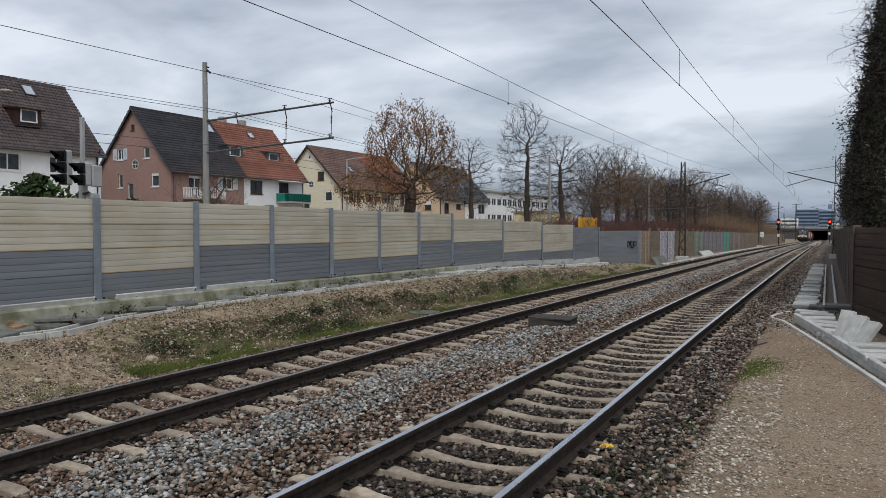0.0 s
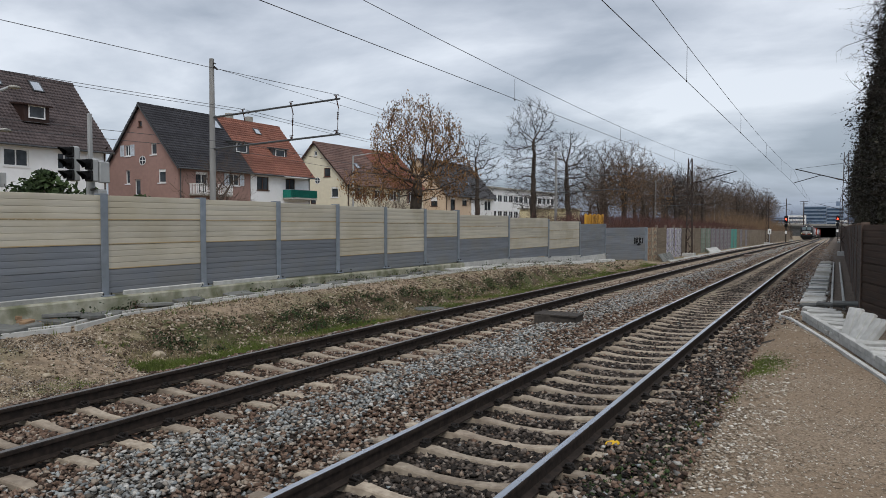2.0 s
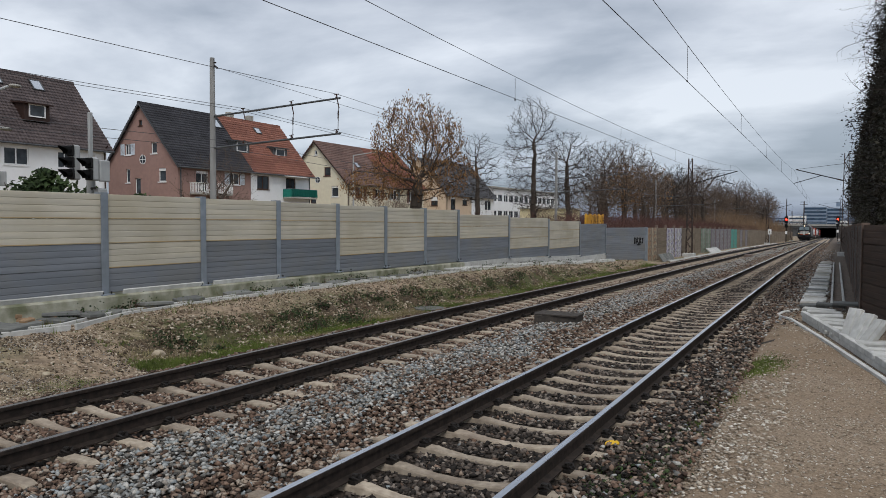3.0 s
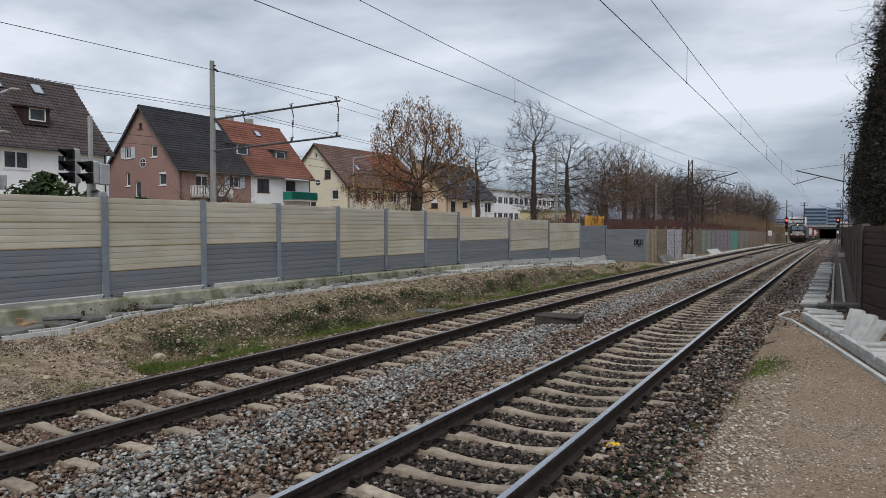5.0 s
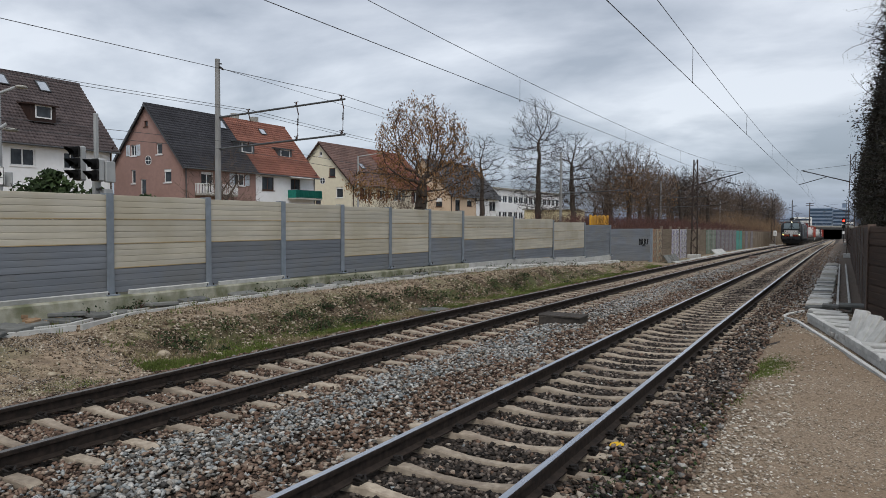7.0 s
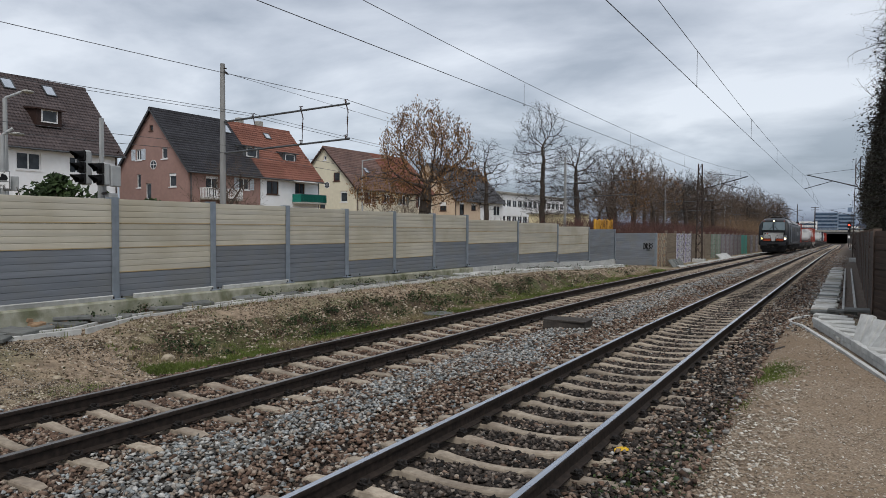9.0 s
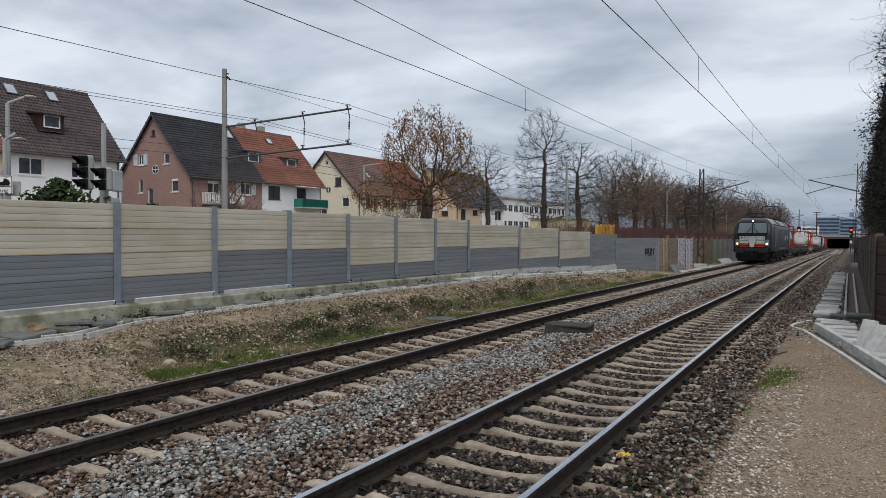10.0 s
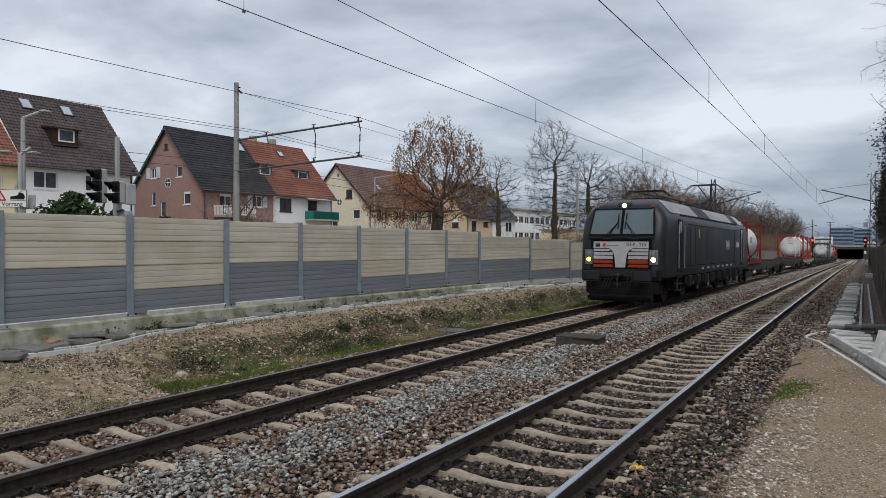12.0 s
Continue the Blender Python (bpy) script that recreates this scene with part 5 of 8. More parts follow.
def trees():
    # big tree that has kept its withered leaves
    rnd = random.Random(11)
    limbs, twigs, tips = crown_tree(21, [((0.2, 0.3, 6.0), (3.4, 3.4, 3.8)), ((-1.6, -2.5, 3.6), (2.4, 2.3, 1.3)), ((1.5, 2.2, 4.6), (2.2, 2.2, 1.9))], 2800, 3.4, 0.42, 0.26, 1.7, 0.40, (0.2, 0.2), 0.010)
    leaves = Wood()
    for p, d in tips:
        low = p.z < 4.0
        for k in range(rnd.choice((2, 5, 8, 11)) if not low else rnd.choice((4, 7, 10))):
            q = p + Vector((rnd.gauss(0, 0.15), rnd.gauss(0, 0.15), rnd.gauss(-0.12, 0.16)))
            leaves.leaf(q, rnd.uniform(0.05, 0.09), rnd, 2.6, 1.8)
    twiggy(tips, twigs, rnd, 1, 0.3)
    plant("tree", limbs, twigs, "large spreading tree hung with withered brown leaves", pose(-22.6, 42.0, 1.0), twig_m=DARK_TWIG, leaves=leaves, leaf_m=LEAF_BROWN)
    # bare trees behind the barrier
    kinds = []
    for seed, lobes, count, fork, r in (
            (1, [((0, 0, 8.6), (2.7, 2.7, 5.2)), ((0.4, -0.6, 4.6), (3.1, 3.1, 1.9))], 2600, 9.5, 0.29),
            (2, [((0, 0, 6.6), (2.6, 2.6, 3.6))], 1700, 6.5, 0.26),
            (3, [((0.3, 0, 7.2), (3.7, 3.7, 4.0))], 2200, 6.0, 0.30),
            (4, [((0, 0, 5.8), (2.0, 2.0, 3.0))], 750, 6.2, 0.20),
            (6, [((0, 0.4, 7.6), (3.0, 3.0, 4.6)), ((0.8, 0, 4.2), (2.8, 2.8, 1.6))], 2100, 7.0, 0.28)):
        rr = random.Random(seed + 50)
        lb, tw, tp = crown_tree(seed, lobes, count, fork, r)
        twiggy(tp, tw, rr, 3, 0.55, 0.007)
        kinds.append((lb, tw, max(p.z for p, d in tp)))
    spots = [(0, -22.0, 62.0, 13.4, 40), (3, -22.0, 50.6, 8.6, 0), (1, -22.0, 72.5, 11.4, 10), (2, -22.0, 95.0, 13.0, 70)]
    made = {}

    def put(k, x, y, h, turn, label, group=""):
        lb, tw, top = kinds[k]
        m = Matrix.Translation((x, y, ground_z(x, y))) @ pose(0, 0, 0, 0, 0, turn)
        if k not in made:
            made[k] = plant("tree", lb, tw, label, m, group=group, twig_m=DARK_TWIG if k in (0, 1, 3) else TWIG)
            t = made[k]
        else:
            t = copy_thing(made[k], m)
            tagged(t, label, "tree", group)
        t.scale = (h / top,) * 3
        return t

    for k, x, y, h, turn in spots:
        put(k, x, y, h, turn, "tall bare broad-crowned tree behind the barrier" if h > 10 else "small bare tree behind the barrier")
    rnd = random.Random(5)
    for i in range(46):
        y = 78 + i * 3.6 + rnd.uniform(-2.4, 2.4)
        x = -15.5 - rnd.uniform(0, 12) + 2.5 * smooth(120, 220, y)
        put(rnd.choice((1, 2, 2, 4, 4)), x, y, rnd.uniform(9.0, 13.6) * (1.0 if y > 88 else 0.75), rnd.uniform(0, 360), "bare grey-brown tree in the lineside wood", "lineside wood")
    # brushwood under the trees: low maroon stems near, ochre thicket farther on
    for name, label, material, n, y0, y1, lo, hi in (("brushwood", "low leafless maroon brushwood behind the barriers", MAROON, 3200, 50, 150, 1.1, 2.9), ("ochre_brushwood", "leafless ochre thicket along the line", TWIG_WARM, 1700, 112, 250, 1.5, 5.0)):
        w = Wood()
        rnd = random.Random(8)
        for i in range(n):
            y = rnd.uniform(y0, y1)
            x = -10.5 - abs(rnd.gauss(0, 5.5))
            p = Vector((x, y, ground_z(x, y)))
            d = Vector((rnd.gauss(0, 0.3), rnd.gauss(0, 0.3), 1)).normalized()
            ln = rnd.uniform(lo, hi)
            q = p + d * ln * 0.5
            w.bar(p, q, 0.018, 0.013, 3)
            for j in range(4):
                e = (d + Vector((rnd.gauss(0, 0.4), rnd.gauss(0, 0.4), 0.3))).normalized()
                q2 = q + e * ln * 0.35
                w.bar(q, q2, 0.012, 0.008, 3)
                for m in range(2):
                    e2 = (e + Vector((rnd.gauss(0, 0.4), rnd.gauss(0, 0.4), 0.1))).normalized()
                    w.bar(q2, q2 + e2 * ln * 0.25, 0.008, 0.003, 3)
        tagged(link(name, w.mesh(name), material), label, "bushes", kind="stuff")
    # a few trees keep russet leaves
    for k, (x, y, h) in enumerate(((-19.0, 84.0, 9.5), (-18.5, 97.0, 10.5))):
        rr = random.Random(60 + k)
        lb, tw, tp = crown_tree(30 + k, [((0, 0, 6.4), (2.6, 2.6, 3.4))], 1200, 6.0, 0.22)
        lv = Wood()
        for p, d in tp:
            for m in range(rr.choice((0, 2, 4))):
                lv.leaf(p + Vector((rr.gauss(0, 0.2), rr.gauss(0, 0.2), rr.gauss(0, 0.2))), rr.uniform(0.08, 0.14), rr, 1.6, 0.6)
        t = plant("tree", lb, tw, "slender tree with thin russet leaves in the lineside wood", pose(x, y, ground_z(x, y)), leaves=lv, leaf_m=LEAF_BROWN, group="lineside wood")
        t.scale = (h / 9.8,) * 3
    # dwarf tree and shrubs in front of the houses
    rr = random.Random(77)
    lb, tw, tp = Wood(), Wood(), []
    grow(lb, tw, tp, Vector((0, 0, 0)), Vector((0.05, 0, 1)), 2.4, 0.22, 4, rr, 1.0, 0.02, 0.03)
    grow(lb, tw, tp, Vector((0, 0, 1.7)), Vector((-0.4, -1.0, 0.05)).normalized(), 1.9, 0.12, 2, rr, 0.7, 0.05, 0.03)
    twiggy(tp, tw, rr, 4, 0.7)
    t = plant("tree", lb, tw, "pollarded bare garden tree", pose(-30.0, 31.5, 1.3))
    t.scale = (0.85,) * 3
    for i, (x, y, sx, sz, lab) in enumerate(((-14.0, 10.6, 1.7, 2.6, "dark evergreen shrub behind the barrier"), (-15, 12.6, 1.3, 2.3, "dark evergreen shrub behind the barrier"), (-16, 14.9, 1.5, 2.2, "clipped hedge behind the barrier"), (-20.5, 38.6, 1.0, 2.5, "small evergreen shrub beside the big tree"), (-21.5, 41.4, 0.9, 2.3, "small evergreen shrub beside the big tree"))):
        rr = random.Random(90 + i)
        w = Wood()
        for k in range(1700):
            a, b = rr.uniform(0, 6.28), rr.gauss(0, 1)
            rad = sx * (0.75 + 0.35 * noise.noise((math.cos(a) * 2, math.sin(a) * 2, b + i))) * rr.uniform(0.6, 1.0)
            ph = rr.uniform(0.0, 1.57)
            p = Vector((math.cos(a) * math.cos(ph) * rad, math.sin(a) * math.cos(ph) * rad, math.sin(ph) ** 0.7 * sz * (0.85 + 0.2 * rr.random())))
            w.leaf(p, rr.uniform(0.07, 0.13), rr)
        st = Wood()
        for k in range(14):
            a = rr.uniform(0, 6.28)
            st.bar(Vector((0, 0, -0.2)), Vector((math.cos(a) * sx * 0.6, math.sin(a) * sx * 0.6, sz * rr.uniform(0.6, 0.95))), 0.03, 0.01, 4)
        sh = thing("shrub", pose(x, y, ground_z(x, y)), lab, "shrub")
        link("stems", st.mesh("stems"), BARK, sh)
        link("leaves", w.mesh("leaves"), HEDGE, sh)
    # bare winter bushes by the cream house
    w = Wood()
    rr = random.Random(33)
    for i in range(420):
        c = rr.choice(((-38, 63.5), (-39, 66.5), (-41, 71), (-38, 60), (-36, 100), (-34, 96)))
        p = Vector((c[0] + rr.gauss(0, 0.5), c[1] + rr.gauss(0, 1.4), 1.0))
        d = Vector((rr.gauss(0, 0.35), rr.gauss(0, 0.35), 1)).normalized()
        q = p + d * rr.uniform(1.8, 3.4)
        w.bar(p, q, 0.018, 0.008, 3)
        for k in range(3):
            e = (d + Vector((rr.gauss(0, 0.5), rr.gauss(0, 0.5), 0.1))).normalized()
            w.bar(q, q + e * 0.8, 0.009, 0.004, 3)
    tagged(link("garden_bushes", w.mesh("garden_bushes"), TWIG), "leafless garden bushes before the houses", "bushes", kind="stuff")


trees()


def ivy_trees():
    """Ivy-clad trees close behind the fence: a dark leaf mass, with long thin bare shoots arching out of it."""
    for n, (y0, y1, top) in enumerate(((19.5, 28.0, 10.5), (28.0, 40.0, 9.0), (40.0, 58.0, 8.0))):
        rr = random.Random(300 + n)
        limbs, twigs, lv = Wood(), Wood(), Wood()

        def edge(y, z):
            return (3.68 if z > 2.7 else 3.9) + 0.11 * max(0.0, z - 4.5) + 0.3 * noise.noise((y * 0.6, z * 0.7, 4.0)) + 0.22 * noise.noise((y * 1.7, z * 1.9, 9.0))

        for k in range(5):
            y = y0 + (y1 - y0) * (k + 0.5) / 5
            p = Vector((5.1 + rr.uniform(-0.3, 0.5), y, -0.4 + drop(y)))
            q = p + Vector((rr.uniform(-0.3, 0.2), rr.uniform(-0.5, 0.5), top - 1.0))
            limbs.bar(p, q, 0.16, 0.08, 7)
        # arching shoots with short side twigs
        for k in range(620 if n == 0 else 130):
            y, z = rr.uniform(y0, y1), rr.uniform(2.5 if n else 5.0, top + (1.5 if n == 0 else 0))
            p = Vector((edge(y, z) + 0.5, y, z + drop(y)))
            d = Vector((-1.0, rr.gauss(0, 0.6), rr.gauss(0.45, 0.5))).normalized()
            turn = Vector((rr.gauss(0.06, 0.10), rr.gauss(0, 0.14), rr.gauss(-0.13, 0.12)))
            r = rr.uniform(0.008, 0.015)
            m = rr.randrange(7, 13)
            ln = rr.uniform(0.08, 0.15) * (1.0 if n == 0 else 0.8)
            for j in range(m):
                d = (d + turn + Vector((rr.gauss(0, 0.10), rr.gauss(0, 0.10), rr.gauss(0, 0.10)))).normalized()
                q = p + d * ln
                twigs.bar(p, q, r, r * 0.88, 4)
                p, r = q, r * 0.88
                for h in range(rr.choice((0, 1, 1, 2))):
                    e = (d + Vector((rr.gauss(0, 0.8), rr.gauss(0, 0.8), rr.gauss(0, 0.8)))).normalized()
                    f = (e + Vector((rr.gauss(0, 0.3), rr.gauss(0, 0.3), rr.gauss(-0.1, 0.3)))).normalized()
                    g = p + e * rr.uniform(0.08, 0.22)
                    twigs.bar(p, g, r * 0.6, r * 0.5, 3)
                    twigs.bar(g, g + f * rr.uniform(0.06, 0.2), r * 0.5, r * 0.3, 3)
                    if rr.random() < 0.12:
                        lv.leaf(g, rr.uniform(0.025, 0.045), rr, 1.3)
        for k in range(30000 if n == 0 else 20000):
            y = rr.uniform(y0, y1)
            z = rr.uniform(0.6, top - 0.6)
            if z > 5.5 and rr.random() < 0.8 * (z - 5.5) / (top - 5.5):
                continue
            x = edge(y, z) + abs(rr.gauss(0, 0.5))
            lv.leaf(Vector((x, y, z + drop(y))), rr.uniform(0.04, 0.10), rr, 1.3)
        # sprigs of leaves standing out of the mass
        for k in range(90):
            y, z = rr.uniform(y0, y1), rr.uniform(2.6, top * 0.75)
            c = Vector((edge(y, z) - rr.uniform(0.0, 0.35), y, z + drop(y)))
            twigs.bar(c, c + Vector((0.7, 0, -0.1)), 0.008, 0.014, 3)
            for j in range(12):
                lv.leaf(c + Vector((rr.gauss(0.05, 0.14), rr.gauss(0, 0.2), rr.gauss(0, 0.10))), rr.uniform(0.035, 0.07), rr, 1.3)
        plant("tree", limbs, twigs, "ivy-clad tree with arching bare shoots beyond the fence", Matrix(), twig_m=DARK_TWIG, leaves=lv, leaf_m=IVY)


ivy_trees()


def grass_tufts():
    """Blades of grass and weeds on the bank and beside the path."""
    rnd = random.Random(3)
    green, dry = Wood(), Wood()

    def tuft(w, x, y, n, hgt):
        z = ground_z(x, y)
        for k in range(n):
            p = Vector((x + rnd.gauss(0, 0.05), y + rnd.gauss(0, 0.05), z - 0.01))
            e = Vector((rnd.gauss(0, 0.5), rnd.gauss(0, 0.5), 1)).normalized() * hgt * rnd.uniform(0.5, 1.2)
            s = Vector((rnd.gauss(0, 1), rnd.gauss(0, 1), 0)).normalized() * 0.006
            j = len(w.v)
            w.v += [p - s, p + s, p + e * 0.6 + s * 0.7, p + e]
            w.f.append((j, j + 1, j + 2, j + 3))

    for i in range(14000):
        y = 7.5 + 36.5 * rnd.random() ** 1.3
        x = -6.05 - abs(rnd.gauss(0.30, 0.5))
        if x < -8.0:
            continue
        k = noise.noise((x * 0.8, y * 0.5, 2))
        if k > -0.16 + 0.25 * smooth(-6.5, -7.2, x):
            tuft(green, x, y, 13, rnd.uniform(0.03, 0.10))
        elif rnd.random() < 0.6:
            tuft(dry, x, y, 6, rnd.uniform(0.05, 0.12))
    for i in range(900):
        y = rnd.uniform(7, 43)
        tuft(green if rnd.random() < 0.5 else dry, -8.9 + rnd.gauss(0, 0.35), y, 6, rnd.uniform(0.06, 0.2))
    for i in range(1500):
        c = rnd.choice(((2.1, 11.6, 0.13, 0.35), (2.1, 11.6, 0.13, 0.35), (2.0, 11.0, 0.1, 0.2), (1.75, 9.3, 0.10, 0.35), (1.7, 8.1, 0.05, 0.15), (1.35, 6.2, 0.12, 0.5), (-6.5, 6.2, 0.2, 0.3), (-9.1, 6.8, 0.1, 0.5), (3.2, 17.0, 0.1, 0.8)))
        tuft(green, c[0] + rnd.gauss(0, c[2]), c[1] + rnd.gauss(0, c[3]), 8, rnd.uniform(0.015, 0.05))
    tagged(link("grass", green.mesh("grass"), GRASS), "patchy green grass on the bank and path edge", "grass", kind="stuff")
    tagged(link("dry_grass", dry.mesh("dry_grass"), DRY_GRASS), "withered straw-coloured grass and stalks", "grass", kind="stuff")
    # brambles and leafy weeds on the bank and at the barrier's foot
    leafy, stalks = Wood(), Wood()
    spots = [(-7.35 + rnd.gauss(0, 0.28), rnd.uniform(8.5, 21), rnd.uniform(0.10, 0.26)) for i in range(46)] + [(-9.27 + rnd.uniform(-0.06, 0.12), rnd.uniform(5.5, 34), rnd.uniform(0.10, 0.24)) for i in range(34)] + [(-7.2 + rnd.gauss(0, 0.3), rnd.uniform(21, 40), rnd.uniform(0.12, 0.28)) for i in range(20)]
    for x, y, size in spots:
        z = ground_z(x, y)
        for k in range(7):
            p = Vector((x + rnd.gauss(0, 0.08), y + rnd.gauss(0, 0.12), z - 0.01))
            q = p + Vector((rnd.gauss(0.1, 0.2), rnd.gauss(0, 0.25), rnd.uniform(0.5, 1.0))) * size
            e = q + Vector((rnd.gauss(0.12, 0.2), rnd.gauss(0, 0.3), rnd.uniform(-0.5, 0.1))) * size
            stalks.bar(p, q, 0.005, 0.004, 3)
            stalks.bar(q, e, 0.004, 0.002, 3)
        for k in range(int(60 + 260 * size)):
            leafy.leaf(Vector((x + rnd.gauss(0, size * 0.7), y + rnd.gauss(0, size * 1.1), z + abs(rnd.gauss(0, size * 0.5)))), rnd.uniform(0.018, 0.045), rnd)
    tagged(link("brambles", leafy.mesh("brambles"), HEDGE), "dark green bramble leaves on the bank", "brambles", kind="stuff")
    tagged(link("bramble_stalks", stalks.mesh("bramble_stalks"), MAROON), "reddish dry bramble stalks on the bank", "brambles", kind="stuff")
    # low weeds beside the near rail
    w = Wood()
    for i in range(2600):
        c = rnd.choice(((1.25, 5.3, 0.18, 0.9), (1.5, 6.5, 0.2, 0.7), (1.2, 4.4, 0.2, 0.5), (-9.0, 5.9, 0.2, 0.6), (-8.95, 27, 0.12, 2.5), (-7.6, 11, 0.4, 2)))
        x, y = c[0] + rnd.gauss(0, c[2]), c[1] + rnd.gauss(0, c[3])
        w.leaf(Vector((x, y, ground_z(x, y) + rnd.uniform(0.02, 0.07))), rnd.uniform(0.012, 0.035), rnd)
    tagged(link("weeds", w.mesh("weeds"), HEDGE), "low dark weeds among the stones", "weeds", kind="stuff")


grass_tufts()


# ---- overhead line ----
CONC_MAST = mat("concrete_mast", (0.30, 0.30, 0.295), (0.23, 0.23, 0.225), scale=6, rough=0.9, bump=0.15, stretch=(1, 1, 0.2), stain=(0.17, 0.17, 0.165), stain_scale=0.9)
LATTICE = mat("dark_lattice_steel", (0.075, 0.055, 0.045), (0.045, 0.034, 0.03), scale=6, rough=0.7, metal=0.3)
INSUL = mat("brown_insulator", (0.06, 0.03, 0.022), (0.04, 0.02, 0.015), scale=4, rough=0.25)


def insulator(bm, a, b, r=0.06, n=5):
    a, b = Vector(a), Vector(b)
    for k in range(n):
        p, q = a.lerp(b, k / n), a.lerp(b, (k + 0.55) / n)
        tube(bm, p, q, r, r * 0.55, n=8)
    tube(bm, a, b, r * 0.4, n=6)


def wire(name, pts, r, label, material=None):
    """Wire through supports, hanging between them. pts: supports and the sag after each."""
    line = [Vector(pts[0][0])]
    for (a, sag), (b, _) in zip(pts, pts[1:]):
        a, b = Vector(a), Vector(b)
        n = 14
        line += [a.lerp(b, k / n) - Vector((0, 0, 4 * sag * (k / n) * (1 - k / n))) for k in range(1, n + 1)]
    bm = bmesh.new()
    sweep(bm, [(r * math.cos(1.2566 * k), r * math.sin(1.2566 * k)) for k in range(5)], line)
    return tagged(part(name, bm, material or CABLE), label, "overhead wire")


def concrete_mast(y, x=-17.0):
    z0 = ground_z(x, y)
    d = drop(y)
    top = 7.95 + d * 0.9
    m = thing("catenary_mast", label="tapered grey concrete mast with two crossarms behind the barrier", category="catenary mast", group="concrete masts")
    bm = bmesh.new()
    tube(bm, (x, y, z0 - 0.3), (x, y, top), 0.13, 0.085, n=14)
    part("pole", bm, CONC_MAST, m)
    for z, reach in ((5.84 + d, 5.75), (4.70 + d, 5.75)):
        bm = bmesh.new()
        tube(bm, (x, y, z), (x + reach, y, z + 0.22), 0.038, 0.032, n=8)
        arm = part("crossarm", bm, GUTTER, m)
        for k, dx in enumerate((1.5, 3.7, 5.6)):
            zz = z + 0.22 * dx / reach
            bm = bmesh.new()
            insulator(bm, (x + dx, y, zz + 0.03), (x + dx, y, zz + 0.12), 0.045, 2)
            tube(bm, (x + dx - 0.09, y, zz + 0.13), (x + dx + 0.09, y, zz + 0.14), 0.014, n=5)
            if z > 5 + d:
                tube(bm, (x + dx + 0.02, y, zz), (x + dx + 0.10, y, zz - 0.3), 0.02, n=5)
            part("insulator", bm, INSUL, arm)
    for dx in (3.7, 5.6):
        bm = bmesh.new()
        za, zb = 5.84 + d + 0.2 * dx / 5.75, 4.70 + d + 0.22 * dx / 5.75
        tube(bm, (x + dx + 0.08, y, za - 0.25), (x + dx + 0.05, y, zb), 0.012, n=5)
        insulator(bm, (x + dx + 0.07, y, (za + zb) / 2 + 0.15), (x + dx + 0.06, y, (za + zb) / 2 - 0.1), 0.035, 4)
        part("hanger", bm, INSUL, m)
    bm = bmesh.new()
    tube(bm, (x, y, top - 0.15), (x + 0.2, y, top - 0.2), 0.025, n=5)
    insulator(bm, (x + 0.12, y, top - 0.3), (x + 0.3, y, top - 0.42), 0.045, 3)
    part("bracket", bm, IRON, m)
    return m


MAST_YS = (18.8, 55.0, 91.0, 140.0)
for y in MAST_YS:
    concrete_mast(y)
for dx, z in ((1.2, 6.0), (1.55, 6.02), (5.6, 6.2), (1.5, 4.82), (1.0, 4.62)):
    wire("feeder_wire", [((-17 + dx, -18, z), 0.25)] + [((-17 + dx, y, z + drop(y)), 0.35) for y in MAST_YS] + [((-17 + dx, 190, z + drop(190)), 0)], 0.008, "dark feeder wire on concrete masts")
wire("stay_wire", [((-16.9, 18.8, 7.6), 0.05), ((-15.3, 55, 5.9), 0)], 0.008, "thin slanting stay wire")


def lattice_mast(x, y, height, side, name_label):
    z0 = ground_z(x, y)
    zr = drop(y)
    m = thing("catenary_mast", label=name_label, category="catenary mast", group="lattice masts")
    w0, w1 = 0.24, 0.14
    top = zr + height
    for sx in (-1, 1):
        for sy in (-1, 1):
            bm = bmesh.new()
            tube(bm, (x + sx * w0, y + sy * w0, z0 - 0.1), (x + sx * w1, y + sy * w1, top), 0.034, n=4)
            part("leg", bm, LATTICE, m)
    bm = bmesh.new()
    n = 13
    for k in range(n):
        a, b = k / n, (k + 1) / n
        wa, wb = w0 + (w1 - w0) * a, w0 + (w1 - w0) * b
        za, zb = z0 + (top - z0) * a, z0 + (top - z0) * b
        s = 1 if k % 2 else -1
        for sy in (-1, 1):
            tube(bm, (x + s * wa, y + sy * wa, za), (x - s * wb, y + sy * wb, zb), 0.02, n=4)
            tube(bm, (x + sy * wa, y + s * wa, za), (x + sy * wb, y - s * wb, zb), 0.02, n=4)
    part("bracing", bm, LATTICE, m)
    # cantilever
    tx = (0.1 if x > 0 else left_x(y) + 0.1)
    bm = bmesh.new()
    a, b = Vector((x, y, zr + 5.45)), Vector((tx, y, zr + 6.4))
    tube(bm, a, b, 0.035, n=6)
    c = a.lerp(b, 0.48)
    tube(bm, c, (tx - 0.15, y, zr + 5.35), 0.025, n=6)
    tube(bm, (x, y, zr + 6.75), b, 0.012, n=5)
    cant = part("cantilever", bm, IRON, m)
    bm = bmesh.new()
    insulator(bm, a.lerp(b, 0.06), a.lerp(b, 0.2), 0.07, 6)
    part("insulator", bm, INSUL, cant)
    bm = bmesh.new()
    box(bm, (x, y, z0 + 0.05), (0.9, 0.9, 0.5), bevel=0.03)
    part("footing", bm, PALE_CONCRETE, m)


SPANS = (-6.0, 60.0, 133.0, 205.0)
for y in SPANS[1:]:
    lattice_mast(3.42, y, 7.5, 1, "dark steel lattice mast with cantilever beside the fence")
    lattice_mast(-7.5, y, 7.5, -1, "dark steel lattice mast with cantilever before the timber barrier")


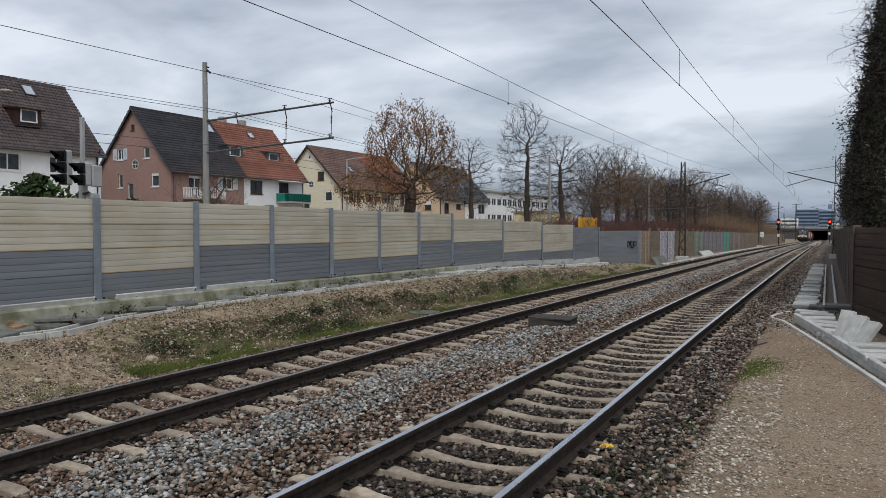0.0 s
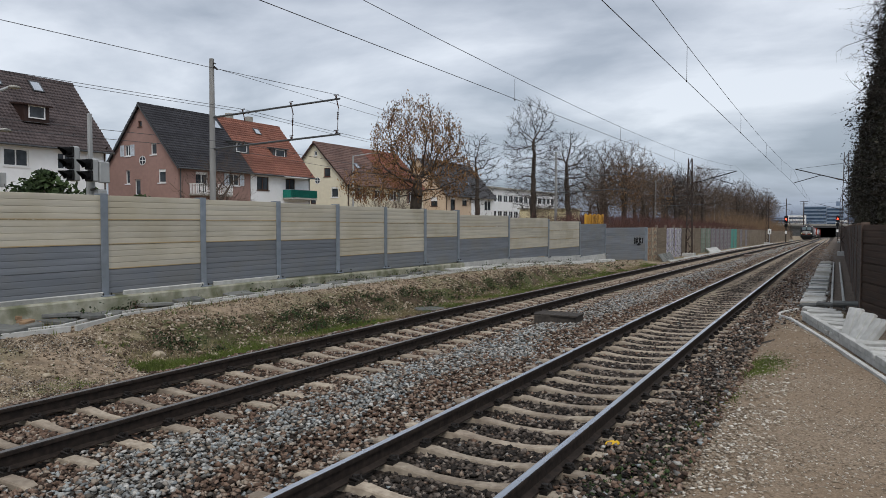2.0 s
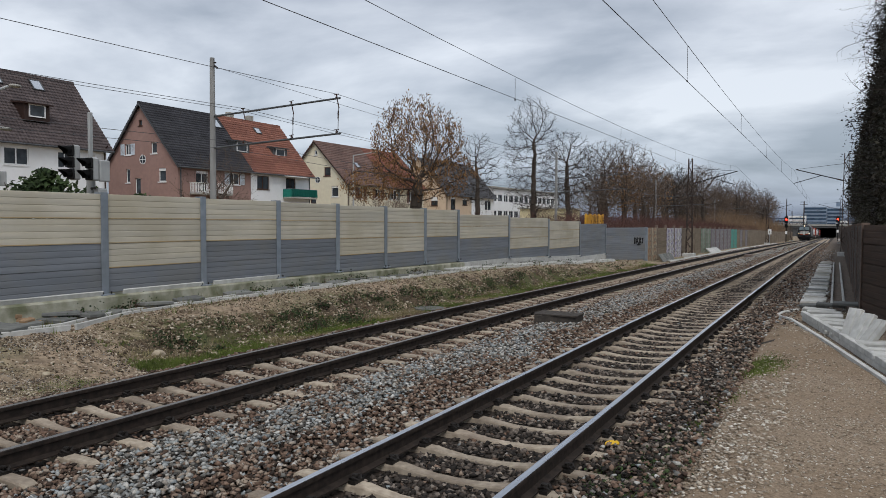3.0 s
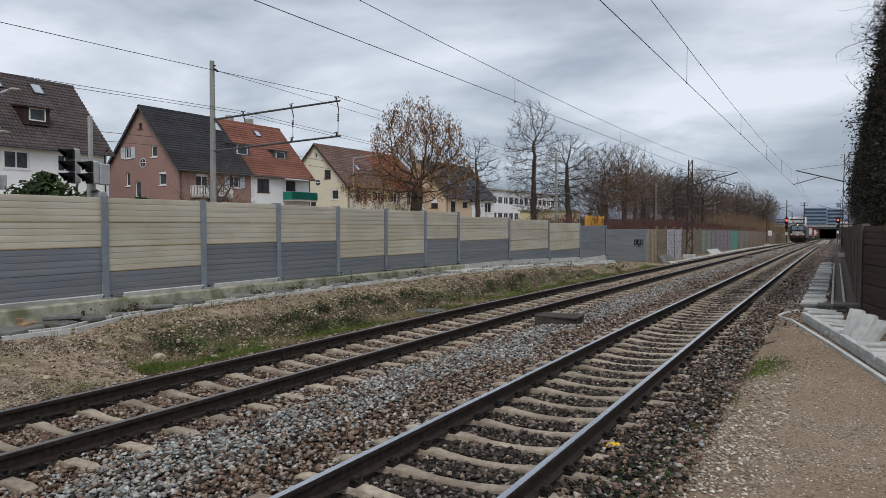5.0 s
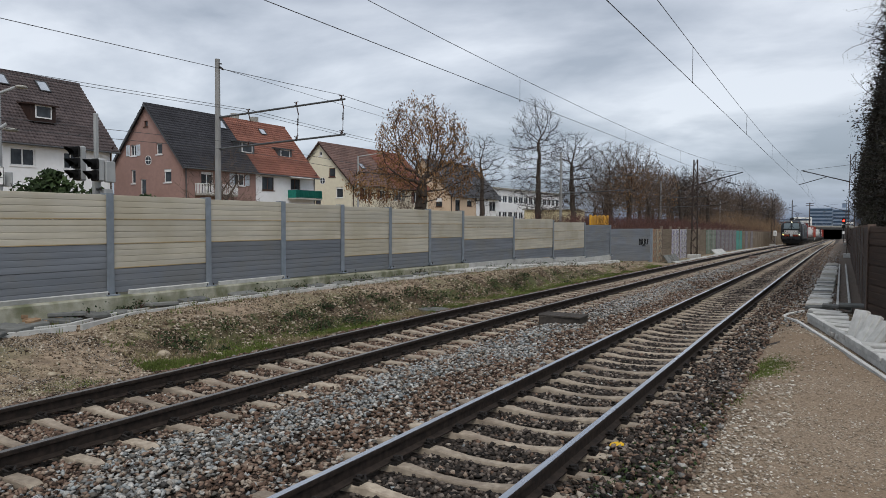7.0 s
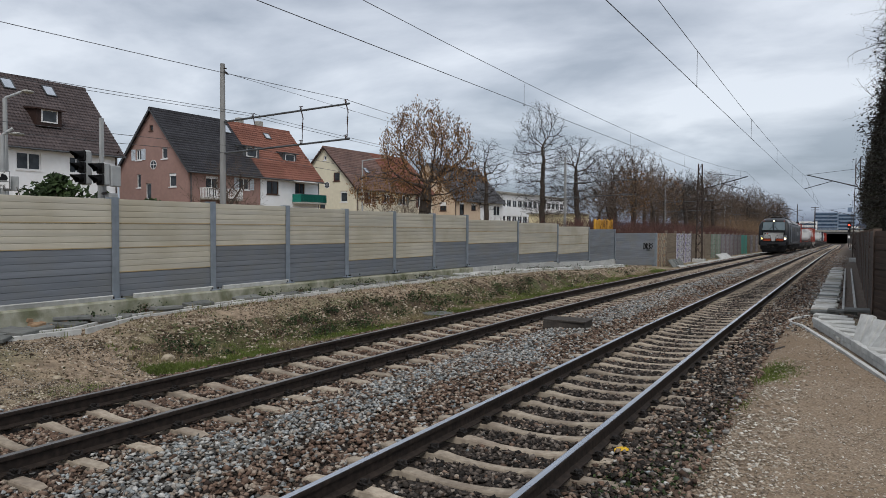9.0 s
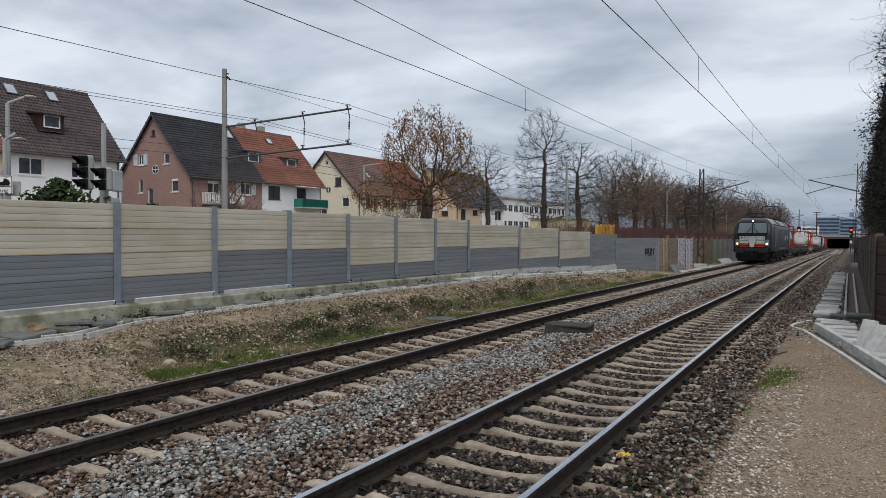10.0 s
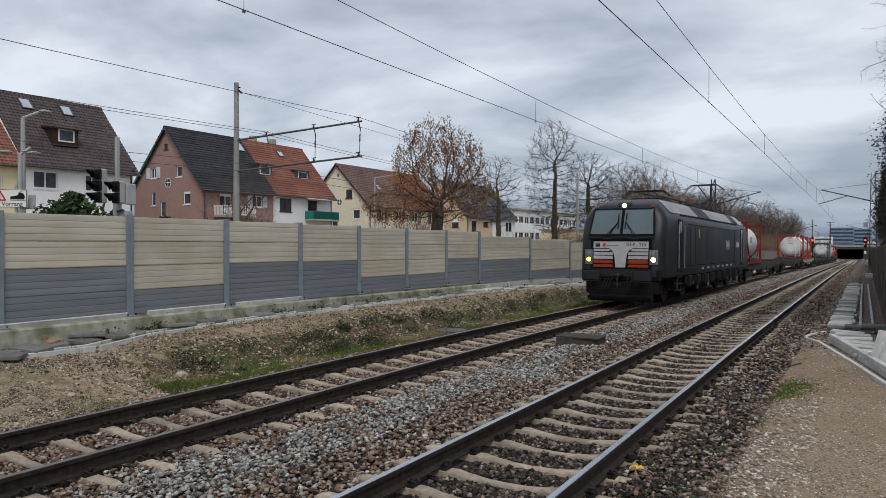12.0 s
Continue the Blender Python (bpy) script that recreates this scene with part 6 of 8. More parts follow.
def overhead(cx, tag, zc, first, second, sag, lead):
    """Contact wire, messenger and droppers; first and second: the messenger's heights at the near span's ends."""
    zm = 6.5
    wire("contact_wire", [((cx(SPANS[0]), SPANS[0], zc), 0.0), ((cx(60.0), 60.0, drop(60.0) + zc + 0.08), 0.03)] + [((cx(y), y, drop(y) + zc), 0.03) for y in SPANS[2:]] + [((cx(300), 300, drop(300) + 5.2), 0)], 0.007, "copper-dark contact wire over the " + tag)
    wire("messenger_wire", [((cx(SPANS[0]), SPANS[0], first), sag), ((cx(60.0), 60.0, second), 0.74)] + [((cx(y), y, drop(y) + zm), 0.74) for y in SPANS[2:]] + [((cx(300), 300, drop(300) + 6.6), 0)], 0.0065, "messenger wire over the " + tag)
    d = thing("droppers", label="thin droppers between messenger and contact wire", category="overhead wire")
    ends = [(first, sag), (second, 0.74)] + [(drop(y) + zm, 0.74) for y in SPANS[2:]]
    low = [zc, drop(60.0) + zc + 0.08] + [drop(y) + zc for y in SPANS[2:]]
    for k, (a, b) in enumerate(zip(SPANS, SPANS[1:])):
        y = lead if k == 0 else a + 5.0
        while y < b - 3:
            t = (y - a) / (b - a)
            lo = low[k] + (low[k + 1] - low[k]) * t - (0.12 if k else 0) * t * (1 - t)
            hi = ends[k][0] + (ends[k + 1][0] - ends[k][0]) * t - 4 * ends[k][1] * t * (1 - t)
            bm = bmesh.new()
            tube(bm, (cx(y), y, lo), (cx(y), y, hi), 0.005, n=4)
            box(bm, (cx(y), y, lo), (0.02, 0.04, 0.035))
            part("dropper", bm, CABLE, d)
            y += 9.95


overhead(bend, "bright track", 5.24, 6.71, 6.0, 0.62, 6.4)
overhead(left_x, "rusty track", 5.26, 6.58, 6.42, 0.90, 7.0)

# ---- railway signals far down the line ----
RED_GLOW = glow("red_signal_light", (1.0, 0.04, 0.02), 6.0)


def rail_signal(x, y, z):
    zr = drop(y)
    s = thing("railway_signal", label="black railway signal showing red on a post", category="railway signal", group="red signals")
    bm = bmesh.new()
    tube(bm, (x, y, ground_z(x, y) - 0.2), (x, y, z + 0.9), 0.09, n=8)
    part("post", bm, BLACK, s)
    bm = bmesh.new()
    box(bm, (x, y - 0.15, z), (0.72, 0.2, 1.35), bevel=0.1)
    head = part("signal_head", bm, BLACK, s)
    bm = bmesh.new()
    tube(bm, (x, y - 0.25, z + 0.05), (x, y - 0.29, z + 0.05), 0.19, n=14)
    part("lens", bm, RED_GLOW, head, "red lit lens")
    bm = bmesh.new()
    box(bm, (x, y - 0.15, z - 1.25), (0.6, 0.1, 0.7), bevel=0.08)
    part("lower_head", bm, BLACK, s)
    bm = bmesh.new()
    box(bm, (x, y - 0.12, z - 2.6), (0.42, 0.05, 0.6))
    part("number_plate", bm, WHITE, s)


rail_signal(-6.15, 160, 2.6)
rail_signal(2.95, 182, 2.75)
sg = thing("distance_sign", label="small white sign plate on the lattice mast", category="sign")
bm = bmesh.new()
box(bm, (-7.1, 132.5, drop(132) + 1.75), (0.55, 0.04, 0.85), bevel=0.015)
part("plate", bm, WHITE, sg)
bm = bmesh.new()
box(bm, (-7.1, 132.47, drop(132) + 1.75), (0.08, 0.02, 0.4))
part("mark", bm, BLACK, sg)
bm = bmesh.new()
tube(bm, (-7.1, 132.56, ground_z(-7.1, 132.5) - 0.1), (-7.1, 132.56, drop(132) + 2.3), 0.04)
part("post", bm, STEEL, sg)

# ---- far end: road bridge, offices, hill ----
# the hill's blue base colour carries the haze of distance
HILL = mat("haze_tinted_hill", (0.10, 0.13, 0.19), (0.085, 0.11, 0.165), scale=0.01, rough=1.0)
OFFICE = mat("office_cladding", (0.20, 0.26, 0.34), (0.16, 0.21, 0.29), scale=0.3, rough=0.5)
OFFICE_GLASS = mat("office_glass", (0.035, 0.07, 0.12), (0.025, 0.05, 0.09), scale=0.3, rough=0.15, spec=0.8)
DARK_CONC = mat("dark_concrete", (0.10, 0.10, 0.10), (0.065, 0.065, 0.065), scale=1.5, rough=0.95)


def far_end():
    b = thing("road_bridge", label="dark concrete road bridge across the tracks", category="bridge")
    y, z = 420.0, drop(420)
    # deck made 110 m deep so that the opening below stays in shade
    bm = bmesh.new()
    box(bm, (-20, y + 55, z + 5.35), (150, 110, 1.1), bevel=0.05)
    part("deck", bm, DARK_CONC, b)
    bm = bmesh.new()
    box(bm, (-20, y - 0.2, z + 6.35), (150, 0.3, 0.9), bevel=0.03)
    part("parapet", bm, CONCRETE, b)
    bm = bmesh.new()
    for k in range(38):
        box(bm, (-90 + 4 * k, y - 0.2, z + 7.2), (0.12, 0.12, 0.9))
    box(bm, (-20, y - 0.2, z + 7.6), (150, 0.1, 0.1))
    part("railing", bm, STEEL, b)
    # added dark wall that closes the far side and blocks its light
    bm = bmesh.new()
    box(bm, (-4, y + 110, z - 1), (40, 1, 14))
    part("end_wall", bm, DARK_CONC, b)
    for x0, x1 in ((-80, -11.5), (2.2, 40)):
        bm = bmesh.new()
        box(bm, ((x0 + x1) / 2, y + 60.2, z + 1.3), (x1 - x0, 119, 7.0), bevel=0.05)
        part("abutment", bm, DARK_CONC, b)
    o = thing("office_block", label="distant grey-blue office block with glass bands", category="office building")
    y = 900.0
    for x0, x1, z1 in ((-31, -8, 21.5), (-8, 9, 20.0)):
        bm = bmesh.new()
        box(bm, ((x0 + x1) / 2, y + 12, z1 / 2 - 12), (x1 - x0 - 0.2, 24, z1 + 20), bevel=0.2)
        bl = part("block", bm, OFFICE, o)
        for k in range(6):
            bm = bmesh.new()
            box(bm, ((x0 + x1) / 2, y - 0.05, z1 - 4.0 - k * 3.9), (x1 - x0 - 1.2, 0.4, 2.0))
            part("window_band", bm, OFFICE_GLASS, bl)
    bm = bmesh.new()
    box(bm, (3, y + 10, 22.5), (4, 6, 5))
    part("roof_plant", bm, OFFICE, o)
    for x, yy, w, hgt, m in ((-24, 600, 12, 7, WHITE), (6, 640, 8, 3.5, WHITE), (-40, 700, 14, 5, OFFICE)):
        c = thing("building", label="small pale block below the distant offices", category="building", group="distant blocks")
        bm = bmesh.new()
        box(bm, (x, yy + 4, hgt / 2 - 10), (w, 8, hgt + 20), bevel=0.1)
        w1 = part("wall", bm, m, c)
        for k in range(2):
            bm = bmesh.new()
            box(bm, (x, yy - 0.04, hgt - 2 - 3 * k), (w - 1.5, 0.2, 1.2))
            part("window_band", bm, OFFICE_GLASS, w1)
    # tree clump and pylon above the bridge
    w = Wood()
    rnd = random.Random(14)
    for i in range(1100):
        x, yy = rnd.choice((rnd.uniform(-90, -14), rnd.uniform(6, 50))), rnd.uniform(446, 500)
        d = Vector((rnd.gauss(0, 0.5), rnd.gauss(0, 0.3), 1)).normalized()
        zz = drop(450) + 4
        p = Vector((x, yy, zz))
        w.bar(p, p + d * rnd.uniform(3, 7.5), 0.16, 0.05, 3)
    tagged(link("distant_brush", w.mesh("distant_brush"), TWIG), "hazy bare brushwood above the bridge", "bushes", kind="stuff")
    p = thing("pylon", label="thin distant lamp mast with crossarms", category="mast")
    bm = bmesh.new()
    tube(bm, (-9.0, 320, drop(320)), (-9.0, 320, 10.5), 0.25, 0.18)
    part("pole", bm, LATTICE, p)
    for z in (9.3, 10.2):
        bm = bmesh.new()
        box(bm, (-9.0, 320, z), (2.8, 0.2, 0.2))
        part("crossarm", bm, LATTICE, p)
    bm = bmesh.new()
    tube(bm, (-9.3, 215, drop(215)), (-9.3, 215, drop(215) + 11), 0.14, 0.1)
    tagged(part("lamp_mast", bm, LATTICE), "dark slim lamp mast beside the line", "mast")
    # hills all round the horizon, the haze before them painted as blue
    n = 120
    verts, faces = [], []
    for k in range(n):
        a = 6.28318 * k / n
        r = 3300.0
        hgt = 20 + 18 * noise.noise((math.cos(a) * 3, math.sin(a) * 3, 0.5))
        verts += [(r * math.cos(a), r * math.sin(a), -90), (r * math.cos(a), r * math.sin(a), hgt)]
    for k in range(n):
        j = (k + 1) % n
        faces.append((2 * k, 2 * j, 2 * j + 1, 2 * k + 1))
    tagged(link("backdrop", quick_mesh("backdrop", verts, faces), HILL), "wooded hills on the horizon with blue haze put into their colour", "hills", kind="structure")


far_end()


# ---- road signals behind the barrier ----
GREY_BOX = mat("grey_signal_case", (0.36, 0.37, 0.37), (0.30, 0.31, 0.31), scale=4, rough=0.6)


def traffic_light():
    x, y = -11.4, 10.02
    t = thing("traffic_light", label="level-crossing traffic light, unlit, on a grey pole", category="traffic light")
    bm = bmesh.new()
    tube(bm, (x, y, 0.4), (x, y, 3.0), 0.09, n=10)
    box(bm, (x, y, 3.7), (0.075, 0.085, 1.42), bevel=0.01)
    part("pole", bm, GREY_BOX, t)

    def head(cx, cy, z0, n, name):
        h = 0.25
        bm = bmesh.new()
        box(bm, (cx, cy - 0.02, z0 + n * h / 2), (0.22, 0.15, n * h), bevel=0.03)
        hd = part(name, bm, GREY_BOX, t)
        for k in range(n):
            z = z0 + h * (k + 0.5)
            bm = bmesh.new()
            box(bm, (cx, cy - 0.115, z), (0.24, 0.05, h - 0.02), bevel=0.02)
            part("lamp_face", bm, BLACK, hd)
            bm = bmesh.new()
            m = 12
            prev = None
            for j in range(m + 1):
                a = -0.6 + (math.pi + 1.2) * j / m
                ca, sa = math.cos(a), math.sin(a)
                row = [bm.verts.new((cx + 0.105 * ca, cy - 0.14, z + 0.105 * sa)), bm.verts.new((cx + 0.105 * ca, cy - 0.14 - 0.08 - 0.17 * max(0, sa), z + 0.105 * sa - 0.02))]
                if prev:
                    bm.faces.new((prev[0], row[0], row[1], prev[1]))
                prev = row
            bmesh.ops.solidify(bm, geom=list(bm.faces), thickness=0.012)
            part("visor", bm, BLACK, hd)
            bm = bmesh.new()
            tube(bm, (cx, cy - 0.13, z), (cx, cy - 0.15, z), 0.095, n=16)
            part("lens", bm, BLACK, hd)

    head(x - 0.08, y - 0.3, 2.92, 3, "signal_head")
    head(x + 0.34, y - 0.16, 2.90, 2, "signal_head")
    bm = bmesh.new()
    box(bm, (x + 0.42, y + 0.02, 3.12), (0.10, 0.24, 0.46), bevel=0.02)
    part("back_plate", bm, GREY_BOX, t)
    bm = bmesh.new()
    box(bm, (x + 0.30, y + 0.02, 2.60), (0.2, 0.22, 0.3), bevel=0.03)
    part("junction_box", bm, GREY_BOX, t)
    bm = bmesh.new()
    tube(bm, (x, y, 2.75), (x + 0.42, y - 0.2, 2.75), 0.03)
    part("bracket", bm, IRON, t)
    bm = bmesh.new()
    tube(bm, (x, y, 3.35), (x + 0.3, y - 0.3, 3.35), 0.03)
    part("bracket", bm, IRON, t)


traffic_light()


def crossing_sign():
    x, y = -16.1, 10.0
    s = thing("crossing_sign", label="white warning sign with red triangle and train pictogram", category="sign")
    turn = pose(x + 0.11, y + 0.10, 1.14, 0, 0, 42) @ Matrix.Scale(0.75, 4)
    for dx in (-0.55, 0.25):
        bm = bmesh.new()
        tube(bm, (dx, 0.06, -1.0), (dx, 0.06, 3.2), 0.05, n=10)
        part("post", bm, GREY_BOX, s, m=turn)
    bm = bmesh.new()
    box(bm, (0, 0, 2.72), (1.25, 0.05, 0.62), bevel=0.02)
    plate = part("plate", bm, WHITE, s, m=turn)
    bm = bmesh.new()
    for a, b, c, d in ((0, 0.295, 1.22, 0.015), (0, -0.295, 1.22, 0.015)):
        box(bm, (a, -0.03, 2.72 + b), (c, 0.008, d))
    for a in (-0.605, 0.605):
        box(bm, (a, -0.03, 2.72), (0.015, 0.008, 0.6))
    part("border", bm, BLACK, plate)
    red = mat("sign_red", (0.55, 0.03, 0.03), (0.5, 0.03, 0.03), rough=0.5)
    bm = bmesh.new()
    tri = [(-0.40, 2.66), (-0.05, 2.66), (-0.225, 2.97)]
    for (a, b), (c, d) in zip(tri, tri[1:] + tri[:1]):
        tube(bm, (a, -0.035, b), (c, -0.035, d), 0.022, n=5)
    part("warning_triangle", bm, red, plate)
    bm = bmesh.new()
    box(bm, (-0.225, -0.035, 2.80), (0.025, 0.01, 0.12)); box(bm, (-0.225, -0.035, 2.705), (0.03, 0.01, 0.03))
    prism(bm, [(0.10, 2.70), (0.52, 2.70), (0.56, 2.78), (0.50, 2.90), (0.36, 2.93), (0.34, 2.83), (0.10, 2.78)], -0.037, -0.030)
    box(bm, (0.33, -0.034, 2.665), (0.5, 0.01, 0.018))
    tube(bm, (0.40, -0.033, 2.93), (0.46, -0.033, 2.985), 0.008, n=4)
    part("train_pictogram", bm, BLACK, plate)
    cu = bpy.data.curves.new("wording", "FONT")
    cu.body, cu.size, cu.align_x, cu.extrude = "hat Vorrang", 0.2, "CENTER", 0.002
    tx = new("wording", cu)
    dg = bpy.context.evaluated_depsgraph_get()
    me = bpy.data.meshes.new_from_object(tx.evaluated_get(dg))
    bpy.data.objects.remove(tx)
    link("wording", me, BLACK, plate, m=pose(0, -0.032, 2.47, 90, 0, 0))
    bm = bmesh.new()
    box(bm, (0.55, 0.25, 2.62), (0.5, 0.06, 0.5), bevel=0.02)
    part("back_plate", bm, GREY_BOX, s, m=turn)
    # road lamps
    for lx, ly, top, reach, turnz in ((-16.9, 11.0, 5.45, 0.72, -8), (-16.5, 10.7, 4.4, 0.45, 0)):
        l = thing("street_lamp", label="grey street lamp with a curved arm and flat head", category="street lamp", group="road lamps")
        bm = bmesh.new()
        tube(bm, (lx, ly, 0.4), (lx, ly, top), 0.085, 0.055, n=10)
        part("pole", bm, GREY_BOX, l)
        bm = bmesh.new()
        tube(bm, (lx, ly, top), (lx + reach * 0.3, ly + reach * 0.45, top + 0.2), 0.04, n=8)
        arm = part("arm", bm, GREY_BOX, l)
        for sgn in ((1,) if reach > 0.7 else (1, -1)):
            bm = bmesh.new()
            r = bmesh.ops.create_uvsphere(bm, u_segments=14, v_segments=7, radius=0.5)
            bmesh.ops.scale(bm, vec=(0.24, 0.42 if reach < 0.7 else 0.34, 0.10), verts=r["verts"])
            bmesh.ops.translate(bm, vec=(lx + sgn * reach * 0.42, ly + sgn * reach * 0.62, top + (0.22 if reach > 0.7 else 0.05)), verts=r["verts"])
            part("head", bm, CONCRETE, l)
    # slim street lamp before the cream house
    l = thing("street_lamp", label="slim street lamp with long arm before the cream house", category="street lamp", group="road lamps")
    bm = bmesh.new()
    tube(bm, (-33.0, 49.4, 1.0), (-33.0, 49.4, 7.6), 0.09, 0.06, n=8)
    part("pole", bm, GREY_BOX, l)
    bm = bmesh.new()
    tube(bm, (-33.0, 49.4, 7.55), (-31.9, 50.6, 7.85), 0.04, n=6)
    part("arm", bm, GREY_BOX, l)
    bm = bmesh.new()
    box(bm, (-31.7, 50.8, 7.88), (0.5, 0.6, 0.12), bevel=0.04)
    part("head", bm, CONCRETE, l)


crossing_sign()


# ---- cable ducts, loose slabs and small things ----
def slab_mesh(l, w, t):
    bm = bmesh.new()
    box(bm, (0, 0, t / 2), (l, w, t), bevel=0.012)
    return fin(bm, "lid")


LID = slab_mesh(0.98, 0.36, 0.07)
LID_DARK = slab_mesh(0.62, 0.36, 0.07)
LID_PALE = slab_mesh(0.62, 0.34, 0.06)
GREY_LID = mat("dark_weathered_slab", (0.17, 0.175, 0.17), (0.11, 0.115, 0.11), scale=8, rough=0.9, bump=0.3, vary=0.2, stain=(0.22, 0.22, 0.2))


def duct(points, width, wall, depth, label, floor_m=CONCRETE, edge_m=PALE_CONCRETE):
    """Open concrete cable duct along a line of places, in pieces a metre long."""
    t = thing("cable_duct", label=label, category="cable duct")
    for a, b in zip(points, points[1:]):
        a, b = Vector(a), Vector(b)
        n = max(1, round((b - a).length / 1.0))
        ang = math.degrees(math.atan2(b.y - a.y, b.x - a.x))
        pitch = -math.degrees(math.atan2(b.z - a.z, math.hypot(b.x - a.x, b.y - a.y)))
        ln = (b - a).length / n
        for k in range(n):
            c = a.lerp(b, (k + 0.5) / n)
            bm = bmesh.new()
            for s in (-1, 1):
                box(bm, (0, s * (width / 2 - wall / 2), -depth / 2), (ln - 0.012, wall, depth), bevel=0.008)
            box(bm, (0, 0, -depth + 0.03), (ln - 0.012, width - wall * 2, 0.05))
            part("duct_piece", bm, edge_m, t, m=Matrix.Translation(c) @ pose(0, 0, 0, 0, pitch, ang + random.uniform(-0.6, 0.6)))
    return t


def left_side():
    g = lambda x, y, d=0.07: (x, y, ground_z(x, y) + d)
    duct([g(-8.95, 4.2), g(-8.85, 6.6), g(-8.62, 7.6), g(-8.95, 8.9), g(-8.92, 12), g(-8.9, 16), g(-8.85, 21), g(-8.75, 27), g(-8.7, 34), g(-8.7, 42)], 0.34, 0.05, 0.2, "open grey concrete cable duct along the foot of the barrier")
    rnd = random.Random(6)
    spots = [(-9.15, 6.3, 0.02, 30), (-9.0, 6.75, 0.05, 12), (-9.25, 7.25, 0.03, -10), (-9.2, 7.75, 0.02, 20), (-9.15, 8.3, 0.05, 5), (-9.3, 8.8, 0.0, 35), (-8.75, 6.15, 0.02, 40), (-9.35, 7.95, 0.10, 60)]
    y = 9.8
    while y < 43:
        spots.append((-9.17 + rnd.uniform(-0.06, 0.1), y, rnd.uniform(0, 0.05), rnd.uniform(50, 110)))
        y += rnd.uniform(0.7, 1.6) if y < 22 else rnd.uniform(0.5, 0.9)
    for x, y, dz, a in spots:
        ob = link("duct_lid", LID_DARK if y < 22 else LID, GREY_LID if y < 22 else PALE_CONCRETE, m=pose(x, y, ground_z(x, y) + dz + 0.005, rnd.uniform(-4, 4), rnd.uniform(-3, 3), a))
        tagged(ob, "loose weathered concrete duct lid on the ground", "concrete slab", "loose duct lids")
    # rocks
    for x, y, r, lab in ((-6.95, 8.1, 0.11, "sandy boulder on the bank"), (-6.6, 9.0, 0.06, "pale rock in the grass"), (-7.0, 6.2, 0.06, "white stone on dark gravel"), (1.55, 7.15, 0.07, "white stone beside the rail")):
        bm = bmesh.new()
        bmesh.ops.create_icosphere(bm, subdivisions=2, radius=r)
        for v in bm.verts:
            v.co *= 1 + 0.3 * noise.noise(v.co * (0.5 / r) * 3 + Vector((x, y, 0)))
            v.co.z *= 0.7
        tagged(part("rock", bm, SANDSTONE, m=pose(x, y, ground_z(x, y) + r * 0.3)), lab, "rock", "rocks")
    # heap of bricks and rubble near the duct
    heap = thing("brick_heap", pose(-9.35, 7.5, ground_z(-9.35, 7.5)), "small heap of old bricks by the footing", "brick heap")
    old_brick = mat("old_brick", (0.36, 0.25, 0.15), (0.25, 0.16, 0.1), scale=12, rough=0.9, bump=0.3, vary=0.15)
    for k in range(7):
        bm = bmesh.new()
        box(bm, (rnd.gauss(0, 0.16), rnd.gauss(0, 0.2), 0.04 + 0.07 * (k // 3)), (0.24, 0.12, 0.07), pose(0, 0, 0, rnd.uniform(-10, 10), rnd.uniform(-10, 10), rnd.uniform(0, 180)), bevel=0.008)
        part("brick", bm, old_brick, heap)
    # leaning slab stacks at the timber barrier
    for y0, n in ((49.6, 9), (70.0, 16)):
        for k in range(n):
            y = y0 + k * 0.42
            ob = link("duct_lid", LID_DARK if y0 < 60 else LID_PALE, PALE_CONCRETE if y0 > 60 else GREY_LID, m=pose(-7.5, y, ground_z(-7.5, y) + 0.22, 0, 55 if y0 < 60 else 40, rnd.uniform(-8, 8)))
            tagged(ob, "concrete duct lid leaning in a row by the barrier", "concrete slab", "leaning duct lids")
    y = 50.0
    while y < 150:
        ob = link("duct_lid", LID, PALE_CONCRETE, m=pose(-6.9 + rnd.uniform(-0.1, 0.1), y, ground_z(-6.9, y) + 0.02, rnd.uniform(-3, 3), rnd.uniform(-3, 3), rnd.uniform(60, 120)))
        tagged(ob, "loose weathered concrete duct lid on the ground", "concrete slab", "loose duct lids")
        y += rnd.uniform(0.7, 1.4)


SANDSTONE = mat("sandstone", (0.42, 0.36, 0.27), (0.30, 0.25, 0.18), scale=10, rough=0.95, bump=0.5, bump_scale=25)
left_side()


